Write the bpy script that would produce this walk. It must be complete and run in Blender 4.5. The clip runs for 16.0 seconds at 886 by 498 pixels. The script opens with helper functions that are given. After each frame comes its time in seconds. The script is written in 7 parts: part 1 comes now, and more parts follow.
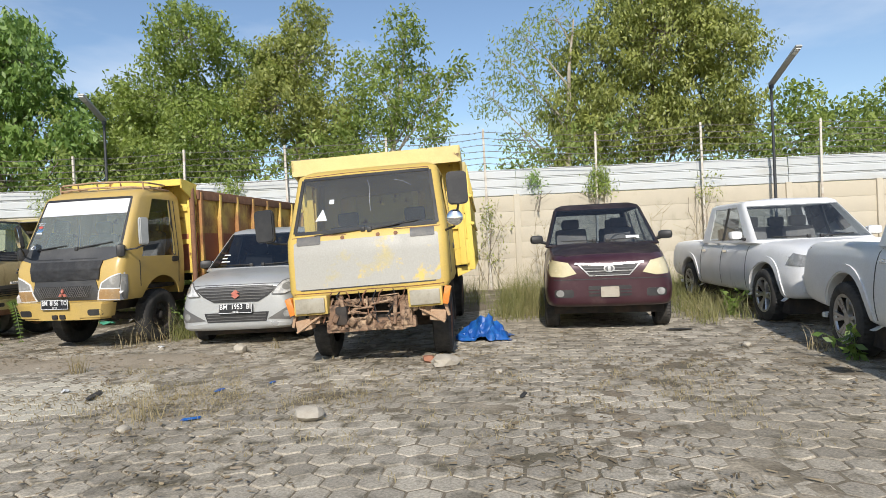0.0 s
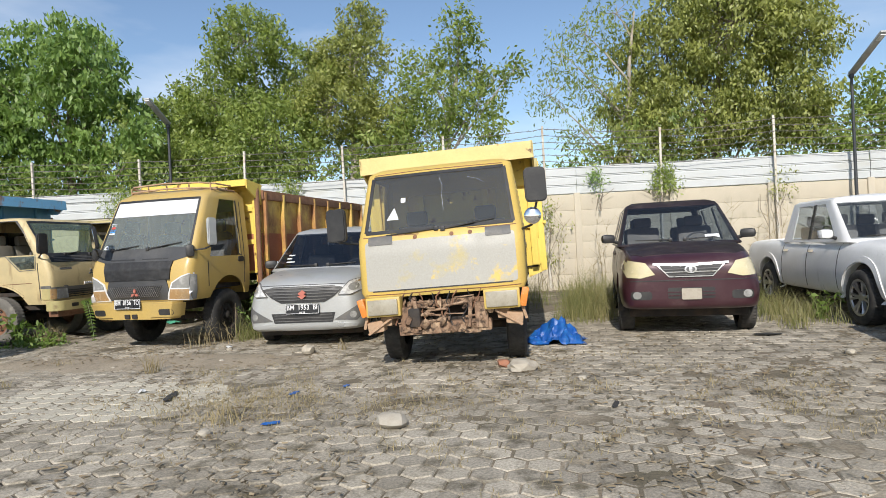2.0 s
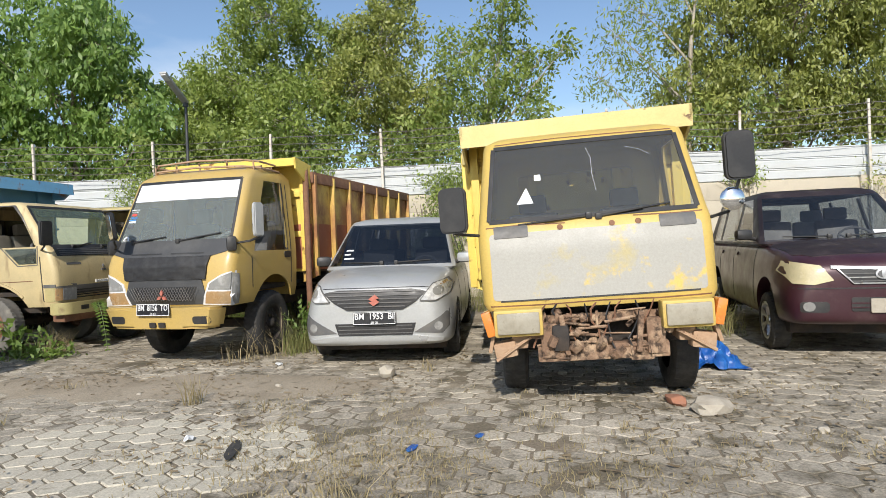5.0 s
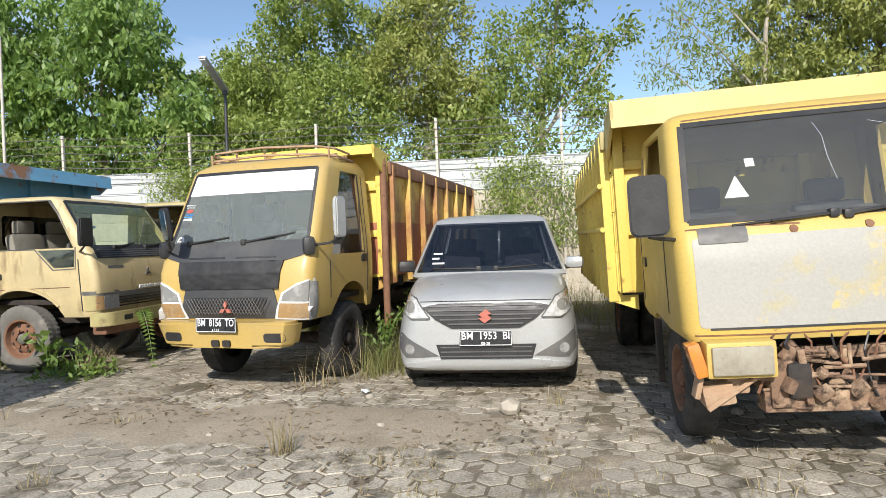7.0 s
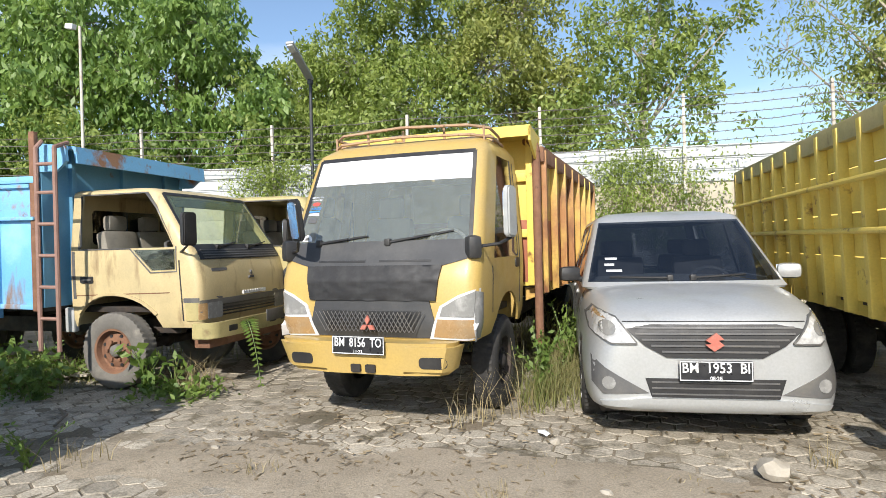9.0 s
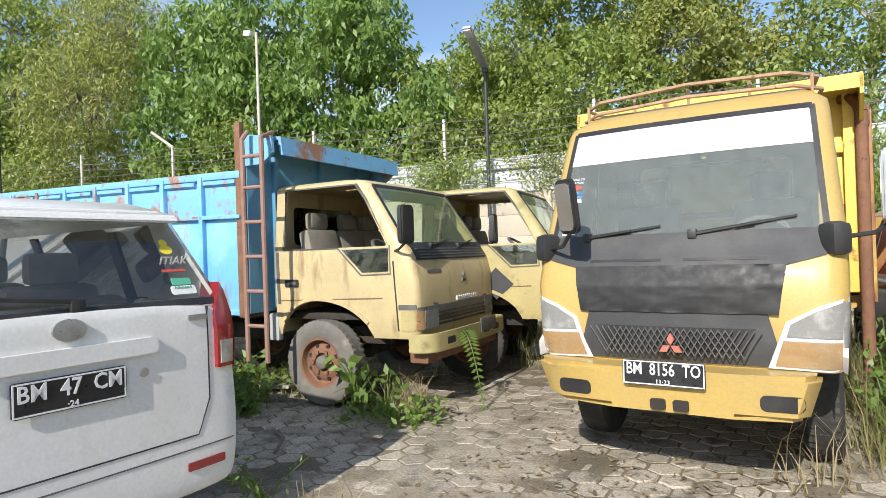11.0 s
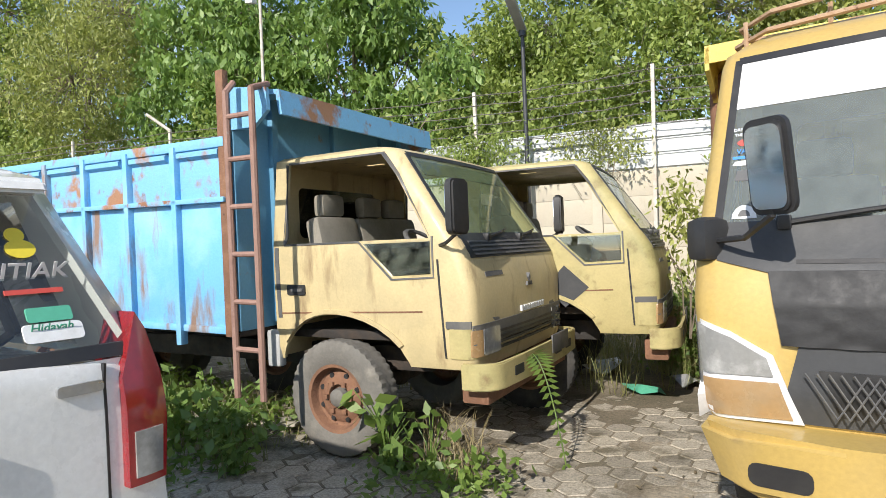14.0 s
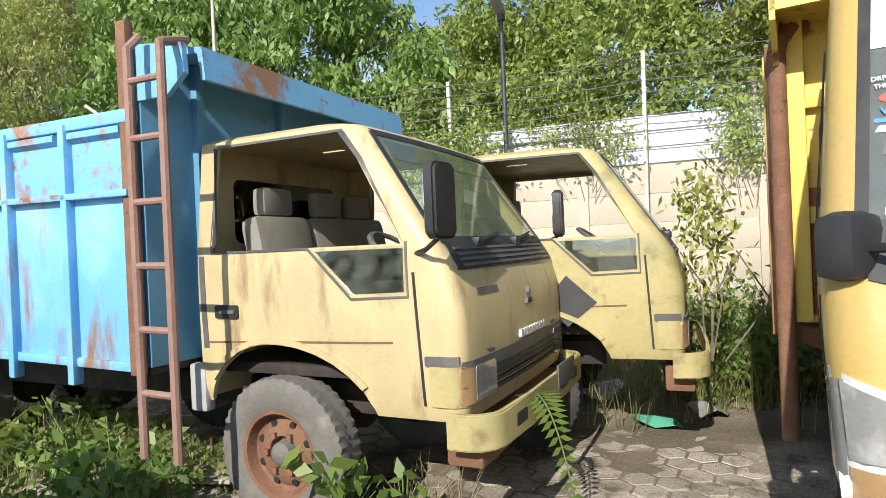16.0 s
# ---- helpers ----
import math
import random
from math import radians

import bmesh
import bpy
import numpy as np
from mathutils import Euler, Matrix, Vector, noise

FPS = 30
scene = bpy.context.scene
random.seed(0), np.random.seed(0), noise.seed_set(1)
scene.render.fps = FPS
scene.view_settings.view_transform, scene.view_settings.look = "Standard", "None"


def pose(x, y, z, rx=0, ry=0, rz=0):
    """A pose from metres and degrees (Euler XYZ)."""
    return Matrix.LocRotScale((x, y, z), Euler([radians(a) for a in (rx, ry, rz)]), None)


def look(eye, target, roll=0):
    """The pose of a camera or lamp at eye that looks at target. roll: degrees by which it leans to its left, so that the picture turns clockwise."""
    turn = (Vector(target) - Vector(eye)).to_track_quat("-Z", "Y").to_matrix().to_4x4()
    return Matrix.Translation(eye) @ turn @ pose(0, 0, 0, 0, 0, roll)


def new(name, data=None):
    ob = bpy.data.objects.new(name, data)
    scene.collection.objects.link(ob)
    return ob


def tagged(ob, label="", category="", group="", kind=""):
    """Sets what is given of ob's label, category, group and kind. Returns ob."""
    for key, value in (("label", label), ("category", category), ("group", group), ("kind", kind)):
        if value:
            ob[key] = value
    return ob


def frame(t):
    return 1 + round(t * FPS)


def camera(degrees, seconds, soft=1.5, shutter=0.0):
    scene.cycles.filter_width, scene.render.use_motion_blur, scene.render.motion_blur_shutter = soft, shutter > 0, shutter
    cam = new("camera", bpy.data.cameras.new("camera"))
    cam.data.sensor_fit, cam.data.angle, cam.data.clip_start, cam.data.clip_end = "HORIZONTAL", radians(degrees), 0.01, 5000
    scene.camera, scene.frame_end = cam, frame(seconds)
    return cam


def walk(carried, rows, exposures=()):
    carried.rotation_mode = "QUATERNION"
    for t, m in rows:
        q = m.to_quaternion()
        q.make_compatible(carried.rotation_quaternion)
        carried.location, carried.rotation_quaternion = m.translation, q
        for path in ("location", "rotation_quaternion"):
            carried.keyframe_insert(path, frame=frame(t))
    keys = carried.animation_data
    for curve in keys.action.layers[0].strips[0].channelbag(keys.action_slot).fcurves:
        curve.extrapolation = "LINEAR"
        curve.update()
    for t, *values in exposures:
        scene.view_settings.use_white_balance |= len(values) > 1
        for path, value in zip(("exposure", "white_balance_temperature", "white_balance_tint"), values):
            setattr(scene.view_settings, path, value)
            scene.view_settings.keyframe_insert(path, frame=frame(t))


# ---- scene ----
from mathutils.bvhtree import BVHTree

cam = camera(71.8, 16.0, soft=0.8)
PATH = [
    (0, (0.529, 0.491, 1.266), (0.219, 2.466, 1.251), -2.6),
    (0.5, (0.349, 0.594, 1.293), (-0.015, 2.56, 1.289), -2.7),
    (1, (0.292, 0.6, 1.314), (-0.109, 2.559, 1.319), -2.8),
    (1.5, (0.246, 0.585, 1.294), (-0.213, 2.532, 1.3), -2.6),
    (2, (0.191, 0.678, 1.272), (-0.267, 2.625, 1.265), -2.7),
    (2.5, (0.073, 0.967, 1.301), (-0.38, 2.915, 1.277), -2.6),
    (3, (-0.13, 1.172, 1.288), (-0.585, 3.119, 1.275), -2.2),
    (3.2, (-0.261, 1.251, 1.312), (-0.712, 3.199, 1.288), -2.0),
    (5.3, (-1.514, 2.211, 1.291), (-1.971, 4.159, 1.275), -2.1),
    (5.5, (-1.638, 2.311, 1.307), (-2.096, 4.258, 1.282), -1.9),
    (6, (-1.965, 2.509, 1.328), (-2.44, 4.452, 1.318), -1.8),
    (6.5, (-2.255, 2.696, 1.361), (-2.753, 4.633, 1.352), -1.9),
    (7, (-2.548, 2.983, 1.377), (-3.052, 4.918, 1.354), -1.9),
    (7.5, (-2.905, 3.228, 1.389), (-3.424, 5.159, 1.371), -1.7),
    (8, (-3.153, 3.444, 1.383), (-3.687, 5.371, 1.37), -1.9),
    (8.5, (-3.498, 3.674, 1.411), (-4.031, 5.601, 1.385), -1.6),
    (9, (-3.94, 3.827, 1.403), (-4.584, 5.72, 1.391), -1.4),
    (9.5, (-4.269, 3.929, 1.396), (-5.058, 5.767, 1.395), -1.5),
    (9.9, (-4.559, 4.082, 1.394), (-5.381, 5.905, 1.382), -1.6),
    (10, (-4.651, 4.13, 1.402), (-5.486, 5.947, 1.391), -1.4),
    (10.2, (-4.802, 4.168, 1.395), (-5.691, 5.96, 1.39), -1.3),
    (12.3, (-5.813, 5.022, 1.361), (-6.893, 6.706, 1.372), -2.3),
    (12.5, (-5.864, 5.07, 1.348), (-6.946, 6.752, 1.357), -2.3),
    (13, (-5.999, 5.26, 1.363), (-7.084, 6.939, 1.359), -2.3),
    (13.5, (-6.155, 5.409, 1.384), (-7.234, 7.093, 1.385), -2.4),
    (14, (-6.348, 5.593, 1.404), (-7.413, 7.285, 1.391), -2.3),
    (14.5, (-6.469, 5.815, 1.374), (-7.488, 7.536, 1.363), -2.6),
    (15, (-6.577, 6.118, 1.378), (-7.56, 7.86, 1.359), -2.6),
    (15.5, (-6.729, 6.258, 1.391), (-7.707, 8.003, 1.381), -2.5),
    (16, (-6.884, 6.378, 1.428), (-7.863, 8.122, 1.42), -2.5),
]
walk(cam, [(t, look(eye, target, roll)) for t, eye, target, roll in PATH], [(0, .36), (3, .38), (6, .48), (9, .72), (12, .71), (15, .70), (16, .78)])

# ---- world and sun ----
SUN_WAY = Vector((-0.10, 0.99, -0.68)).normalized()
world = bpy.data.worlds.new("world")
scene.world = world
world.use_nodes = True
wn, wl = world.node_tree.nodes, world.node_tree.links
sky = wn.new("ShaderNodeTexSky")
sky.sky_type, sky.sun_disc = "NISHITA", False
sky.sun_elevation = math.asin(-SUN_WAY.z)
sky.sun_rotation = math.atan2(-SUN_WAY.x, -SUN_WAY.y)
sky.air_density, sky.dust_density, sky.ozone_density = 1.0, 0.6, 2.0
coord, cloud, ramp, mixc = wn.new("ShaderNodeTexCoord"), wn.new("ShaderNodeTexNoise"), wn.new("ShaderNodeValToRGB"), wn.new("ShaderNodeMixRGB")
stretch = wn.new("ShaderNodeMapping")
stretch.inputs["Scale"].default_value = (1.2, 1.2, 4.0)
cloud.inputs["Scale"].default_value, cloud.inputs["Detail"].default_value = 2.2, 8.0
ramp.color_ramp.elements[0].position, ramp.color_ramp.elements[1].position = 0.50, 1.0
mixc.inputs["Color2"].default_value = (6.0, 6.5, 7.2, 1)
wl.new(coord.outputs["Generated"], stretch.inputs["Vector"])
wl.new(stretch.outputs["Vector"], cloud.inputs["Vector"])
wl.new(cloud.outputs["Fac"], ramp.inputs["Fac"])
wl.new(ramp.outputs["Color"], mixc.inputs["Fac"])
wl.new(sky.outputs["Color"], mixc.inputs["Color1"])
wl.new(mixc.outputs["Color"], wn["Background"].inputs["Color"])
wn["Background"].inputs["Strength"].default_value = 0.115
sun = new("sun", bpy.data.lights.new("sun", "SUN"))
sun.data.energy, sun.data.angle, sun.data.color = 3.9, radians(0.6), (1.0, 0.94, 0.865)
sun.matrix_world = look((0, 0, 30), Vector((0, 0, 30)) + SUN_WAY)


# ---- materials ----
def nodes(name):
    m = bpy.data.materials.new(name)
    m.use_nodes = True
    t = m.node_tree
    return m, t.nodes, t.links, t.nodes["Principled BSDF"]


def noise_fac(n, l, scale, lo, hi, detail=6.0, vec=None, rough=0.6):
    """A ramped noise in world or object metres."""
    c = n.new("ShaderNodeNewGeometry")
    t = n.new("ShaderNodeTexNoise")
    t.inputs["Scale"].default_value, t.inputs["Detail"].default_value, t.inputs["Roughness"].default_value = scale, detail, rough
    if vec:
        mp = n.new("ShaderNodeMapping")
        mp.inputs["Scale"].default_value = vec
        l.new(c.outputs["Position"], mp.inputs["Vector"])
        l.new(mp.outputs["Vector"], t.inputs["Vector"])
    else:
        l.new(c.outputs["Position"], t.inputs["Vector"])
    r = n.new("ShaderNodeMapRange")
    r.inputs["From Min"].default_value, r.inputs["From Max"].default_value = lo, hi
    l.new(t.outputs["Fac"], r.inputs["Value"])
    return r.outputs["Result"]


def mix(n, l, fac, a, b):
    m = n.new("ShaderNodeMixRGB")
    for key, v in (("Fac", fac), ("Color1", a), ("Color2", b)):
        if isinstance(v, (tuple, float, int)):
            m.inputs[key].default_value = (*v, 1) if isinstance(v, tuple) else v
        else:
            l.new(v, m.inputs[key])
    return m.outputs["Color"]


def bump(n, l, b, height, strength, distance=0.01):
    k = n.new("ShaderNodeBump")
    k.inputs["Strength"].default_value, k.inputs["Distance"].default_value = strength, distance
    l.new(height, k.inputs["Height"])
    l.new(k.outputs["Normal"], b.inputs["Normal"])


def surface(name, colour, rough=0.6, metal=0.0, second=None, amount=(0.45, 0.75), scale=3.0, stain=None, stain_at=(0.62, 0.72),
            stain_scale=5.0, stain_vec=None, grain=0.15, grain_scale=60.0, coat=0.0, relief=0.25, isle=0.0, spec=0.5, single=False):
    """A worn surface: base colour, a second tone in large blotches, stains with a shape of their own, fine grain."""
    m, n, l, b = nodes(name)
    col = colour
    if second:
        col = mix(n, l, noise_fac(n, l, scale, *amount), col, second)
    if stain:
        col = mix(n, l, noise_fac(n, l, stain_scale, *stain_at, detail=9.0, vec=stain_vec), col, stain)
    g = noise_fac(n, l, grain_scale, 0.25, 0.75)
    dark = n.new("ShaderNodeMixRGB")
    dark.blend_type = "MULTIPLY"
    dark.inputs["Fac"].default_value = grain
    if isinstance(col, tuple):
        dark.inputs["Color1"].default_value = (*col, 1)
    else:
        l.new(col, dark.inputs["Color1"])
    l.new(g, dark.inputs["Color2"])
    out = dark.outputs["Color"]
    if isle:
        geo, hsv, mr = n.new("ShaderNodeNewGeometry"), n.new("ShaderNodeHueSaturation"), n.new("ShaderNodeMapRange")
        mr.inputs["To Min"].default_value, mr.inputs["To Max"].default_value = 1 - isle, 1 + isle
        info = n.new("ShaderNodeObjectInfo")
        l.new(info.outputs["Random"] if single else geo.outputs["Random Per Island"], mr.inputs["Value"])
        l.new(mr.outputs["Result"], hsv.inputs["Value"])
        l.new(out, hsv.inputs["Color"])
        out = hsv.outputs["Color"]
    l.new(out, b.inputs["Base Color"])
    b.inputs["Metallic"].default_value = metal
    b.inputs["Specular IOR Level"].default_value = spec
    if coat:
        b.inputs["Coat Weight"].default_value, b.inputs["Coat Roughness"].default_value = coat, 0.08
    mr = n.new("ShaderNodeMapRange")
    mr.inputs["To Min"].default_value, mr.inputs["To Max"].default_value = max(0.02, rough - 0.12), min(1, rough + 0.12)
    l.new(noise_fac(n, l, scale * 2.3, 0.3, 0.7), mr.inputs["Value"])
    l.new(mr.outputs["Result"], b.inputs["Roughness"])
    if relief:
        bump(n, l, b, g, relief, 0.004)
    return m


def leaf_material(name, a, c, through_col, isle=0.35):
    m, n, l, b = nodes(name)
    geo = n.new("ShaderNodeNewGeometry")
    blend = n.new("ShaderNodeMath")
    blend.operation = "MULTIPLY_ADD"
    blend.inputs[1].default_value = 0.5
    l.new(geo.outputs["Random Per Island"], blend.inputs[0])
    half = n.new("ShaderNodeMath")
    half.operation = "MULTIPLY"
    half.inputs[1].default_value = 0.5
    l.new(noise_fac(n, l, 1.3, 0.36, 0.64, detail=3.0), half.inputs[0])
    l.new(half.outputs["Value"], blend.inputs[2])
    col = mix(n, l, blend.outputs["Value"], a, c)
    l.new(col, b.inputs["Base Color"])
    b.inputs["Roughness"].default_value = 0.5
    tr, mx = n.new("ShaderNodeBsdfTranslucent"), n.new("ShaderNodeMixShader")
    tr.inputs["Color"].default_value = (*through_col, 1)
    mx.inputs["Fac"].default_value = 0.3
    l.new(b.outputs["BSDF"], mx.inputs[1])
    l.new(tr.outputs["BSDF"], mx.inputs[2])
    l.new(mx.outputs["Shader"], n["Material Output"].inputs["Surface"])
    return m


def glass_material(name, tint=(0.75, 0.82, 0.78), dust=0.25, dust_col=(0.42, 0.40, 0.34), lo=0.35, hi=0.8):
    """A window pane: clear tinted glass with gloss by Fresnel and a film of dust or painted reflection."""
    m, n, l, b = nodes(name)
    clear, gloss, film = n.new("ShaderNodeBsdfTransparent"), n.new("ShaderNodeBsdfGlossy"), n.new("ShaderNodeBsdfDiffuse")
    clear.inputs["Color"].default_value = (*tint, 1)
    gloss.inputs["Roughness"].default_value = 0.03
    film.inputs["Color"].default_value = (*dust_col, 1)
    fr, mg, md = n.new("ShaderNodeFresnel"), n.new("ShaderNodeMixShader"), n.new("ShaderNodeMixShader")
    fr.inputs["IOR"].default_value = 2.0
    l.new(fr.outputs["Fac"], mg.inputs["Fac"])
    l.new(clear.outputs["BSDF"], mg.inputs[1])
    l.new(gloss.outputs["BSDF"], mg.inputs[2])
    k = n.new("ShaderNodeMath")
    k.operation = "MULTIPLY"
    k.inputs[1].default_value = dust
    l.new(noise_fac(n, l, 14.0, lo, hi, detail=5), k.inputs[0])
    l.new(k.outputs["Value"], md.inputs["Fac"])
    l.new(mg.outputs["Shader"], md.inputs[1])
    l.new(film.outputs["BSDF"], md.inputs[2])
    l.new(md.outputs["Shader"], n["Material Output"].inputs["Surface"])
    return m


M = {}
M["cream_b"] = surface("cream paint", (0.50, 0.35, 0.105), 0.45, second=(0.44, 0.32, 0.125), scale=2.0, stain=(0.30, 0.22, 0.10), stain_at=(0.66, 0.78), stain_scale=4.0, coat=0.25, relief=0.08)
M["cream_c"] = surface("faded cream paint", (0.57, 0.46, 0.245), 0.5, second=(0.43, 0.355, 0.20), scale=2.4, stain=(0.27, 0.19, 0.10), stain_at=(0.56, 0.72), stain_scale=7.0, stain_vec=(1, 1, 0.22), relief=0.1, coat=0.1)
M["cream_d"] = surface("mossy cream paint", (0.46, 0.385, 0.175), 0.58, second=(0.30, 0.285, 0.12), amount=(0.45, 0.7), scale=2.5, stain=(0.22, 0.15, 0.07), stain_at=(0.58, 0.72), stain_scale=5.0, relief=0.15)
M["yellow_a"] = surface("old yellow paint", (0.56, 0.40, 0.10), 0.5, second=(0.48, 0.345, 0.12), scale=2.2, stain=(0.25, 0.14, 0.05), stain_at=(0.67, 0.72), stain_scale=7.0, relief=0.12)
M["yellow_bed"] = surface("yellow bed paint", (0.76, 0.57, 0.115), 0.55, second=(0.64, 0.46, 0.10), scale=1.5, stain=(0.22, 0.10, 0.035), stain_at=(0.60, 0.68), stain_scale=4.0, relief=0.2)
M["rusty_bed"] = surface("rusty yellow bed steel", (0.62, 0.42, 0.10), 0.6, second=(0.36, 0.17, 0.06), amount=(0.42, 0.58), scale=1.6, stain=(0.20, 0.085, 0.035), stain_at=(0.52, 0.64), stain_scale=3.0, stain_vec=(1, 1, 0.5), relief=0.3)
M["red_bed"] = surface("red oxide panel", (0.36, 0.12, 0.06), 0.65, second=(0.26, 0.10, 0.05), scale=2.5, stain=(0.5, 0.36, 0.12), stain_at=(0.66, 0.74), relief=0.25)
M["rust"] = surface("rust", (0.19, 0.095, 0.055), 0.85, second=(0.28, 0.145, 0.08), scale=8.0, stain=(0.10, 0.05, 0.03), stain_scale=20.0, relief=0.7)
M["rust_tan"] = surface("dusty rusted steel", (0.40, 0.26, 0.16), 0.9, second=(0.50, 0.37, 0.25), scale=10.0, stain=(0.14, 0.08, 0.05), stain_scale=22.0, relief=0.7)
M["rust_pink"] = surface("faded red-brown paint", (0.30, 0.18, 0.14), 0.75, second=(0.22, 0.12, 0.09), scale=6.0, stain=(0.36, 0.30, 0.27), stain_scale=12.0, relief=0.5)
M["rust_gear"] = surface("rusty steering gear", (0.22, 0.135, 0.085), 0.9, second=(0.44, 0.31, 0.20), amount=(0.45, 0.65), scale=9.0, stain=(0.07, 0.045, 0.03), stain_scale=16.0, stain_at=(0.5, 0.62), relief=0.8)
M["seat_beige"] = surface("beige fabric", (0.27, 0.25, 0.205), 0.9, second=(0.21, 0.19, 0.155), scale=6.0, relief=0.3)
M["primer"] = surface("pale primer over yellow", (0.37, 0.36, 0.32), 0.5, second=(0.43, 0.37, 0.20), amount=(0.56, 0.66), scale=2.4, stain=(0.60, 0.44, 0.12), stain_at=(0.61, 0.67), stain_scale=3.2, relief=0.15)
M["blue"] = surface("sky blue painted steel", (0.16, 0.44, 0.74), 0.5, second=(0.34, 0.60, 0.80), scale=1.6, stain=(0.26, 0.17, 0.12), stain_at=(0.53, 0.65), stain_scale=4.5, stain_vec=(1, 1, 0.25), relief=0.2)
M["blue_rust"] = surface("rusted blue steel", (0.19, 0.45, 0.70), 0.6, second=(0.34, 0.18, 0.10), amount=(0.54, 0.62), scale=2.2, stain=(0.26, 0.12, 0.06), stain_at=(0.56, 0.66), stain_scale=6.0, relief=0.35)
# the box's blue again, darkened so the headboard's shade is in its colour
M["blue_shaded"] = surface("shaded blue painted steel", (0.10, 0.27, 0.42), 0.55, second=(0.13, 0.32, 0.46), scale=1.8, stain=(0.2, 0.12, 0.07), stain_at=(0.64, 0.72), relief=0.2)
M["pale_yellow"] = surface("sun-faded yellow paint", (0.66, 0.53, 0.22), 0.5, second=(0.58, 0.45, 0.17), scale=2.5, stain=(0.16, 0.09, 0.04), stain_at=(0.68, 0.72), stain_scale=6.0, relief=0.15)
M["glass_clear"] = glass_material("clear car glass", (0.62, 0.67, 0.66), 0.06, (0.3, 0.3, 0.28), 0.0, 1.0)
M["black"] = surface("black plastic", (0.022, 0.022, 0.023), 0.5, second=(0.05, 0.048, 0.045), scale=4.0, relief=0.1)
M["grey_trim"] = surface("grey plastic trim", (0.10, 0.10, 0.10), 0.55, second=(0.16, 0.15, 0.13), scale=5.0, relief=0.12)
M["vinyl"] = surface("black vinyl cover", (0.016, 0.016, 0.017), 0.60, second=(0.04, 0.04, 0.04), scale=6.0, relief=0.1)
M["charcoal"] = surface("charcoal painted panel", (0.045, 0.047, 0.05), 0.62, second=(0.08, 0.08, 0.078), scale=3.0, relief=0.1)
M["rubber"] = surface("tyre rubber", (0.035, 0.034, 0.032), 0.85, second=(0.085, 0.078, 0.068), scale=6.0, relief=0.4, grain=0.3)
M["rubber_dusty"] = surface("dusty tyre rubber", (0.17, 0.16, 0.14), 0.9, second=(0.10, 0.095, 0.085), scale=5.0, stain=(0.26, 0.24, 0.20), stain_at=(0.55, 0.75), relief=0.4)
M["alloy"] = surface("dull alloy", (0.52, 0.52, 0.52), 0.35, 0.8, second=(0.32, 0.30, 0.27), scale=8.0, relief=0.1)
M["chrome"] = surface("chrome", (0.72, 0.73, 0.74), 0.14, 1.0, second=(0.5, 0.5, 0.5), scale=9.0, relief=0.0, grain=0.0)
M["mirror"] = surface("mirror glass", (0.85, 0.86, 0.87), 0.03, 1.0, relief=0.0, grain=0.0)
M["silver"] = surface("silver car paint", (0.47, 0.48, 0.475), 0.38, 0.35, second=(0.42, 0.425, 0.41), scale=1.5, stain=(0.38, 0.365, 0.33), stain_at=(0.6, 0.85), stain_scale=3.0, coat=0.35, relief=0.05)
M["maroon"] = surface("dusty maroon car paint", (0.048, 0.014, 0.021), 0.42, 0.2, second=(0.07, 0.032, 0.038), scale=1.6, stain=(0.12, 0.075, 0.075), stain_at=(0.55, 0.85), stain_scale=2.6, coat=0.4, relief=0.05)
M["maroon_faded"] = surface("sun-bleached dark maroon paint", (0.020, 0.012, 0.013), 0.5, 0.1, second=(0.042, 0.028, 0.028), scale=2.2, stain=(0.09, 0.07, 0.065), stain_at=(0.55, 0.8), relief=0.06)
M["white"] = surface("white car paint", (0.76, 0.76, 0.74), 0.3, second=(0.70, 0.69, 0.65), scale=1.4, stain=(0.50, 0.48, 0.42), stain_at=(0.66, 0.85), stain_scale=3.0, coat=0.5, relief=0.04)
M["white_dirty"] = surface("dirty white car paint", (0.76, 0.76, 0.75), 0.4, second=(0.68, 0.68, 0.65), scale=1.8, stain=(0.30, 0.30, 0.27), stain_at=(0.63, 0.78), stain_scale=4.0, stain_vec=(1.6, 1.6, 0.3), coat=0.2, relief=0.06)
M["white_band"] = surface("white visor film", (0.68, 0.68, 0.68), 0.4, second=(0.62, 0.62, 0.61), relief=0.03)
M["glass_dusty"] = glass_material("dusty windscreen glass", (0.80, 0.86, 0.82), 0.42, (0.40, 0.45, 0.42), -0.6, 1.3)
M["glass_a"] = glass_material("grey dusty windscreen glass", (0.62, 0.66, 0.64), 0.20, (0.27, 0.28, 0.26), -0.6, 1.2)
# the green film holds dust and also imitates leaves reflected in the pane
M["glass_green"] = glass_material("greenish windscreen glass", (0.66, 0.80, 0.66), 0.50, (0.36, 0.44, 0.28), 0.0, 1.2)
M["glass_quarter"] = glass_material("pale quarter glass", (0.86, 0.90, 0.87), 0.10, (0.36, 0.40, 0.32))
# thin blue-grey film coloured to imitate sky reflected in the dark glass
M["glass_tint"] = glass_material("dark tinted car glass", (0.17, 0.20, 0.25), 0.04, (0.16, 0.18, 0.21), 0.0, 1.2)
M["glass_mid"] = glass_material("tinted car glass", (0.56, 0.62, 0.67), 0.05, (0.3, 0.3, 0.28), 0.1, 1.2)
M["lamp_clear"] = surface("hazed headlamp", (0.25, 0.25, 0.24), 0.10, second=(0.24, 0.24, 0.225), scale=7.0, coat=1.0, relief=0.05, stain=(0.42, 0.42, 0.40), stain_at=(0.5, 0.7), stain_scale=9.0)
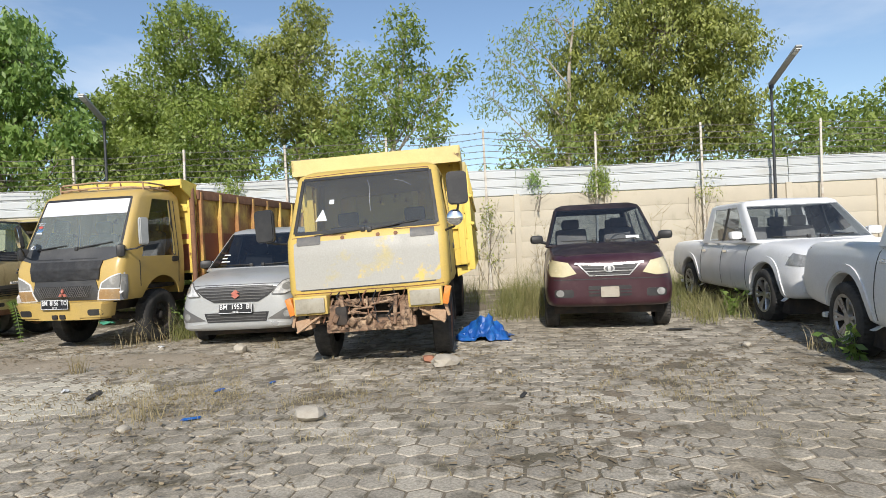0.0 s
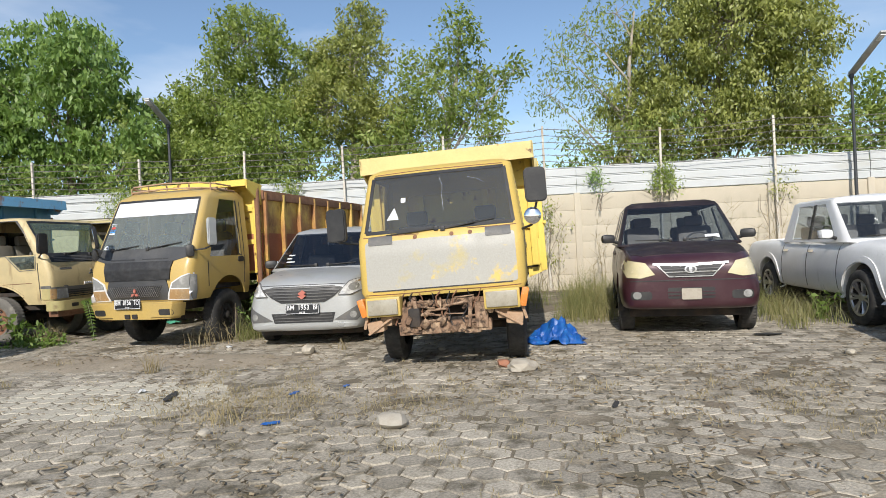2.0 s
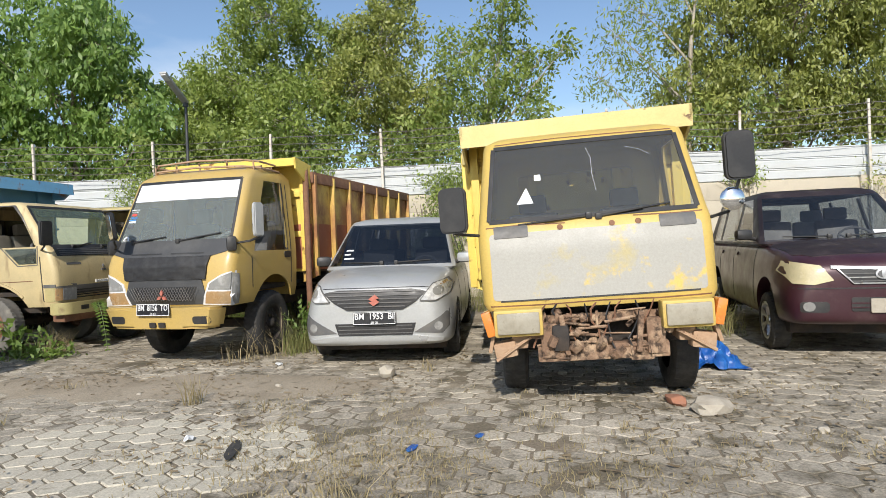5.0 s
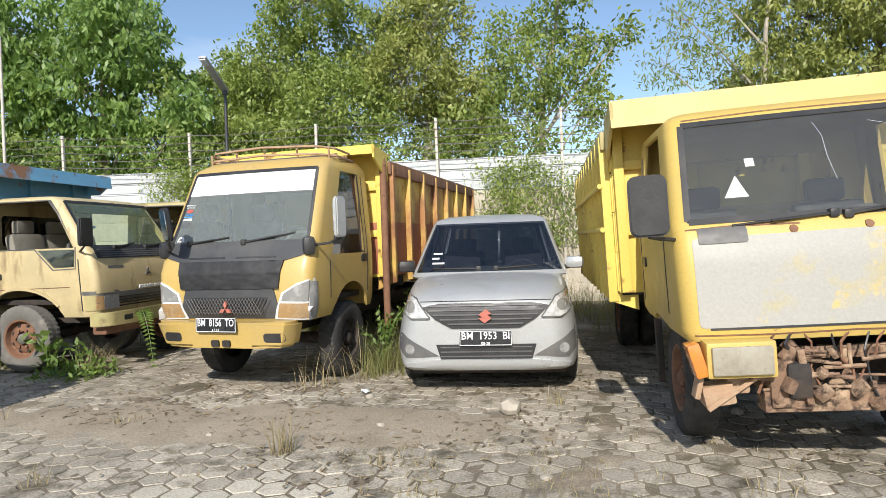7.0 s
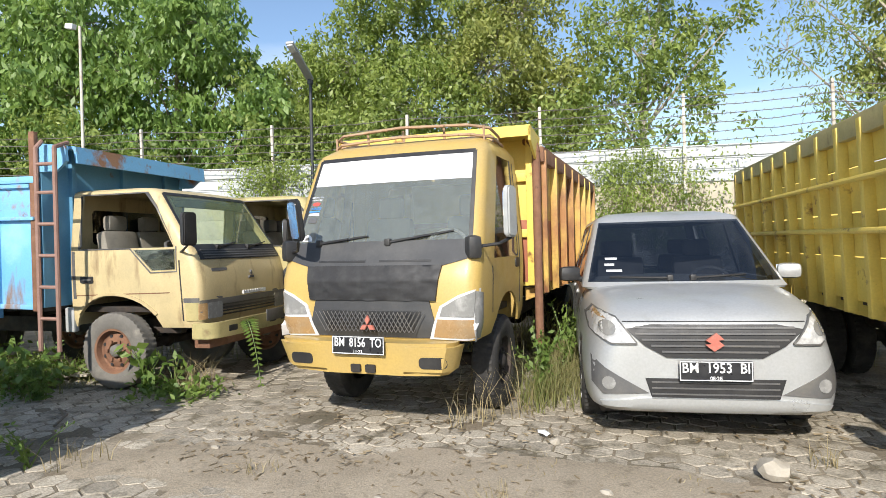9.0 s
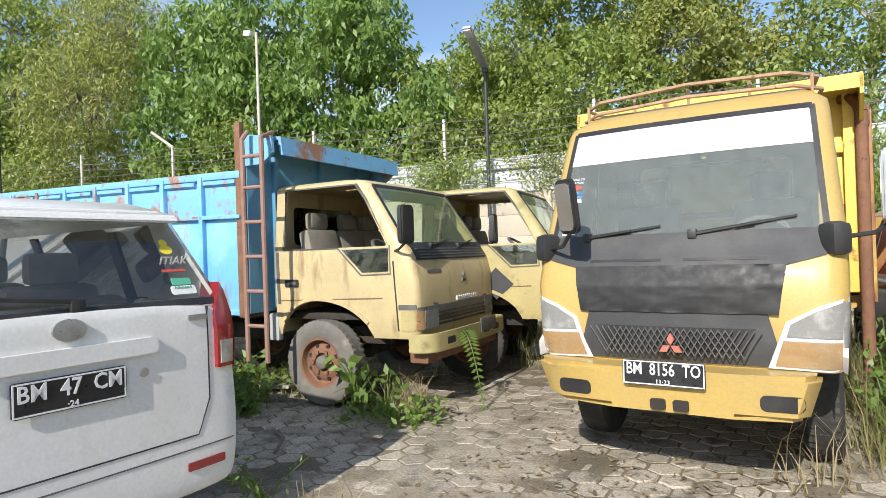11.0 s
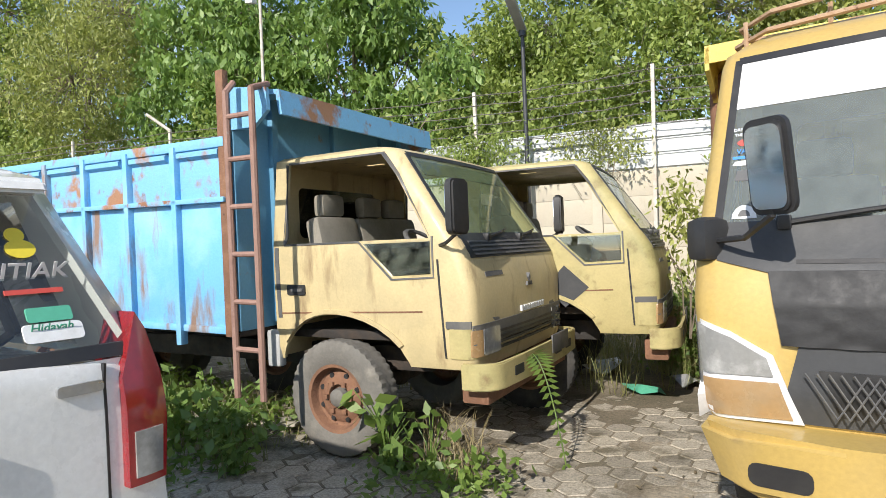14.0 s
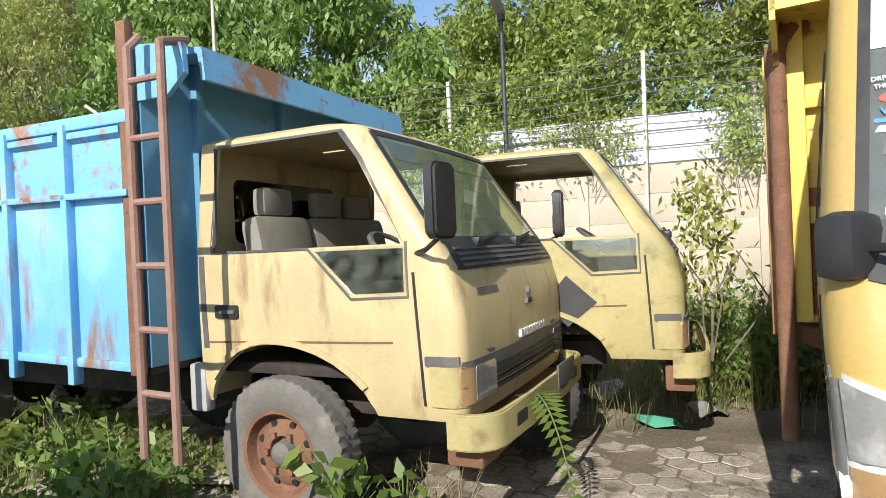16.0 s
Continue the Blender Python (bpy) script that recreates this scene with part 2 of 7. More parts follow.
M["lamp_bright"] = surface("clear headlamp over bright reflector", (0.62, 0.62, 0.60), 0.08, second=(0.40, 0.40, 0.39), amount=(0.4, 0.6), scale=16.0, coat=1.0, relief=0.05)
M["lamp_yellowed"] = surface("yellowed headlamp", (0.62, 0.55, 0.34), 0.2, second=(0.52, 0.46, 0.30), scale=5.0, coat=0.8, relief=0.05)
M["lamp_dusty"] = surface("dusty square headlamp", (0.36, 0.33, 0.26), 0.35, second=(0.26, 0.23, 0.17), scale=9.0, coat=0.5, relief=0.1)
M["amber"] = surface("amber lens", (0.75, 0.24, 0.04), 0.2, second=(0.62, 0.20, 0.05), scale=12.0, coat=0.8, relief=0.1)
M["amber_pale"] = surface("faded amber lens", (0.37, 0.235, 0.11), 0.25, second=(0.33, 0.25, 0.155), scale=7.0, coat=0.6, relief=0.1)
M["red_lens"] = surface("red lens", (0.28, 0.012, 0.016), 0.12, second=(0.18, 0.010, 0.012), scale=10.0, coat=1.0, relief=0.08)
M["red_emblem"] = surface("faded red emblem", (0.48, 0.15, 0.11), 0.4, second=(0.42, 0.20, 0.15), scale=20.0, relief=0.05)
M["plate"] = surface("black number plate", (0.012, 0.013, 0.016), 0.35, second=(0.03, 0.03, 0.032), scale=10.0, relief=0.05)
M["letter"] = surface("white letters", (0.72, 0.73, 0.73), 0.5, second=(0.60, 0.60, 0.58), scale=20.0, relief=0.02)
M["seat"] = surface("grey fabric", (0.20, 0.19, 0.18), 0.9, second=(0.30, 0.28, 0.25), scale=6.0, relief=0.3)
M["dark_in"] = surface("dark cabin trim", (0.035, 0.034, 0.032), 0.8, second=(0.07, 0.065, 0.06), scale=5.0, relief=0.2)
M["chassis"] = surface("grimy black chassis", (0.03, 0.026, 0.023), 0.8, second=(0.09, 0.06, 0.04), scale=5.0, relief=0.4)
M["tarp"] = surface("blue tarpaulin", (0.012, 0.085, 0.34), 0.35, second=(0.03, 0.18, 0.48), scale=8.0, relief=0.4)
M["sheet"] = surface("white corrugated sheet", (0.53, 0.55, 0.55), 0.45, second=(0.46, 0.48, 0.47), scale=0.8, stain=(0.46, 0.45, 0.40), stain_at=(0.6, 0.8), stain_scale=1.2, stain_vec=(0.4, 1, 2.5), relief=0.06)
M["concrete"] = surface("cream concrete panel", (0.52, 0.465, 0.36), 0.85, second=(0.45, 0.40, 0.315), scale=0.9, stain=(0.37, 0.33, 0.25), stain_at=(0.58, 0.76), stain_scale=2.0, stain_vec=(1, 1, 0.5), relief=0.4)
M["post"] = surface("pale rusting post", (0.58, 0.55, 0.48), 0.7, second=(0.40, 0.31, 0.23), scale=5.0, relief=0.3)
M["pole"] = surface("dark steel pole", (0.045, 0.05, 0.055), 0.5, 0.3, second=(0.08, 0.08, 0.08), scale=4.0, relief=0.1)
M["lamp_body"] = surface("grey lamp housing", (0.42, 0.43, 0.42), 0.45, second=(0.32, 0.33, 0.33), scale=5.0, relief=0.05)
M["wire"] = surface("old fence wire", (0.22, 0.20, 0.18), 0.6, 0.4, relief=0.0, grain=0.0)
M["bark"] = surface("bark", (0.24, 0.20, 0.15), 0.9, second=(0.14, 0.11, 0.08), scale=4.0, relief=0.8, grain_scale=25.0)
M["bark_pale"] = surface("pale bark", (0.42, 0.38, 0.31), 0.9, second=(0.26, 0.22, 0.17), scale=3.0, relief=0.8, grain_scale=25.0)
M["soil"] = surface("sandy soil", (0.27, 0.22, 0.155), 0.95, second=(0.17, 0.145, 0.095), amount=(0.38, 0.62), scale=1.4, stain=(0.50, 0.43, 0.32), stain_at=(0.50, 0.64), stain_scale=.9, grain=0.6, grain_scale=45.0, relief=1.0)
M["sand"] = surface("pale trodden sand", (0.43, 0.365, 0.27), 0.95, second=(0.31, 0.26, 0.185), scale=1.6, stain=(0.24, 0.20, 0.14), stain_at=(0.58, 0.70), stain_scale=6.0, grain=0.5, grain_scale=70.0, relief=0.8)
M["paver"] = surface("weathered concrete paver", (0.58, 0.52, 0.415), 0.9, second=(0.42, 0.37, 0.285), amount=(0.40, 0.62), scale=0.7, stain=(0.17, 0.145, 0.095), stain_at=(0.50, 0.66), stain_scale=4.0, grain=0.65, grain_scale=60.0, relief=1.0, isle=0.20)
M["paver_one"] = surface("weathered concrete paver", (0.58, 0.52, 0.415), 0.9, second=(0.42, 0.37, 0.285), amount=(0.40, 0.62), scale=0.7, stain=(0.17, 0.145, 0.095), stain_at=(0.50, 0.66), stain_scale=4.0, grain=0.65, grain_scale=60.0, relief=1.0, isle=0.20, single=True)
M["paver_clean"] = surface("clean pale concrete paver", (0.62, 0.57, 0.455), 0.9, second=(0.53, 0.48, 0.385), scale=1.2, stain=(0.34, 0.30, 0.22), stain_at=(0.58, 0.72), stain_scale=5.0, grain=0.5, grain_scale=60.0, relief=0.8, isle=0.10)
M["stone"] = surface("pale broken concrete", (0.42, 0.38, 0.31), 0.9, second=(0.32, 0.28, 0.22), scale=9.0, relief=0.6)
M["brick"] = surface("broken red brick", (0.38, 0.17, 0.10), 0.9, second=(0.30, 0.17, 0.12), scale=9.0, relief=0.6)
M["paint_y"] = surface("bright yellow sticker", (0.75, 0.60, 0.05), 0.5, relief=0.0)
M["paint_g"] = surface("green sticker", (0.10, 0.42, 0.28), 0.5, relief=0.0)
M["paint_r"] = surface("red sticker", (0.55, 0.08, 0.06), 0.5, relief=0.0)
M["paint_b"] = surface("blue sticker", (0.06, 0.26, 0.60), 0.5, relief=0.0)
LEAF = [leaf_material("mid green leaves", (0.055, 0.10, 0.018), (0.34, 0.405, 0.105), (0.42, 0.54, 0.10)),
        leaf_material("deep green leaves", (0.045, 0.10, 0.024), (0.27, 0.39, 0.10), (0.38, 0.55, 0.12)),
        leaf_material("yellow-green leaves", (0.075, 0.10, 0.022), (0.41, 0.435, 0.125), (0.46, 0.52, 0.11))]
GRASS = leaf_material("dry and green grass", (0.10, 0.14, 0.03), (0.36, 0.31, 0.15), (0.25, 0.26, 0.08))
STRAW = leaf_material("straw", (0.24, 0.195, 0.10), (0.42, 0.35, 0.20), (0.3, 0.25, 0.1))
WEED = leaf_material("fresh weed leaves", (0.07, 0.135, 0.028), (0.20, 0.28, 0.06), (0.22, 0.32, 0.05))


# ---- building helpers ----
def finish(bm, name, material, smooth=40):
    me = bpy.data.meshes.new(name)
    bm.to_mesh(me)
    bm.free()
    if material:
        me.materials.append(material)
    if smooth and len(me.polygons):
        me.polygons.foreach_set("use_smooth", [True] * len(me.polygons))
        me.set_sharp_from_angle(angle=radians(smooth))
    return me


def part(name, bm, material, parent=None, label="", smooth=40):
    """Links a bmesh as one mesh object under a thing or a part."""
    bmesh.ops.recalc_face_normals(bm, faces=bm.faces[:])
    ob = new(name, finish(bm, name, material, smooth))
    if parent:
        ob.parent = parent
    if label:
        ob["label"] = label
    return ob


def thing(name, label, category, m=None, group="", kind=""):
    ob = new(name)
    ob.empty_display_size = 0.2
    if m:
        ob.matrix_world = m
    return tagged(ob, label, category, group, kind)


def box(bm, c, s, rot=None, bevel=0.0):
    """A box of size s round c, with bevelled edges."""
    m = Matrix.Translation(c) @ (rot.to_4x4() if rot else Matrix.Identity(4)) @ Matrix.Diagonal((*s, 1))
    got = bmesh.ops.create_cube(bm, size=1.0, matrix=m)["verts"]
    if bevel:
        es = list({e for v in got for e in v.link_edges})
        bmesh.ops.bevel(bm, geom=es, offset=bevel, segments=2, affect="EDGES", profile=0.6)
    return bm


def rod(bm, a, b, r, r2=None, n=8):
    a, b = Vector(a), Vector(b)
    d = b - a
    m = Matrix.Translation((a + b) / 2) @ d.to_track_quat("Z", "Y").to_matrix().to_4x4()
    bmesh.ops.create_cone(bm, cap_ends=True, segments=n, radius1=r, radius2=r if r2 is None else r2, depth=d.length, matrix=m)
    return bm


def tube(bm, pts, r, n=8):
    for a, b in zip(pts, pts[1:]):
        rod(bm, a, b, r, n=n)
    for p in pts[1:-1]:
        bmesh.ops.create_icosphere(bm, subdivisions=1, radius=r * 1.02, matrix=Matrix.Translation(p))
    return bm


def prism(bm, poly, y0, y1, axis="y"):
    """A polygon in two axes, drawn out along the third."""
    def at(p, k):
        return {"x": (k, p[0], p[1]), "y": (p[0], k, p[1]), "z": (p[0], p[1], k)}[axis]
    a = [bm.verts.new(at(p, y0)) for p in poly]
    b = [bm.verts.new(at(p, y1)) for p in poly]
    bm.faces.new(a)
    bm.faces.new(b[::-1])
    for i in range(len(poly)):
        bm.faces.new((a[i], b[i], b[(i + 1) % len(poly)], a[(i + 1) % len(poly)]))
    return bm


def lathe(bm, prof, n=28, m=Matrix.Identity(4)):
    """Turns a profile of (radius, along x) round the x axis."""
    rings = []
    for r, x in prof:
        rings.append([bm.verts.new(m @ Vector((x, r * math.cos(a), r * math.sin(a)))) for a in [2 * math.pi * i / n for i in range(n)]])
    for p, q in zip(rings, rings[1:]):
        for i in range(n):
            bm.faces.new((p[i], p[(i + 1) % n], q[(i + 1) % n], q[i]))
    return bm


def wheel(parent, at, r, width, rim_mat, tyre_mat, rim_r, out, kind="steel", label=""):
    """A wheel: tyre with tread blocks, rim with holes or spokes, hub. out: +1 or -1, the side that shows."""
    w = new("wheel")
    w.parent = parent
    w.matrix_local = Matrix.Translation(at) @ (pose(0, 0, 0, 0, 0, 180) if out < 0 else Matrix.Identity(4))
    h = width / 2
    bm = bmesh.new()
    prof = [(rim_r, -.9), (rim_r + .02, -1), (r - .08, -1.06), (r - .03, -.98), (r - .006, -.8), (r, -.25), (r - .012, 0), (r, .25), (r - .006, .8), (r - .03, .98), (r - .08, 1.06), (rim_r + .02, 1), (rim_r, .9)]
    rings = []
    for k, (q, x) in enumerate(prof):
        row = []
        for i in range(88):
            a = 2 * math.pi * (i + (.5 if x > 0 else 0)) / 88
            d = .011 if i % 2 and abs(x) in (.25, .8, .98) else 0
            row.append(bm.verts.new((x * h, (q - d) * math.cos(a), (q - d) * math.sin(a))))
        rings.append(row)
    for u, v in zip(rings, rings[1:]):
        for i in range(88):
            bm.faces.new((u[i], u[(i + 1) % 88], v[(i + 1) % 88], v[i]))
    part("tyre", bm, tyre_mat, w, smooth=35)
    bm = bmesh.new()
    if kind == "steel":
        lathe(bm, [(rim_r + .012, h * .95), (rim_r - .012, h * .9), (rim_r - .03, h * .35), (rim_r * .78, h * .28), (rim_r * .62, h * .5), (rim_r * .40, h * .52), (rim_r * .36, h * .2), (.001, h * .2)], 32)
        for i in range(6):
            a = 2 * math.pi * i / 6
            box(bm, (h * .54, rim_r * .46 * math.cos(a), rim_r * .46 * math.sin(a)), (.035, .03, .03))
        part("rim", bm, rim_mat, w, smooth=35)
        for i in range(8):
            a = 2 * math.pi * (i + .5) / 8
            part("vent_hole", lathe(bmesh.new(), [(.001, .002), (.018, .002), (.019, -.01)], 10, Matrix.Translation((h * .40 + .006, rim_r * .70 * math.cos(a), rim_r * .70 * math.sin(a)))), M["black"], w)
        bm = bmesh.new()
        lathe(bm, [(rim_r * .30, h * .2), (rim_r * .27, h * .75), (rim_r * .15, h * .95), (.001, h * .97)], 20)
        part("hub", bm, M["rubber_dusty"] if label == "grey" else rim_mat, w)
    else:
        lathe(bm, [(rim_r + .012, h * .95), (rim_r - .015, h * .9), (rim_r - .03, h * .1), (rim_r - .05, -h * .3), (.001, -h * .3)], 36)
        part("rim", bm, M["chassis"], w, smooth=35)
        bm = bmesh.new()
        lathe(bm, [(rim_r + .008, h * .97), (rim_r - .02, h * .95), (rim_r - .03, h * .8)], 36)
        for i in range(kind):
            a = 2 * math.pi * i / kind
            for da in (-.16, .16):
                p0 = Vector((h * .62, .05 * math.cos(a), .05 * math.sin(a)))
                p1 = Vector((h * .86, (rim_r - .015) * math.cos(a + da), (rim_r - .015) * math.sin(a + da)))
                d = p1 - p0
                box(bm, (p0 + p1) / 2, (.03, .04, d.length), d.to_track_quat("Z", "X").to_matrix())
        lathe(bm, [(.07, h * .5), (.06, h * .8), (.001, h * .84)], 18)
        part("spokes", bm, rim_mat, w)
    return w


def ring(w, yf, yr, r, bow, ya, yb, z, rb=0.06, zf=0.0):
    """Half a cab's outline at height z, from the middle of the front round the side to the middle of the rear."""
    pts = [(f * (w - r), yf + bow * f * f * .8, z + zf * (1 - f * f)) for f in (0, .3, .6, .85, 1)]
    for a in (30, 60, 90):
        k = radians(a)
        pts.append((w - r + r * math.sin(k), yf + bow * .8 + (r + bow * .2) * (1 - math.cos(k)), z))
    pts += [(w, ya, z), (w, yb, z), (w, yr - rb, z), (w - rb, yr, z), (0, yr, z)]
    return pts


def shell(rings, zones, parent, depth=0.025):
    """Joins half rings into a closed skin and hands faces out to parts. zones: function of (row, column) to a part's name, or None to leave open.
    Returns the skin as bmeshes by name."""
    n = len(rings[0])
    out = {}
    verts = {}

    def vert(key, k, i, s):
        d = verts.setdefault(key, {})
        if (k, i, s) not in d:
            x, y, z = rings[k][i]
            if x == 0:
                s = 1
            if (k, i, s) not in d:
                d[(k, i, s)] = out[key].verts.new((x * s, y, z))
        return d[(k, i, s)]

    for k in range(len(rings) - 1):
        for i in range(n - 1):
            for s in (1, -1):
                key = zones(k, i, s)
                if key is None:
                    continue
                out.setdefault(key, bmesh.new())
                vs = [vert(key, k, i, s), vert(key, k, i + 1, s), vert(key, k + 1, i + 1, s), vert(key, k + 1, i, s)]
                vs = list(dict.fromkeys(vs))
                if len(vs) > 2:
                    try:
                        out[key].faces.new(vs if s > 0 else vs[::-1])
                    except ValueError:
                        pass
    return out


def solid(bm, t):
    """Gives an open skin its thickness, inwards."""
    bmesh.ops.recalc_face_normals(bm, faces=bm.faces[:])
    bmesh.ops.solidify(bm, geom=bm.faces[:], thickness=t)
    return bm


def tree_of(*obs):
    """A search tree over meshes in their thing's own space."""
    vs, fs = [], []
    for ob in obs:
        k = len(vs)
        vs += [v.co.copy() for v in ob.data.vertices]
        fs += [[k + i for i in p.vertices] for p in ob.data.polygons]
    return BVHTree.FromPolygons(vs, fs)


WAYS = {"front": (Vector((0, 1, 0)), lambda u, v: Vector((u, -9, v))), "rear": (Vector((0, -1, 0)), lambda u, v: Vector((u, 19, v))),
        "right": (Vector((-1, 0, 0)), lambda u, v: Vector((9, u, v))), "left": (Vector((1, 0, 0)), lambda u, v: Vector((-9, u, v))),
        "top": (Vector((0, 0, -1)), lambda u, v: Vector((u, v, 9)))}


def patch(skin, side, poly, out=0.006, sink=0.01, step=0.045):
    """A panel of an outline, laid on a skin from one side, following its bends; out: how proud it stands."""
    way, at = WAYS[side]
    bm = bmesh.new()
    bm.faces.new([bm.verts.new((p[0], p[1], 0)) for p in poly])
    for ax in (0, 1):
        lo, hi = min(p[ax] for p in poly), max(p[ax] for p in poly)
        k = int((hi - lo) / step)
        for i in range(1, k + 1):
            c = lo + (hi - lo) * i / (k + 1)
            no = (1, 0, 0) if ax == 0 else (0, 1, 0)
            bmesh.ops.bisect_plane(bm, geom=bm.verts[:] + bm.edges[:] + bm.faces[:], plane_co=(c, c, 0), plane_no=no)
    last = None
    flat = {}
    for v in bm.verts:
        o = at(v.co.x, v.co.y)
        hit = skin.ray_cast(o, way)
        flat[v] = hit[0]
        if hit[0] is not None:
            last = hit[0]
    good = [p.dot(way) for p in flat.values() if p is not None]
    mean = sum(good) / len(good) if good else 0
    for v in bm.verts:
        o = at(v.co.x, v.co.y)
        d = flat[v].dot(way) if flat[v] is not None else mean
        v.co = o + way * (d - o.dot(way)) - way * out
    ext = bmesh.ops.extrude_face_region(bm, geom=bm.faces[:])["geom"]
    for v in ext:
        if isinstance(v, bmesh.types.BMVert):
            v.co += way * (out + sink)
    return bm


class Bent:
    """A made-up bent face to lay a panel on: depth along y as a function of x and z."""

    def __init__(self, f):
        self.f = f

    def ray_cast(self, o, way):
        return (Vector((o.x, self.f(o.x, o.z), o.z)),)


def line(pts, w):
    """The outline of a thin strip along points in a plane."""
    a, b = [], []
    for i, p in enumerate(pts):
        q0, q1 = Vector(pts[max(i - 1, 0)]), Vector(pts[min(i + 1, len(pts) - 1)])
        d = (q1 - q0).normalized()
        nrm = Vector((-d.y, d.x)) * w / 2
        a.append(tuple(Vector(p) + nrm))
        b.append(tuple(Vector(p) - nrm))
    return a + b[::-1]


def oval(cx, cy, rx, ry, n=16):
    return [(cx + rx * math.cos(2 * math.pi * i / n), cy + ry * math.sin(2 * math.pi * i / n)) for i in range(n)]


def rect(x0, z0, x1, z1, r=0.0):
    if not r:
        return [(x0, z0), (x1, z0), (x1, z1), (x0, z1)]
    out = []
    for cx, cz, a0 in ((x1 - r, z0 + r, -90), (x1 - r, z1 - r, 0), (x0 + r, z1 - r, 90), (x0 + r, z0 + r, 180)):
        out += [(cx + r * math.cos(radians(a0 + a)), cz + r * math.sin(radians(a0 + a))) for a in (0, 30, 60, 90)]
    return out


def flip(poly):
    return [(-x, z) for x, z in poly][::-1]


def words(text, size, depth=0.002, wide=1.0):
    """Letters of the built-in font as a bmesh, centred, upright, facing -y."""
    cu = bpy.data.curves.new("letters", "FONT")
    cu.body, cu.size, cu.extrude, cu.align_x, cu.align_y, cu.resolution_u, cu.offset = text, size, depth, "CENTER", "CENTER", 2, size * 0.012
    ob = new("letters", cu)
    me = bpy.data.meshes.new_from_object(ob.evaluated_get(bpy.context.evaluated_depsgraph_get()))
    bpy.data.objects.remove(ob)
    bpy.data.curves.remove(cu)
    bm = bmesh.new()
    bm.from_mesh(me)
    bpy.data.meshes.remove(me)
    bmesh.ops.transform(bm, matrix=pose(0, 0, 0, 90, 0, 0) @ Matrix.Diagonal((wide, 1, 1, 1)), verts=bm.verts[:])
    return bm


def pieces(bm):
    """Takes a bmesh apart into its loose pieces."""
    left, out = set(bm.verts), []
    while left:
        seen, todo = set(), [left.pop()]
        while todo:
            v = todo.pop()
            seen.add(v)
            for e in v.link_edges:
                o = e.other_vert(v)
                if o in left:
                    left.remove(o)
                    todo.append(o)
        nb = bmesh.new()
        new_v = {v: nb.verts.new(v.co) for v in sorted(seen, key=lambda q: q.index)}
        for f in {f for v in seen for f in v.link_faces}:
            nb.faces.new([new_v[v] for v in f.verts])
        out.append(nb)
    bm.free()
    return out


def plate(parent, m, main, date="", w=0.43, h=0.135):
    """A number plate with its raised characters."""
    bm = bmesh.new()
    prism(bm, rect(-w / 2, -h / 2, w / 2, h / 2, .012), 0, .006)
    p = part("number_plate", bm, M["plate"], parent, "black number plate with white characters")
    p.matrix_local = m
    bm = bmesh.new()
    for a, b in ((rect(-w / 2 + .004, h / 2 - .010, w / 2 - .004, h / 2 - .004), 0), (rect(-w / 2 + .004, -h / 2 + .004, w / 2 - .004, -h / 2 + .010), 0),
                 (rect(-w / 2 + .004, -h / 2 + .010, -w / 2 + .010, h / 2 - .010), 0), (rect(w / 2 - .010, -h / 2 + .010, w / 2 - .004, h / 2 - .010), 0)):
        prism(bm, a, -.0025, 0)
    part("border", bm, M["letter"], p)
    bm = words(main, .092, .0015, 0.92)
    reach = max(abs(v.co.x) for v in bm.verts)
    bmesh.ops.scale(bm, vec=((w / 2 - .022) / reach, 1, 1), verts=bm.verts[:])
    bmesh.ops.translate(bm, vec=(0, -.003, .018), verts=bm.verts[:])
    for one in pieces(bm):
        part("character", one, M["letter"], p, smooth=0)
    if date:
        bm = words(date, .034, .0015)
        bmesh.ops.translate(bm, vec=(0, -.003, -.047), verts=bm.verts[:])
        part("date", bm, M["letter"], p, smooth=0)
    return p


def cut(ob, cutters):
    """Takes cylinders or boxes (bmeshes) out of a mesh for good."""
    for bm in cutters:
        me = bpy.data.meshes.new("cut")
        bmesh.ops.recalc_face_normals(bm, faces=bm.faces[:])
        bm.to_mesh(me)
        bm.free()
        tool = new("cut", me)
        tool.matrix_world = Matrix.Identity(4)
        md = ob.modifiers.new("cut", "BOOLEAN")
        md.operation, md.object, md.solver = "DIFFERENCE", tool, "EXACT"
        keep = ob.parent
        ob.parent = None
        bpy.context.view_layer.update()
        got = bpy.data.meshes.new_from_object(ob.evaluated_get(bpy.context.evaluated_depsgraph_get()))
        ob.modifiers.remove(md)
        bpy.data.objects.remove(tool)
        ob.data = got
        ob.parent = keep
    got.polygons.foreach_set("use_smooth", [True] * len(got.polygons))
    got.set_sharp_from_angle(angle=radians(38))


def steering_wheel(parent, at, tilt=25):
    bm = bmesh.new()
    m = Matrix.Translation(at) @ pose(0, 0, 0, 0, 0, 0) @ Matrix.Rotation(radians(-tilt), 4, "X")
    pts = [m @ Vector((.19 * math.cos(a), 0, .19 * math.sin(a))) for a in [2 * math.pi * i / 18 for i in range(19)]]
    tube(bm, pts, .014, 6)
    for a in (0, 120, 240):
        rod(bm, m @ Vector((0, .03, 0)), m @ Vector((.19 * math.cos(radians(a - 90)), 0, .19 * math.sin(radians(a - 90)))), .011, n=6)
    return part("steering_wheel", bm, M["grey_trim"], parent)


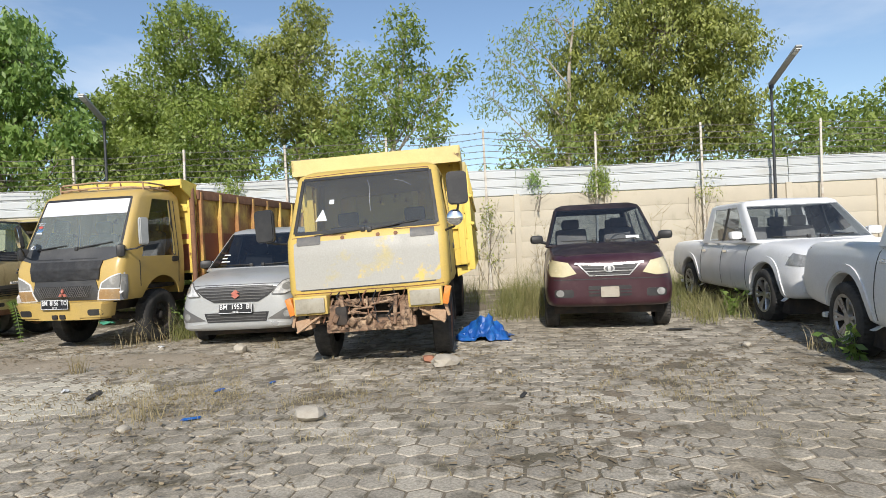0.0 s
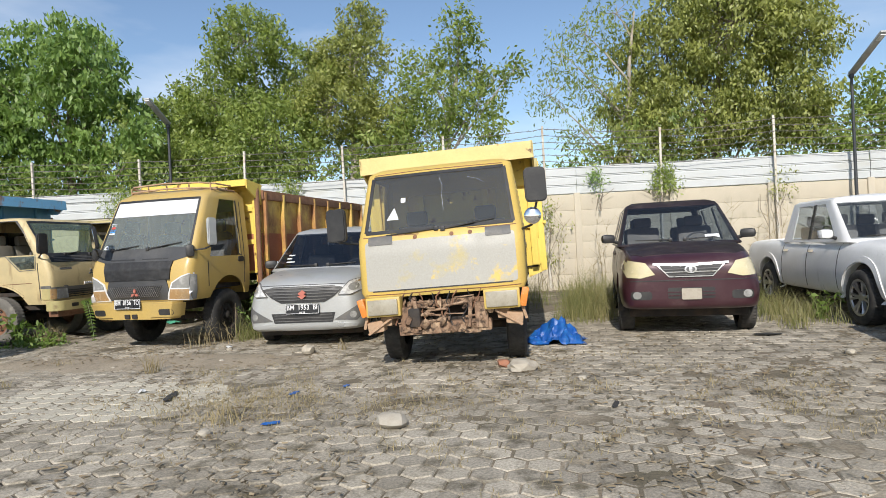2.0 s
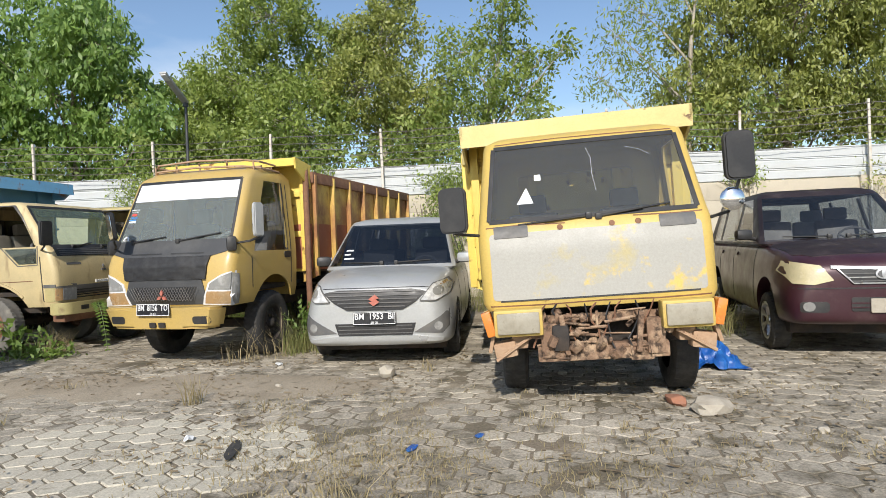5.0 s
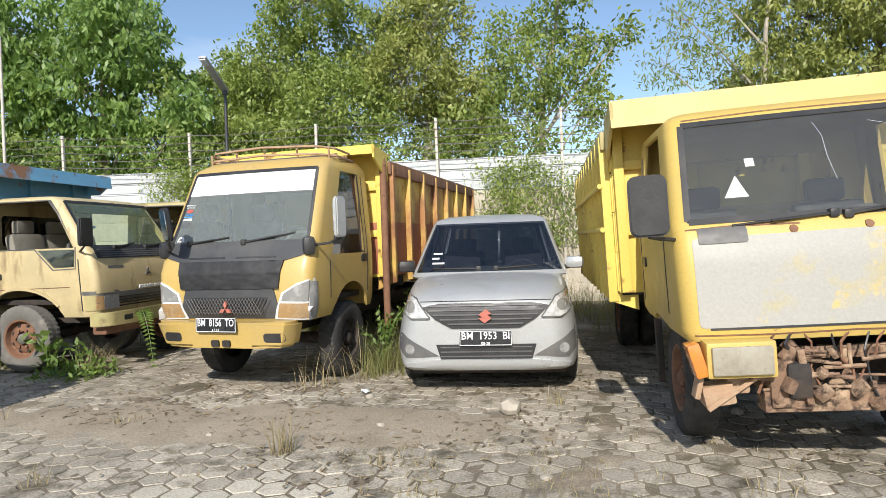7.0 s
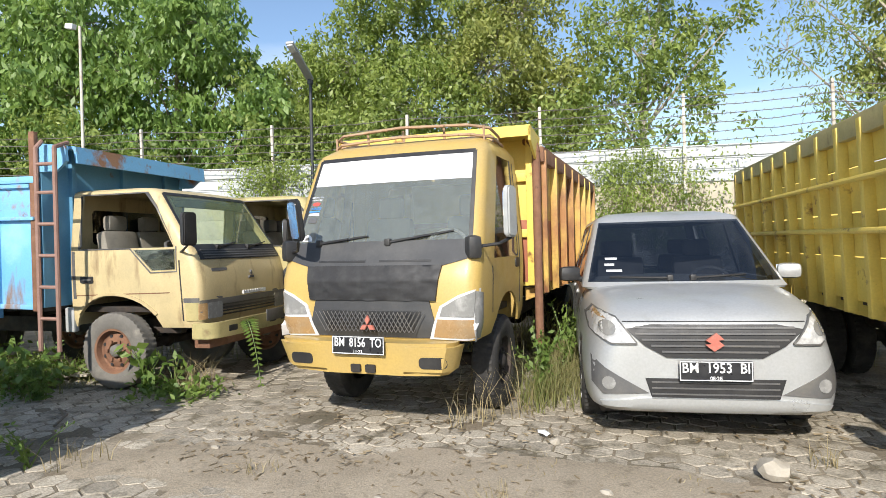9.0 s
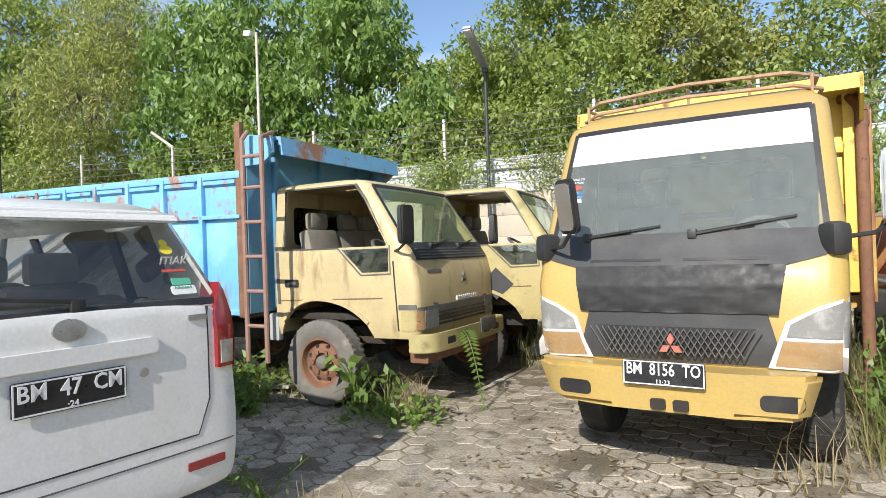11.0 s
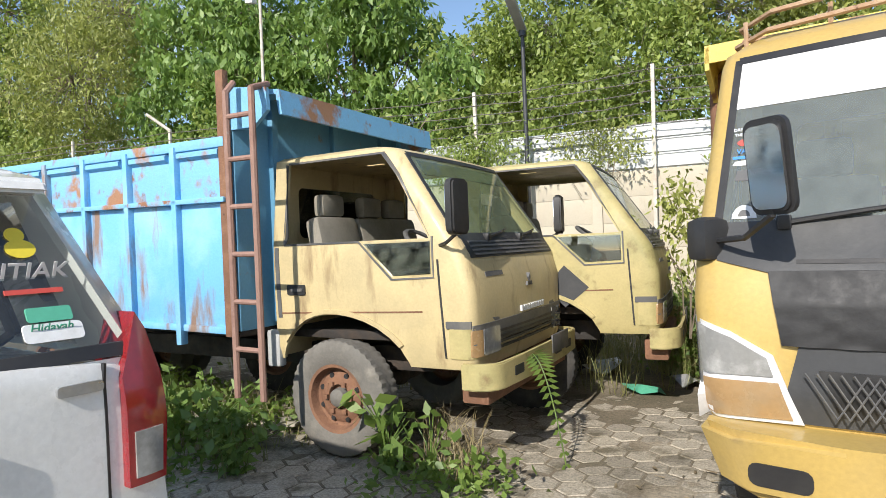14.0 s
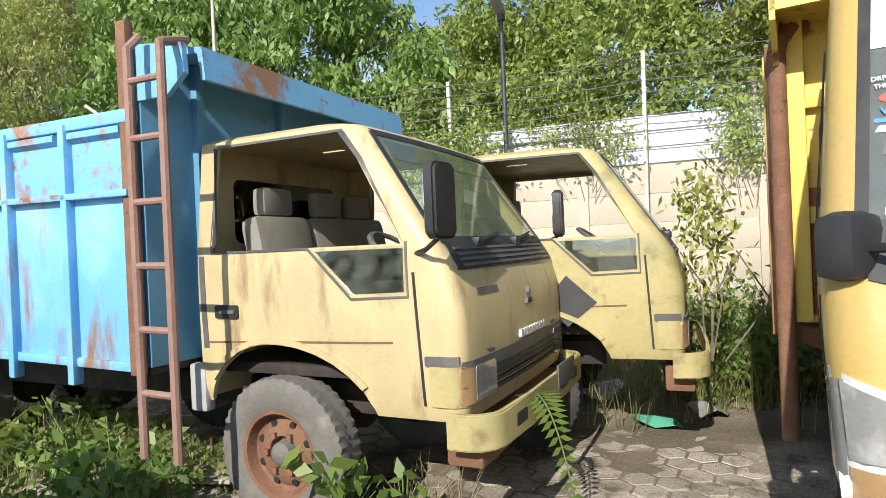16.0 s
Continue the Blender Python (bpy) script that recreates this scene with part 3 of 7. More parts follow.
def seats(parent, ys, xs, z, mat):
    for y in ys:
        for x in xs:
            bm = bmesh.new()
            box(bm, (x, y, z), (.5, .5, .16), bevel=.05)
            part("seat", bm, mat, parent)
            bm = bmesh.new()
            box(bm, (x, y + .27, z + .33), (.48, .14, .58), Matrix.Rotation(radians(-12), 3, "X"), .06)
            part("seat_back", bm, mat, parent)
            bm = bmesh.new()
            box(bm, (x, y + .34, z + .70), (.26, .10, .17), bevel=.04)
            part("headrest", bm, mat, parent)


def wipers(skin, parent, pairs, side="front"):
    for a, b in pairs:
        p = [skin.ray_cast(WAYS[side][1](*q), WAYS[side][0])[0] for q in (a, b)]
        if None in p:
            continue
        d = -WAYS[side][0] * .03
        bm = bmesh.new()
        rod(bm, p[0] + d * .6, p[0].lerp(p[1], .62) + d * 1.4, .010, .007, 6)
        box(bm, p[0] + d * .4, (.05, .05, .05), bevel=.012)
        q0, q1 = p[0].lerp(p[1], .30) + d * .7, p[1] + d * .5
        rod(bm, q0, q1, .009, .006, 6)
        part("wiper", bm, M["black"], parent)


def truck_mirror(parent, root, at, size=(.19, .05, .34), face=1, mat="black", turn=None, tilt=0):
    """A mirror on its bent arm. face: the way its glass looks along y (it looks back)."""
    swing = Matrix.Rotation(radians(turn if turn is not None else 8 * (1 if at[0] > 0 else -1)), 4, "Z") @ Matrix.Rotation(radians(tilt), 4, "X")
    bm = bmesh.new()
    prism(bm, rect(-size[0] / 2, -size[2] / 2, size[0] / 2, size[2] / 2, min(size[0], size[2]) * .22), -size[1] / 2, size[1] / 2)
    bmesh.ops.bevel(bm, geom=[e for e in bm.edges if abs(e.verts[0].co.y - e.verts[1].co.y) < .001], offset=min(size[1] * .3, .012), segments=2, affect="EDGES")
    bmesh.ops.transform(bm, matrix=Matrix.Translation(at) @ swing, verts=bm.verts[:])
    head = part("wing_mirror", bm, M[mat], parent)
    bm = bmesh.new()
    mid = (root[0] * .35 + at[0] * .65, root[1] * .5 + at[1] * .5, root[2] + (at[2] - root[2]) * .08)
    tube(bm, [root, mid, (at[0], at[1] + .02, at[2] - size[2] * .5), (at[0], at[1] + .02, at[2])], .012, 6)
    part("arm", bm, M["black"], head)
    bm = bmesh.new()
    prism(bm, rect(-size[0] * .4, -size[2] * .43, size[0] * .4, size[2] * .43, min(size[0], size[2]) * .18), face * (size[1] / 2 + .001), face * (size[1] / 2 + .006))
    bmesh.ops.transform(bm, matrix=Matrix.Translation(at) @ swing, verts=bm.verts[:])
    part("mirror_glass", bm, M["mirror"], head)


# ---- ground and fence ----
def fence_y(x):
    return 16.8 + 0.157 * x


def dirt_level(x, y):
    a = noise.noise(Vector((x * .35, y * .35, 3.1))) + .5 * noise.noise(Vector((x * .9, y * .9, 7.7)))
    b = .35 * noise.noise(Vector((x * 3.1, y * 3.1, 1.3))) + .25 * noise.noise(Vector((x * 7.3, y * 7.3, 5.3)))
    far = max(0.0, y - 11.2 - .10 * x) * .012
    bare = max(0.0, 1.0 - ((x + 5.4) / 2.6) ** 2 - ((y - 7.25 - .08 * (x + 5)) / .65) ** 2) * .022
    return -0.0045 + .010 * a + .022 * b + min(far, .02) + bare


def ground_sheet():
    bm = bmesh.new()
    xs = [-400, -150, -60, -35, -25, -20] + [-16 + .08 * i for i in range(294)] + [9, 12, 16, 22, 35, 60, 150, 400]
    ys = [-300, -80, -30, -12, -6, -3] + [-1 + .08 * i for i in range(220)] + [17.6, 20, 26, 35, 60, 150, 400]
    grid = [[bm.verts.new((x, y, dirt_level(x, y) if -16 <= x <= 7.6 and -1 <= y <= 16.6 else .004)) for x in xs] for y in ys]
    for r0, r1 in zip(grid, grid[1:]):
        for i in range(len(xs) - 1):
            bm.faces.new((r0[i], r0[i + 1], r1[i + 1], r1[i]))
    for f in bm.faces:
        c = f.calc_center_median()
        f.material_index = int(((c.x + 5.4) / 2.6) ** 2 + ((c.y - 7.25 - .08 * (c.x + 5)) / .62) ** 2 + .5 * noise.noise(c * 1.7) + .25 * noise.noise(c * 6) < 1)
    ground = part("ground", bm, M["soil"], None, smooth=80)
    ground.data.materials.append(M["sand"])
    return tagged(ground, "bare sandy soil spilling over grey pavers", "ground", kind="structure")


ground_sheet()


def fence():
    ux = Vector((1, .157, 0)).normalized()
    uy = Vector((-ux.y, ux.x, 0))
    wall = thing("wall_north", "cream concrete panel wall with white corrugated sheeting on top", "wall", kind="structure")
    wall.matrix_world = Matrix(((ux.x, uy.x, 0, 0), (ux.y, uy.y, 0, 16.8), (0, 0, 1, 0), (0, 0, 0, 1)))
    pan = finish(box(bmesh.new(), (0, .05, .2), (2.39, .07, .409), bevel=.005), "panel", M["concrete"])
    for i in range(-15, 12):
        for k in range(6):
            ob = new("panel", pan)
            ob.parent = wall
            ob.location = (i * 2.4 + 1.2, random.uniform(-.003, .003), k * .412)
        bm = bmesh.new()
        box(bm, (i * 2.4, .03, 1.25), (.16, .14, 2.5), bevel=.012)
        part("pier", bm, M["concrete"], wall)
        for k in range(3):
            bm = bmesh.new()
            z0 = 2.47 + k * .232
            prof = [(.02, z0), (-.012, z0 + .02), (-.012, z0 + .17), (.006, z0 + .19), (.006, z0 + .205), (-.012, z0 + .215), (.0, z0 + .236), (.03, z0 + .236), (.03, z0)]
            prism(bm, prof, i * 2.4 + .004, i * 2.4 + 2.396, "x")
            sh = part("sheet", bm, M["sheet"], wall, smooth=20)
            sh.rotation_euler = (radians(random.uniform(-.4, .4)), 0, radians(random.uniform(-.12, .12)))
    tops = []
    for x in (-27, -21.5, -18.4, -14.4, -11.4, -8.6, -5.9, -3.3, -.75, 2.05, 4.85, 7.9, 11, 14):
        p = thing("fence_post", "pale rust-stained post carrying barbed wire", "fence post", group="posts along the wall")
        y = fence_y(x) - .13
        lean = random.uniform(-.06, .06)
        h = 4.12 + random.uniform(-.12, .12)
        bm = bmesh.new()
        box(bm, (x + lean * .5, y, h / 2), (.055, .055, h), Matrix.Rotation(lean * .25, 3, "Y"), .008)
        part("shaft", bm, M["post"], p)
        if x == -18.4:
            bm = bmesh.new()
            rod(bm, (x + lean, y, h - .03), (x - .45, y - .25, h + .35), .035)
            part("bent_top", bm, M["post"], p)
        tops.append((x, y, h))
    for k in range(6):
        bm = bmesh.new()
        for (x0, y0, h0), (x1, y1, h1) in zip(tops, tops[1:]):
            pts = []
            for j in range(9):
                f = j / 8
                z = (h0 - .08) * (1 - f) + (h1 - .08) * f - k * .165 - .10 * f * (1 - f) * (1 + .8 * random.random())
                pts.append(Vector((x0 + (x1 - x0) * f, y0 + (y1 - y0) * f - .03, z + random.uniform(-.012, .012))))
            for a, b in zip(pts, pts[1:]):
                rod(bm, a, b, .007, n=4)
                for j in range(2):
                    c = a.lerp(b, .25 + .5 * j)
                    rod(bm, c + Vector((-.025, 0, -.03)), c + Vector((.025, 0, .03)), .005, n=3)
        w = part("barbed_wire", bm, M["wire"], None, smooth=0)
        tagged(w, "sagging strand of old barbed wire between posts", "wire", "strands of barbed wire")


fence()


def street_lamp(x, h, reach=1.0, rise=.42, label="tall dark pole with a tilted grey solar lamp"):
    y = fence_y(x) - .25
    p = thing("street_lamp", label, "street lamp", Matrix.Translation((x, y, 0)), "lamps along the wall")
    bm = bmesh.new()
    rod(bm, (0, 0, 0), (0, 0, h), .045, .032, 12)
    part("pole", bm, M["pole"], p)
    bm = bmesh.new()
    d = Vector((.155, -.988, 0)) * reach
    a, b = Vector((0, 0, h - .02)), Vector((d.x, d.y, h + rise))
    ax = (b - a).normalized()
    box(bm, (a + b) / 2, (.16, .06, (b - a).length), ax.to_track_quat("Z", "Y").to_matrix(), .02)
    head = part("lamp_head", bm, M["lamp_body"], p)
    bm = bmesh.new()
    box(bm, a.lerp(b, .9) + Vector((0, 0, -.045)), (.12, .03, .2), ax.to_track_quat("Z", "Y").to_matrix(), .008)
    part("light_panel", bm, M["letter"], head)
    bm = bmesh.new()
    rod(bm, (0, 0, h - .12), (0, 0, h + .04), .06, n=10)
    part("bracket", bm, M["pole"], p)


street_lamp(-10.5, 4.9)
street_lamp(6.67, 5.05, 1.3, .58)
street_lamp(-24.5, 5.4)


def flood_pole(x, h):
    p = thing("flood_light", "thin pale pole with a small white floodlight", "flood light", Matrix.Translation((x, fence_y(x) - .3, 0)))
    bm = bmesh.new()
    rod(bm, (0, 0, 0), (0, 0, h), .04, .03, 10)
    part("pole", bm, M["post"], p)
    bm = bmesh.new()
    box(bm, (-.15, -.1, h - .02), (.22, .12, .12), Matrix.Rotation(.2, 3, "Y"), .02)
    part("lamp_head", bm, M["letter"], p)


flood_pole(-15.7, 6.4)


# ---- trees ----
def leaf_cloud(rng, centres, per, size, spread, droop=.3, slim=.45):
    """Many leaves round the ends of twigs, as arrays for from_pydata."""
    c = np.repeat(centres, per, axis=0)
    n = len(c)
    p = c + rng.normal(0, 1, (n, 3)) * spread
    d = rng.normal(0, 1, (n, 3))
    d[:, 2] -= droop * 2
    d /= np.linalg.norm(d, axis=1)[:, None]
    s = np.cross(d, rng.normal(0, 1, (n, 3)))
    s /= np.linalg.norm(s, axis=1)[:, None] + 1e-6
    ln = size * rng.uniform(.6, 1.35, (n, 1))
    wd = ln * slim
    mid = p + d * ln * .45
    v = np.stack([p, mid + s * wd * .5, p + d * ln, mid - s * wd * .5], 1).reshape(-1, 3)
    f = np.arange(n * 4).reshape(-1, 4)
    return v, f


def plant_tree(label, x, y, lobes, seed, leaf, bark, size=.2, dense=4.0, per=20, clump=.13, slim=.45, droop=.4, lean=0.0):
    """A tree: tapered trunk, a limb into each lobe of the crown, twigs, and leaves in clumps at the twigs' ends.
    lobes: x, z and radius of the crown's lobes, in metres along the wall and above the ground."""
    rng = np.random.default_rng(seed)
    t = thing("tree", label, "tree", Matrix.Translation((x, y, 0)), "trees behind the wall")
    bm = bmesh.new()
    top = max(z for u, z, r in lobes)
    pts = [Vector((lean * f * f + rng.normal(0, .08) * (f > 0), rng.normal(0, .08) * (f > 0), top * f)) for f in (0, .2, .4, .6, .8, 1)]
    r0 = .08 + top * .011
    for i in range(5):
        rod(bm, pts[i], pts[i + 1], r0 * (1 - i * .17), r0 * (1 - (i + 1) * .17), 8)
    clumps = []
    for u, z, r in lobes:
        c = Vector((u - x, rng.normal(0, r * .35), z))
        f = min(.90, max(.15, (z - r * .8 - abs(u - x) * .9) / top))
        k = min(int(f * 5), 4)
        a = pts[k].lerp(pts[k + 1], f * 5 - k)
        m = a.lerp(c, .55) + Vector((0, 0, .1 * r))
        rod(bm, a, m, r0 * .26, r0 * .15, 6)
        rod(bm, m, c, r0 * .15, r0 * .07, 5)
        n = max(6, int(dense * 19 * r * r))
        way = rng.normal(0, 1, (n, 3))
        way /= np.linalg.norm(way, axis=1)[:, None]
        far = r * (.35 + .65 * rng.random((n, 1)) ** .45) * (1 + .16 * np.sin(way[:, :1] * 7 + seed) * np.cos(way[:, 2:] * 6))
        ends = np.array(c) + way * far * np.array([1, .9, .88])
        clumps.append(ends)
        for e in ends[:max(8, n // 5)]:
            e = Vector(e)
            h = c.lerp(e, .5) + Vector(rng.normal(0, .08 * r, 3))
            rod(bm, c, h, r0 * .07, r0 * .045, 4)
            rod(bm, h, e, r0 * .045, r0 * .02, 4)
    part("trunk", bm, bark, t)
    v, f = leaf_cloud(rng, np.concatenate(clumps), per, size, np.array([clump, clump, clump * .85]), droop, slim)
    me = bpy.data.meshes.new("crown")
    me.from_pydata(v.tolist(), [], f.tolist())
    me.materials.append(leaf)
    ob = new("crown", me)
    ob.parent = t
    return t


PALE, DARK = M["bark_pale"], M["bark"]
# a row of trees close behind the wall, as they stand along it
plant_tree("broad dark-leaved tree with drooping leaves behind the wall", -16.6, 17.9, ((-15.3, 7.6, 1.5), (-15.1, 6.0, 1.4), (-15.1, 4.5, 1.1), (-13.4, 5.2, .7), (-13.9, 4.3, .6), (-17.3, 8.4, 1.8), (-17.3, 6.3, 1.8), (-17.1, 4.4, 1.5)), 1, LEAF[1], DARK, .23, 2.4, 26, .15, .42, .8)
plant_tree("broad dark-leaved tree with drooping leaves behind the wall", -20.4, 17.5, ((-19.6, 8.1, 1.8), (-19.5, 6.0, 1.9), (-19.3, 4.2, 1.6), (-21.8, 7.9, 1.9), (-21.8, 5.6, 2.0), (-22.2, 3.8, 1.6)), 2, LEAF[1], DARK, .23, 2.4, 26, .15, .42, .8)
plant_tree("tall leafy tree overgrown with creepers", -10.8, 20.0, ((-11.9, 6.6, 1.7), (-13.1, 6.4, 1.1), (-10.3, 8.3, 1.35), (-9.1, 7.1, 1.5), (-11.5, 4.7, 1.8), (-9.5, 5.0, 1.7), (-13.2, 4.8, 1.1)), 3, LEAF[0], PALE, .145, 4.8, 32, .14)
plant_tree("tall leafy tree overgrown with creepers", -7.3, 20.3, ((-7.0, 9.0, .75), (-7.1, 7.7, 1.2), (-7.9, 6.1, 1.5), (-6.2, 5.9, 1.2), (-6.9, 4.5, 1.6), (-8.2, 7.9, .9)), 4, LEAF[2], PALE, .14, 4.8, 32, .14)
plant_tree("slender pale-trunked tree with an open crown", -4.3, 20.2, ((-3.4, 8.2, .85), (-3.9, 7.3, .75), (-4.9, 7.0, .9), (-4.1, 6.0, 1.15), (-3.1, 5.8, .85), (-2.5, 6.6, .55), (-1.8, 6.8, .45), (-3.0, 6.9, .5), (-4.8, 4.9, 1.2), (-2.8, 4.9, .7)), 5, LEAF[0], PALE, .15, 2.5, 26, .15, lean=.8)
plant_tree("thin feathery tree with sparse leaves", 1.5, 20.6, ((-.15, 7.1, .9), (-.75, 5.9, .8), (.45, 7.8, .9), (.6, 6.2, .9), (1.4, 8.3, .8), (.2, 4.6, .7)), 7, LEAF[0], PALE, .15, 2.4, 16, .17, .28, .5, lean=.4)
plant_tree("large rounded yellow-green tree behind the wall", 4.3, 20.6, ((1.9, 5.4, 1.2), (3.0, 7.1, 1.7), (4.7, 7.4, 1.8), (6.3, 6.9, 1.35), (5.7, 5.2, 1.7), (3.7, 5.0, 1.7), (6.7, 4.8, 1.1), (4.2, 8.8, 1.5), (5.7, 8.4, 1.2), (2.0, 4.0, 1.0)), 8, LEAF[2], DARK, .145, 4.8, 32, .14, .42, .7)
plant_tree("small open tree beyond the wall", 8.9, 21.6, ((8.9, 5.1, .95), (8.4, 4.0, 1.1), (9.8, 4.3, .85)), 10, LEAF[0], PALE, .18, 3.0, 16)
plant_tree("small open tree beyond the wall", 11.2, 21.8, ((10.6, 4.7, .9), (11.6, 4.9, 1.1), (10.8, 3.7, 1.1), (12.6, 4.3, 1.2)), 11, LEAF[0], PALE, .18, 3.0, 16)
plant_tree("feathery tree with long leaf sprays", -26.0, 16.2, ((-24.4, 6.5, 2.0), (-24.3, 3.9, 1.8), (-27.2, 7.6, 2.2), (-27.4, 4.6, 2.1), (-24.2, 8.8, 1.8), (-27.0, 9.8, 1.9)), 12, LEAF[2], DARK, .16, 4.2, 24, .17, .3, .6)
plant_tree("tall leafy tree overgrown with creepers", -31.0, 16.0, ((-30.4, 7.4, 2.3), (-30.8, 4.3, 2.2), (-30.5, 10.2, 2.0), (-33.5, 6.0, 2.4)), 13, LEAF[0], DARK, .22, 3.4, 16, .16)
plant_tree("leafy creeper-hung tree behind the wall", -14.6, 21.2, ((-14.9, 6.8, 1.2), (-14.4, 5.2, 1.4), (-15.6, 4.6, 1.3)), 15, LEAF[0], PALE, .20, 3.0, 18)


def thicket():
    """The dense undergrowth behind the wall, that nobody could count."""
    rng = np.random.default_rng(40)
    cen = []
    for i in range(900):
        x = rng.uniform(-36, 20)
        hgt = 3.5 + .7 * math.sin(x * .9) + .5 * math.sin(x * 2.3 + 1) + (.9 if -13.5 < x < -5 or x < -16 else .2)
        cen.append((x, fence_y(x) + rng.uniform(1.2, 4.5), rng.uniform(.6, 1) * hgt))
    v, f = leaf_cloud(rng, np.repeat(np.array(cen), 3, axis=0) + rng.normal(0, 1, (2700, 3)) * np.array([.5, .45, .42]), 28, .15, np.array([.13, .13, .12]), .4)
    me = bpy.data.meshes.new("undergrowth")
    me.from_pydata(v.tolist(), [], f.tolist())
    me.materials.append(LEAF[0])
    tagged(new("undergrowth", me), "dense green undergrowth and creepers behind the wall", "undergrowth", kind="stuff")


thicket()


# ---- trucks ----
def cab_zones(win_rows, screen_row, open_side=False, glass_cols=4):
    def zone(k, i, s):
        if k == screen_row and i < glass_cols:
            return "windscreen"
        if k in win_rows and i == 8:
            return None if open_side else "side_window" if s > 0 else "far_window"
        return "cab"
    return zone


def build_cab(t, rings, win_rows, screen_row, mat, glass, open_side, axle, arch_r, label, rear_opening=False):
    skins = shell(rings, cab_zones(win_rows, screen_row, open_side), t)
    cab = part("cab", solid(skins["cab"], .022), mat, t, label)
    bm = bmesh.new()
    rod(bm, (-1.5, axle, .40), (1.5, axle, .40), arch_r, n=32)
    holes = [bm]
    if rear_opening:
        z = rings[screen_row][0][2]
        holes.append(prism(bmesh.new(), rect(-.55, z + .12, .55, z + .48, .05), 1.40, 1.75))
    cut(cab, holes)
    screen = part("windscreen", skins["windscreen"], glass, t)
    screen.visible_shadow = False
    if not open_side:
        for key in ("side_window", "far_window"):
            w = part("side_window", skins[key], M["glass_mid"], t)
            w.visible_shadow = False
    bm = bmesh.new()
    box(bm, (0, .95, .72), (1.4, 1.1, .06), bevel=.01)
    part("cab_floor", bm, M["chassis"], t)
    bm = bmesh.new()
    prism(bm, [(.34, 1.0), (.62, 1.0), (.58, 1.30), (.40, 1.33)], -.70, .70, "x")
    part("dashboard", bm, M["dark_in"], t)
    return cab, screen, tree_of(cab, screen)


def chassis(t, length, axles, r, rim_mat, tyre_mat, hub="", half=.70, width=.2, z=.62):
    bm = bmesh.new()
    for s in (-1, 1):
        box(bm, (s * .38, length / 2 + .2, z), (.08, length - .5, .17), bevel=.01)
    for y in (1.6, 2.6, 3.6, length - .5):
        box(bm, (0, y, z), (.7, .08, .12), bevel=.01)
    part("chassis_frame", bm, M["chassis"], t)
    for i, y in enumerate(axles):
        bm = bmesh.new()
        rod(bm, (-half, y, r), (half, y, r), .06, n=10)
        bmesh.ops.create_uvsphere(bm, u_segments=12, v_segments=8, radius=.17 if i else .08, matrix=Matrix.Translation((0, y, r)))
        part("axle", bm, M["chassis"], t)
        for s in (-1, 1):
            wheel(t, (s * half, y, r), r, width, rim_mat, tyre_mat, r * .56, s, label=hub)
            if i:
                wheel(t, (s * (half - width - .05), y, r), r, width, rim_mat, tyre_mat, r * .56, s, label=hub)


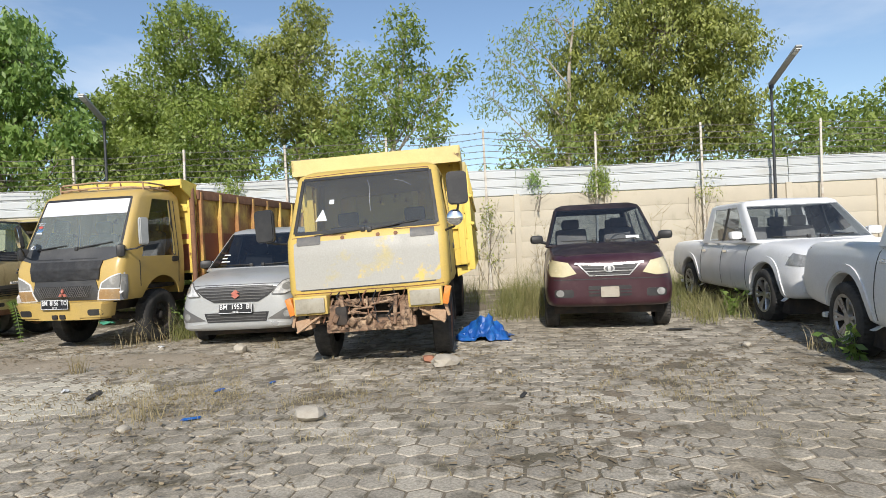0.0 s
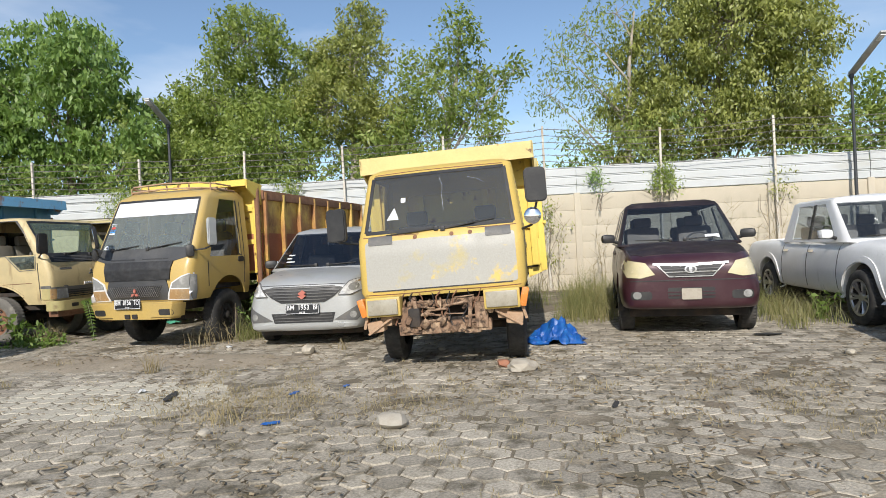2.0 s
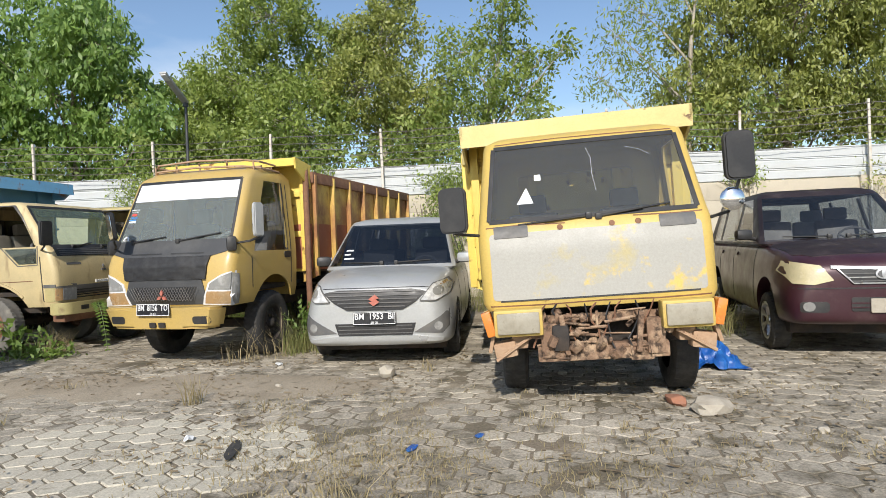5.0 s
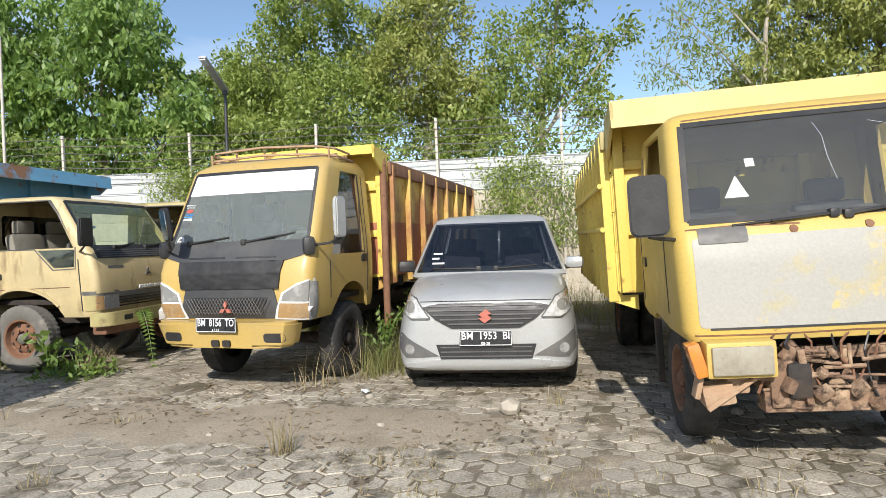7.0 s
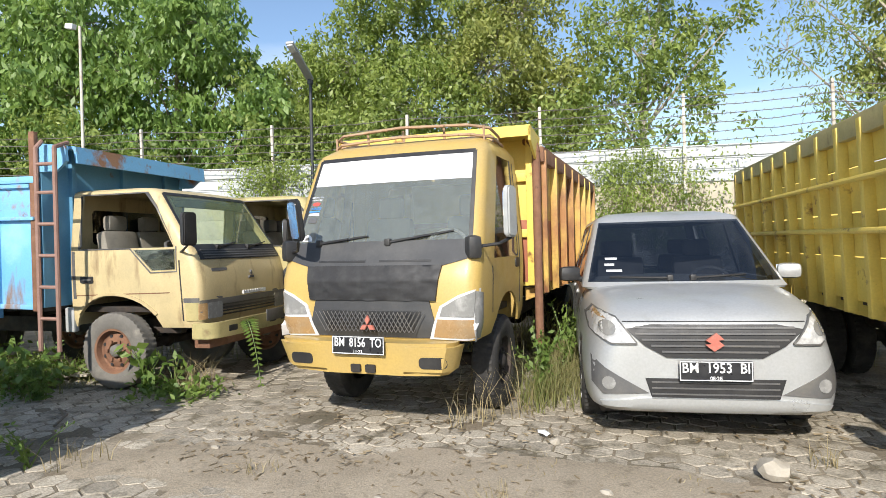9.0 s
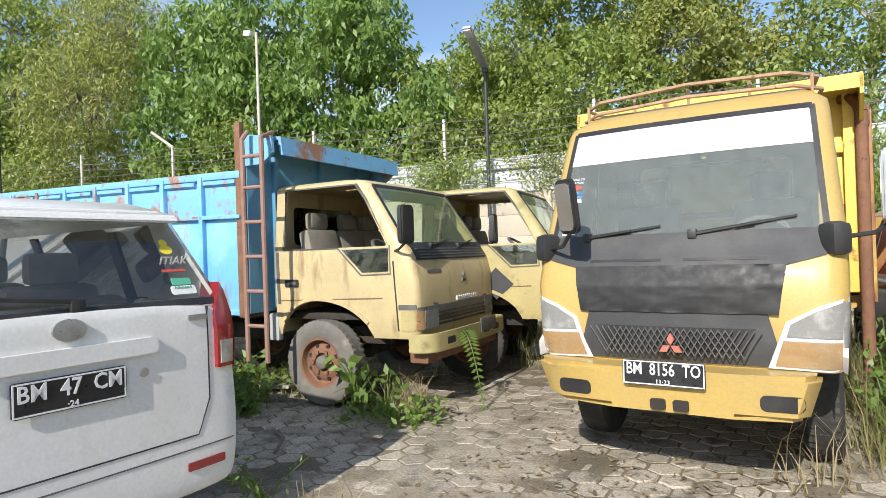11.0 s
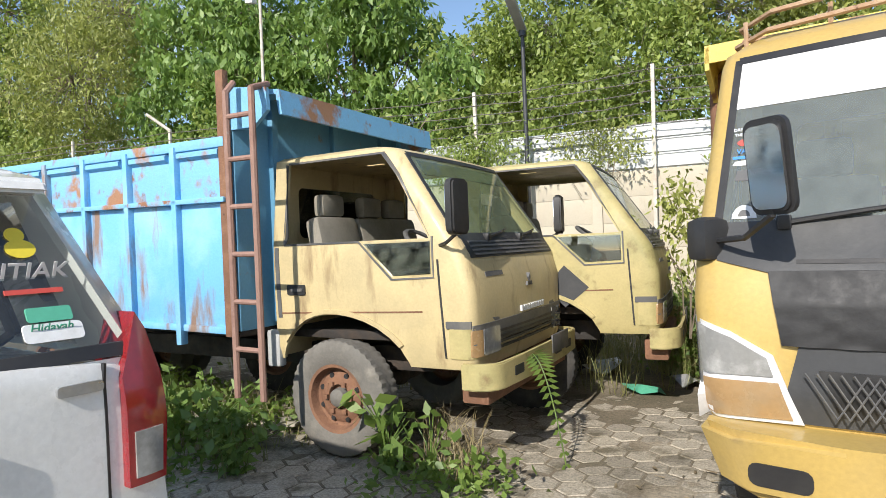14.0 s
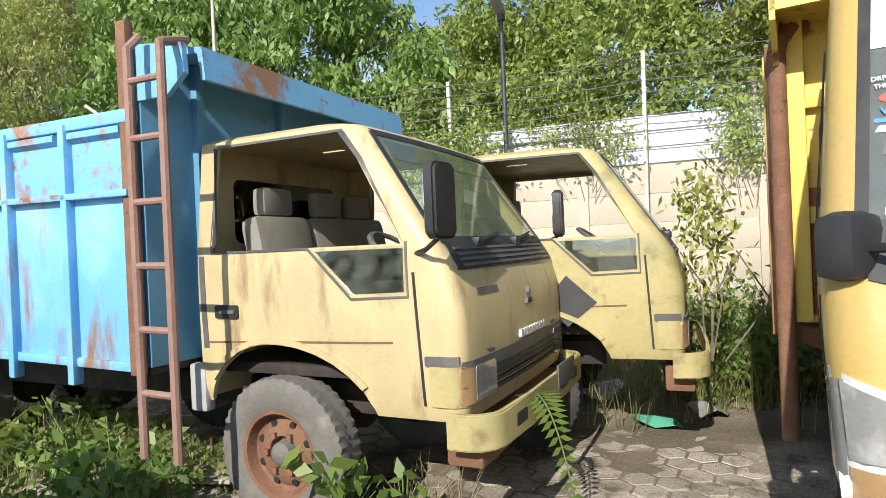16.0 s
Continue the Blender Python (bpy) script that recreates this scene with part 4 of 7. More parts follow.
def steel_bed(t, y0, y1, hw, z0, z1, side_mat, rib_mat, top_mat, front_mat, hood_mat, ribs, rib_w=.09, lower=None, rails=(), over=.45, hood_z=.16, plank=True):
    """A tipper bed of sheet and ribs, with a headboard that bends forward over the cab."""
    for s in (-1, 1):
        bm = bmesh.new()
        if lower:
            zc = z0 + (z1 - z0) * .48
            box(bm, (s * hw, (y0 + y1) / 2, (zc + z1) / 2), (.03, y1 - y0, z1 - zc))
            part("side_sheet", bm, side_mat, t)
            bm = bmesh.new()
            box(bm, (s * (hw - .004), (y0 + y1) / 2, (zc + z0) / 2), (.03, y1 - y0, zc - z0))
            part("lower_sheet", bm, lower, t)
        else:
            rows = 4 if plank else 1
            for k in range(rows):
                bm = bmesh.new()
                h = (z1 - z0) / rows
                box(bm, (s * (hw - .003 * (k % 2)), (y0 + y1) / 2, z0 + h * (k + .5)), (.03, y1 - y0, h - .012), bevel=.004)
                part("side_board", bm, side_mat, t)
        for i in range(ribs):
            y = y0 + .06 + (y1 - y0 - .12) * i / (ribs - 1)
            bm = bmesh.new()
            box(bm, (s * (hw + .05), y, (z0 + z1) / 2 - .05), (.075, rib_w, z1 - z0 + .06), bevel=.008)
            prism(bm, [(s * (hw + .085), z0 - .07), (s * (hw - .15), z0 - .16), (s * (hw - .15), z0 - .02), (s * (hw + .085), z0 + .08)], y - .02, y + .02)
            part("rib", bm, rib_mat, t)
        for z, r in rails:
            bm = bmesh.new()
            rod(bm, (s * (hw + .10), y0, z), (s * (hw + .10), y1, z + random.uniform(-.02, .02)), r, n=8)
            part("rail", bm, rib_mat, t)
        bm = bmesh.new()
        box(bm, (s * (hw + .02), (y0 + y1) / 2, z1 - .06), (.11, y1 - y0 + .02, .15), bevel=.012)
        part("top_rail", bm, top_mat, t)
    bm = bmesh.new()
    box(bm, (0, (y0 + y1) / 2, z0), (hw * 2 - .04, y1 - y0, .06), bevel=.01)
    for y in (y0 + .6, y0 + 1.6, y0 + 2.6, y1 - .6):
        box(bm, (0, y, z0 - .09), (hw * 1.9, .09, .12), bevel=.01)
    part("bed_floor", bm, M["chassis"], t)
    bm = bmesh.new()
    box(bm, (0, y1, (z0 + z1) / 2), (hw * 2, .05, z1 - z0), bevel=.01)
    part("tailgate", bm, side_mat, t)
    bm = bmesh.new()
    box(bm, (0, y0, (z0 + z1) / 2 + .05), (hw * 2, .04, z1 - z0 + .12), bevel=.008)
    part("headboard", bm, front_mat, t)
    if lower:
        part("lower_headboard", box(bmesh.new(), (0, y0 - .023, z0 + .33), (hw * 1.9, .012, .60), bevel=.003), lower, t)
    for x in (-hw + .05, -hw * .4, hw * .4, hw - .05):
        part("headboard_rib", box(bmesh.new(), (x, y0 - .05, (z0 + z1) / 2 + .05), (.08, .08, z1 - z0 + .1), bevel=.008), front_mat, t)
    for z in (z0 + .5, z1 - .28):
        part("headboard_bar", box(bmesh.new(), (0, y0 - .04, z), (hw * 1.95, .05, .08), bevel=.008), front_mat, t)
    bm = bmesh.new()
    prof = [(y0 + .03, z1 + .10), (y0 - over, z1 + .16), (y0 - over, z1 + .16 - hood_z), (y0 - over + .02, z1 + .16 - hood_z), (y0 - over + .025, z1 + .14), (y0 + .03, z1 + .075)]
    prism(bm, prof, -hw - .03, hw + .03, "x")
    for s in (-1, 1):
        prism(bm, [(y0, z1 + .09), (y0 - over, z1 + .15), (y0 - over, z1 + .02), (y0, z1 - .22)], s * (hw + .02) - .012, s * (hw + .02) + .012, "x")
    part("hood", bm, hood_mat, t)


def truck_a():
    t = thing("dump_truck", "wrecked yellow tipper with stripped front, primer panel and missing bumper", "truck", pose(-1.215, 6.62, 0, 0, 0, 5.0), "parked trucks")
    yr = 1.55
    rings = [ring(.83, .10, yr, .07, .02, .55, 1.35, .80), ring(.86, .08, yr, .08, .03, .55, 1.35, .86), ring(.865, .11, yr, .08, .03, .55, 1.35, 1.25),
             ring(.865, .14, yr, .08, .03, .50, 1.35, 1.40), ring(.86, .19, yr, .08, .04, .50, 1.35, 1.47), ring(.80, .50, yr, .08, .04, .80, 1.32, 2.08),
             ring(.79, .54, yr, .08, .04, .85, 1.32, 2.13), ring(.72, .68, yr - .04, .14, .03, .95, 1.3, 2.19), ring(.4, .95, yr - .2, .1, .0, 1.05, 1.2, 2.22), ring(.02, 1.1, yr - .4, .005, 0, 1.11, 1.12, 2.22, .005)]
    cab, screen, skin = build_cab(t, rings, (4,), 4, M["yellow_a"], M["glass_a"], True, .92, .47, "faded yellow cab with chipped edges", True)
    part("primer_panel", patch(skin, "front", rect(-.775, .875, .775, 1.38, .03), .004), M["primer"], t, "pale primer patch over yellow paint")
    part("panel_gap", patch(skin, "front", line([(-.72, .87), (.72, .87)], .012), .006), M["black"], t)
    for x0 in (-.74, .48):
        part("vent_cover", patch(skin, "front", rect(x0, 1.345, x0 + .26, 1.435, .012), .010), M["grey_trim"], t)
    for x in (-.24, .14, .33):
        part("plug", patch(skin, "front", oval(x, 1.40, .022, .022, 10), .008), M["rust"], t)
    for ln in ([(-.84, .835), (-.40, .83), (.02, .838), (.45, .829), (.84, .835)], [(-.70, 2.118), (-.2, 2.13), (.3, 2.124), (.70, 2.118)], [(-.80, 1.43), (-.55, 1.438), (-.2, 1.428)], [(.30, 1.445), (.62, 1.437), (.80, 1.442)]):
        part("chipped_edge", patch(skin, "front", line(ln, .009), .003), M["rust"], t, "rusty chipped paint edge")
    # rubber round the windscreen
    for ln in ([(-.77, 1.475), (.77, 1.475)], [(-.775, 1.48), (-.715, 2.08)], [(.775, 1.48), (.715, 2.08)], [(-.71, 2.085), (.71, 2.085)]):
        part("rubber_seal", patch(skin, "front", line(ln, .035), .006), M["black"], t)
    part("sticker", patch(tree_of(screen), "front", [(-.55, 1.60), (-.42, 1.60), (-.47, 1.73)], .003, .001), M["letter"], t)
    part("sticker", patch(tree_of(screen), "front", rect(-.40, 1.78, -.35, 1.83), .003, .001), M["letter"], t)
    for ln in ([(.02, 2.02), (.05, 1.93), (.045, 1.80), (.06, 1.66)], [(.32, 2.0), (.42, 1.97), (.5, 1.92)]):
        part("crack", patch(tree_of(screen), "front", line(ln, .003), .003, .001), M["lamp_body"], t)
    wipers(skin, t, [((-.02, 1.47), (-.55, 1.44)), ((.05, 1.46), (.58, 1.52))])
    # what is left of the front: lamp housings, brackets, cross member, hoses, steering box
    for s in (-1, 1):
        bm = bmesh.new()
        box(bm, (s * .60, .06, .715), (.36, .16, .20), bevel=.02)
        l = part("headlamp", bm, M["yellow_a"], t)
        bm = bmesh.new()
        box(bm, (s * .60, -.03, .715), (.31, .03, .155), bevel=.012)
        part("lens", bm, M["lamp_dusty"], l, "dusty square headlamp lens")
        bm = bmesh.new()
        box(bm, (s * .82, .06, .715), (.07, .14, .19), Matrix.Rotation(radians(s * 14), 3, "Y"), .015)
        part("indicator", bm, M["amber"], t, "cracked amber indicator")
        bm = bmesh.new()
        box(bm, (s * .71, .12, .51), (.17, .15, .12), Matrix.Rotation(radians(s * 9), 3, "Y"), .02)
        box(bm, (s * .80, .10, .60), (.03, .10, .22), Matrix.Rotation(radians(s * -14), 3, "Y"), .008)
        rod(bm, (s * .52, .05, .60), (s * .78, .02, .44), .014, n=6)
        box(bm, (s * .60, .20, .56), (.12, .25, .10), bevel=.02)
        part("step_bracket", bm, M["rust_tan"], t)
    bm = bmesh.new()
    for s in (-1, 1):
        box(bm, (s * .38, .9, .56), (.09, 1.5, .17), bevel=.01)
        box(bm, (s * .38, .10, .56), (.13, .10, .26), bevel=.02)
        box(bm, (s * .27, .06, .60), (.04, .05, .30), Matrix.Rotation(radians(s * 7), 3, "Y"), .01)
    box(bm, (0, .14, .46), (.95, .14, .12), bevel=.02)
    box(bm, (0, .22, .70), (1.05, .06, .07), bevel=.01)
    box(bm, (.28, .14, .44), (.18, .14, .12), bevel=.03)
    part("front_frame", bm, M["rust_gear"], t)
    part("steering_box", box(bmesh.new(), (-.30, .10, .58), (.13, .15, .20), bevel=.035), M["chassis"], t)
    # dark sheet added behind the gear, standing in for the shade between parts
    part("engine_bay", box(bmesh.new(), (0, .42, .66), (1.5, .04, .40), bevel=.01), M["chassis"], t)
    rng = random.Random(5)
    bm = bmesh.new()
    for i in range(58):
        x = rng.uniform(-.46, .48)
        z = rng.uniform(.44, .76)
        k = rng.random()
        if k < .55:
            box(bm, (x, rng.uniform(.02, .2), z), (rng.uniform(.02, .07), rng.uniform(.03, .08), rng.uniform(.02, .09)), Euler((rng.random(), rng.random(), rng.random())).to_matrix(), .008)
        elif k < .75:
            rod(bm, (x, rng.uniform(.0, .12), z + .06), (x + rng.uniform(-.02, .02), rng.uniform(.0, .12), z - .07), rng.uniform(.005, .012), n=7)
        else:
            rod(bm, (x - .10, .08, z), (x + .10, .06, z + rng.uniform(-.03, .03)), rng.uniform(.006, .014), n=8)
    part("steering_gear", bm, M["rust_gear"], t, "rusty exposed steering gear and brackets")
    for i in range(9):
        x = -.42 + .1 * i + rng.uniform(-.03, .03)
        bm = bmesh.new()
        pts = [Vector((x, .10, .83))]
        for j in range(4):
            pts.append(pts[-1] + Vector((rng.uniform(-.06, .06), rng.uniform(-.03, .02), -rng.uniform(.05, .12))))
        tube(bm, pts, rng.choice((.006, .008, .012)), 5)
        part("hose", bm, M["black"] if i % 2 else M["rust"], t)
    chassis(t, 5.9, (.92, 4.5), .39, M["rust"], M["rubber"], half=.68)
    bm = bmesh.new()
    box(bm, (0, 1.0, .45), (1.1, .12, .12), bevel=.03)
    box(bm, (0, 1.5, .55), (.5, .9, .4), bevel=.06)
    part("engine_underside", bm, M["chassis"], t)
    for s in (-1, 1):
        truck_mirror(t, (s * .84, .22, 1.38), (s * 1.02, .02, 1.58 if s < 0 else 1.80), (.21, .06, .34))
    bm = bmesh.new()
    bmesh.ops.create_uvsphere(bm, u_segments=16, v_segments=10, radius=.085, matrix=Matrix.Translation((.97, .06, 1.50)) @ Matrix.Diagonal((1, .35, 1, 1)))
    part("round_mirror", bm, M["mirror"], t, "round convex mirror")
    seats(t, (1.0,), (-.42, .42), .95, M["dark_in"])
    steering_wheel(t, (.42, .66, 1.36), 40)
    for s in (-1, 1):
        side = "right" if s > 0 else "left"
        part("door_gap", patch(skin, side, line([(.5, .92), (.5, 1.45)], .012), .004), M["black"], t)
        part("door_gap", patch(skin, side, line([(1.42, .92), (1.42, 2.0)], .012), .004), M["black"], t)
        h = part("door_handle", patch(skin, side, rect(1.22, 1.18, 1.38, 1.25, .015), .012), M["black"], t)
        bm = bmesh.new()
        box(bm, (s * .80, 1.32, .55), (.05, .06, .5), bevel=.01)
        part("mud_flap", bm, M["chassis"], t)
    steel_bed(t, 1.70, 5.95, 1.02, .96, 2.27, M["yellow_bed"], M["yellow_bed"], M["cream_d"], M["yellow_bed"], M["pale_yellow"], 11, .07, rails=((1.48, .022), (1.84, .022)), over=.48, hood_z=.20)
    lean = Matrix.Rotation(radians(-2.4), 4, "Y")
    for o in t.children:
        if o.name.split(".")[0] not in ("chassis_frame", "axle", "wheel"):
            o.matrix_basis = lean @ o.matrix_basis
    return t


truck_a()


def truck_b():
    t = thing("dump_truck", "cream-yellow tipper with black vinyl grille cover and rusty bed", "truck", pose(-5.97, 7.98, 0, 0, 0, -1.5), "parked trucks")
    yr = 1.62
    rings = [ring(.80, .10, yr, .08, .03, .62, 1.32, .58), ring(.83, .06, yr, .10, .04, .62, 1.32, .70), ring(.845, .06, yr, .10, .05, .60, 1.32, 1.05),
             ring(.845, .12, yr, .10, .05, .56, 1.32, 1.22), ring(.84, .20, yr, .08, .05, .60, 1.32, 1.36), ring(.785, .55, yr, .08, .05, .92, 1.30, 1.96),
             ring(.775, .60, yr, .09, .05, .95, 1.30, 2.01), ring(.70, .78, yr - .05, .14, .03, 1.0, 1.28, 2.09), ring(.4, 1.0, yr - .2, .1, .0, 1.08, 1.2, 2.12), ring(.02, 1.15, yr - .4, .005, 0, 1.16, 1.17, 2.12, .005)]
    cab, screen, skin = build_cab(t, rings, (3, 4), 4, M["cream_b"], M["glass_dusty"], False, 1.02, .48, "cream-yellow cab", True)
    part("cowl", patch(skin, "front", [(-.75, 1.23), (-.56, 1.17), (.56, 1.17), (.75, 1.23), (.745, 1.375), (-.745, 1.375)], .008), M["charcoal"], t, "charcoal cowl below the windscreen")
    for x0 in (-.48, .06):
        part("cowl_slot", patch(skin, "front", rect(x0, 1.21, x0 + .42, 1.228), .011), M["black"], t)
    bm = patch(skin, "front", [(-.53, .88), (.53, .88), (.57, 1.18), (-.57, 1.18)], .020, .03, .022)
    for v in bm.verts:
        c = noise.noise(Vector((v.co.x * 5 + v.co.z * 3, v.co.z * 26 + v.co.x * 6, 2)))
        v.co.y -= .012 * max(0, .45 - abs(c)) * (1.2 if v.co.z < 1.0 or v.co.x > .15 else .5)
    part("vinyl_cover", bm, M["vinyl"], t, "creased black vinyl cover", 60)
    part("grille_surround", patch(skin, "front", [(-.55, .60), (.55, .60), (.47, .91), (-.47, .91)], .012), M["charcoal"], t)
    part("grille_opening", patch(skin, "front", [(-.36, .64), (.36, .64), (.42, .80), (-.42, .80)], .016), M["black"], t)
    bm = bmesh.new()
    for i in range(22):
        x = -.37 + i * .035
        for d in (-1, 1):
            rod(bm, (x, .026, .645), (x + d * .09, .026, .795), .0035, n=4)
    part("grille_mesh", bm, M["grey_trim"], t)
    bm = bmesh.new()
    for a in (90, 210, 330):
        k = radians(a)
        c = Vector((.036 * math.cos(k), 0, .036 * math.sin(k)))
        d = Vector((math.cos(k), 0, math.sin(k)))
        e = Vector((-d.z, 0, d.x))
        prism(bm, [tuple((c + d * .034).xz), tuple((c + e * .02).xz), tuple((c - d * .034).xz), tuple((c - e * .02).xz)], .0, .02)
    bmesh.ops.translate(bm, vec=(0, .0, .70), verts=bm.verts[:])
    part("emblem", bm, M["red_emblem"], t, "faded red three-part emblem")
    for s in (-1, 1):
        f = (lambda p: p) if s > 0 else flip
        h = part("headlamp", patch(skin, "front", f([(.47, .595), (.82, .585), (.84, .97), (.70, .92), (.56, .84)]), .014), M["white_band"], t, "white-edged headlamp surround")
        part("lens", patch(skin, "front", f([(.56, .765), (.805, .76), (.82, .945), (.70, .90), (.58, .83)]), .02), M["lamp_clear"], h)
        part("lens", patch(skin, "front", f([(.505, .61), (.80, .60), (.805, .74), (.545, .745)]), .02), M["amber_pale"], h)
        side = "right" if s > 0 else "left"
        part("side_lens", patch(skin, side, [(.10, .60), (.26, .59), (.24, .93), (.11, .95)], .006), M["lamp_clear"], t)
        part("door_gap", patch(skin, side, line([(.52, .75), (.50, 1.15)], .012), .004), M["black"], t)
        part("door_gap", patch(skin, side, line([(1.42, .75), (1.42, 1.95)], .012), .004), M["black"], t)
        part("window_seal", patch(skin, side, line([(1.33, 1.22), (1.32, 1.96)], .03), .004), M["black"], t)
        part("door_handle", patch(skin, side, rect(1.25, 1.10, 1.40, 1.20, .03), .010), M["black"], t)
        part("cowl_end", box(bmesh.new(), (s * .785, .20, 1.31), (.11, .14, .17), Matrix.Rotation(radians(s * 35), 3, "Z"), .04), M["black"], t)
        if s < 0:
            glass = tree_of(screen)
            for text, size, x, z, nm in (("DRIVING TO", .019, -.655, 1.695, "letter"), ("THE FUTURE", .017, -.655, 1.676, "letter"), ("VARIASI", .028, -.645, 1.615, "paint_b")):
                bm = words(text, size, .0006)
                p = glass.ray_cast(Vector((x, -9, z)), Vector((0, 1, 0)))[0]
                bmesh.ops.transform(bm, matrix=Matrix.Translation(p + Vector((0, -.006, 0))) @ pose(0, 0, 0, -30, 0, 0), verts=bm.verts[:])
                part("sticker", bm, M[nm], t, "", 0)
            part("sticker", patch(glass, "front", oval(-.655, 1.648, .04, .014), .003, .001), M["paint_r"], t, "red oval sticker")
            part("sticker", patch(glass, "front", rect(-.71, 1.590, -.605, 1.600), .003, .001), M["paint_b"], t)
            part("sticker", patch(glass, "front", [(-.71, 1.568), (-.60, 1.563), (-.61, 1.585), (-.70, 1.582)], .003, .001), M["letter"], t)
            part("sticker", patch(glass, "front", [(-.70, 1.515), (-.62, 1.51), (-.61, 1.545), (-.69, 1.55)], .003, .001), M["grey_trim"], t, "torn grey sticker")
            part("sticker", patch(glass, "front", [(-.705 + .045 + .045 * math.cos(radians(k)), 1.385 + .045 * math.sin(radians(k))) for k in range(0, 181, 20)], .003, .001), M["letter"], t, "white half-round sticker")
            part("sticker", patch(glass, "front", [(-.66 + .022 * math.cos(radians(k)), 1.393 + .022 * math.sin(radians(k))) for k in range(0, 181, 30)], .005, .001), M["grey_trim"], t)
    part("visor_band", patch(tree_of(screen), "front", [(-.712, 1.775), (.712, 1.775), (.685, 1.955), (-.685, 1.955)], .004, .002), M["white_band"], t, "white film along the windscreen top")
    for ln in ([(-.755, 1.36), (-.70, 1.97)], [(.755, 1.36), (.70, 1.97)], [(-.70, 1.967), (.70, 1.967)]):
        part("rubber_seal", patch(skin, "front", line(ln, .03), .006), M["black"], t)
    wipers(skin, t, [((-.52, 1.365), (-.08, 1.41)), ((.10, 1.365), (.62, 1.43))])
    bm = bmesh.new()
    prism(bm, [(-.82, .06), (-.70, -.05), (-.35, -.09), (.35, -.09), (.66, -.06), (.72, .02), (.72, .16), (-.82, .16)], .345, .585, "z")
    for v in bm.verts:
        if v.co.z < .4:
            v.co.x *= .90
            v.co.y += .03
    bmesh.ops.bevel(bm, geom=[e for e in bm.edges if abs(e.verts[0].co.z - e.verts[1].co.z) < .01], offset=.03, segments=2, affect="EDGES")
    b = part("bumper", bm, M["cream_b"], t, "dented cream-yellow bumper")
    bs = tree_of(b)
    for s in (-1, 1):
        f = (lambda p: p) if s > 0 else flip
        part("fog_slot", patch(bs, "front", f(rect(.44, .40, .64, .485, .03)), .004), M["black"], b)
    for x in (-.06, .06):
        part("tow_eye", patch(bs, "front", rect(x - .04, .36, x + .04, .42, .012), .02), M["chassis"], b)
    plate(t, pose(-.02, -.115, .575, -2, 0, 0), "BM  8156  TO", "11·23")
    chassis(t, 6.0, (1.02, 4.7), .40, M["chassis"], M["rubber"], half=.70)
    truck_mirror(t, (-.83, .24, 1.30), (-.53, -.10, 1.52), (.16, .045, .27), -1, "black", -30, 9)
    truck_mirror(t, (.83, .24, 1.32), (1.03, .36, 1.54), (.15, .05, .32), mat="lamp_body", turn=80)
    seats(t, (1.05,), (-.42, .42), .95, M["seat"])
    steering_wheel(t, (.40, .66, 1.30), 40)
    # the body stands higher on its springs, with a tall windscreen
    for o in t.children:
        kind = o.name.split(".")[0]
        if kind == "number_plate":
            o.location.z += .11
        elif kind not in ("chassis_frame", "axle", "wheel"):
            for q in [o, *o.children]:
                for v in q.data.vertices:
                    v.co.z += .07 + .2 * max(0, v.co.z - 1.36) + .05 * min(1, max(0, (1.25 - v.co.z) / .3))
    # roof rack
    rack = thing("roof_rack", "bent tan roof rack of thin steel tube on the cab", "roof rack")
    rack.matrix_world = t.matrix_world @ Matrix.Translation((0, 0, .19))
    for z, k in ((2.12, 1.0), (2.20, .97)):
        part("rail", tube(bmesh.new(), [(-.70 * k, 1.45, z), (-.75 * k, .92, z), (-.60 * k, .76, z + .01), (0, .70, z + .025), (.60 * k, .76, z + .01), (.75 * k, .92, z), (.70 * k, 1.45, z)], .013, 6), M["rust_tan"], rack)
    for x in (-.70, -.36, 0, .36, .70):
        part("upright", rod(bmesh.new(), (x, .80 + .08 * abs(x), 2.03), (x, .76 + .12 * abs(x), 2.21), .011, n=6), M["rust_tan"], rack)
    for i, y in enumerate((.88, 1.0, 1.12, 1.24, 1.36)):
        part("slat", rod(bmesh.new(), (-.72, y, 2.13), (.72, y, 2.13 + (.02 if i % 2 else -.01)), .011, n=6), M["rust_tan"], rack)
    steel_bed(t, 1.78, 6.0, .95, 1.0, 2.32, M["rusty_bed"], M["rusty_bed"], M["rust"], M["yellow_bed"], M["yellow_bed"], 8, .06, lower=M["red_bed"], over=.40, hood_z=.10)
    for s in (-1, 1):
        part("corner_pipe", tube(bmesh.new(), [Vector(q) for q in ((s * .97, 1.66, .45), (s * .97, 1.66, 2.26), (s * .955, 1.68, 2.33), (s * .915, 1.71, 2.375), (s * .85, 1.75, 2.39))], .04, 12), M["rust"], t)
    return t


truck_b()


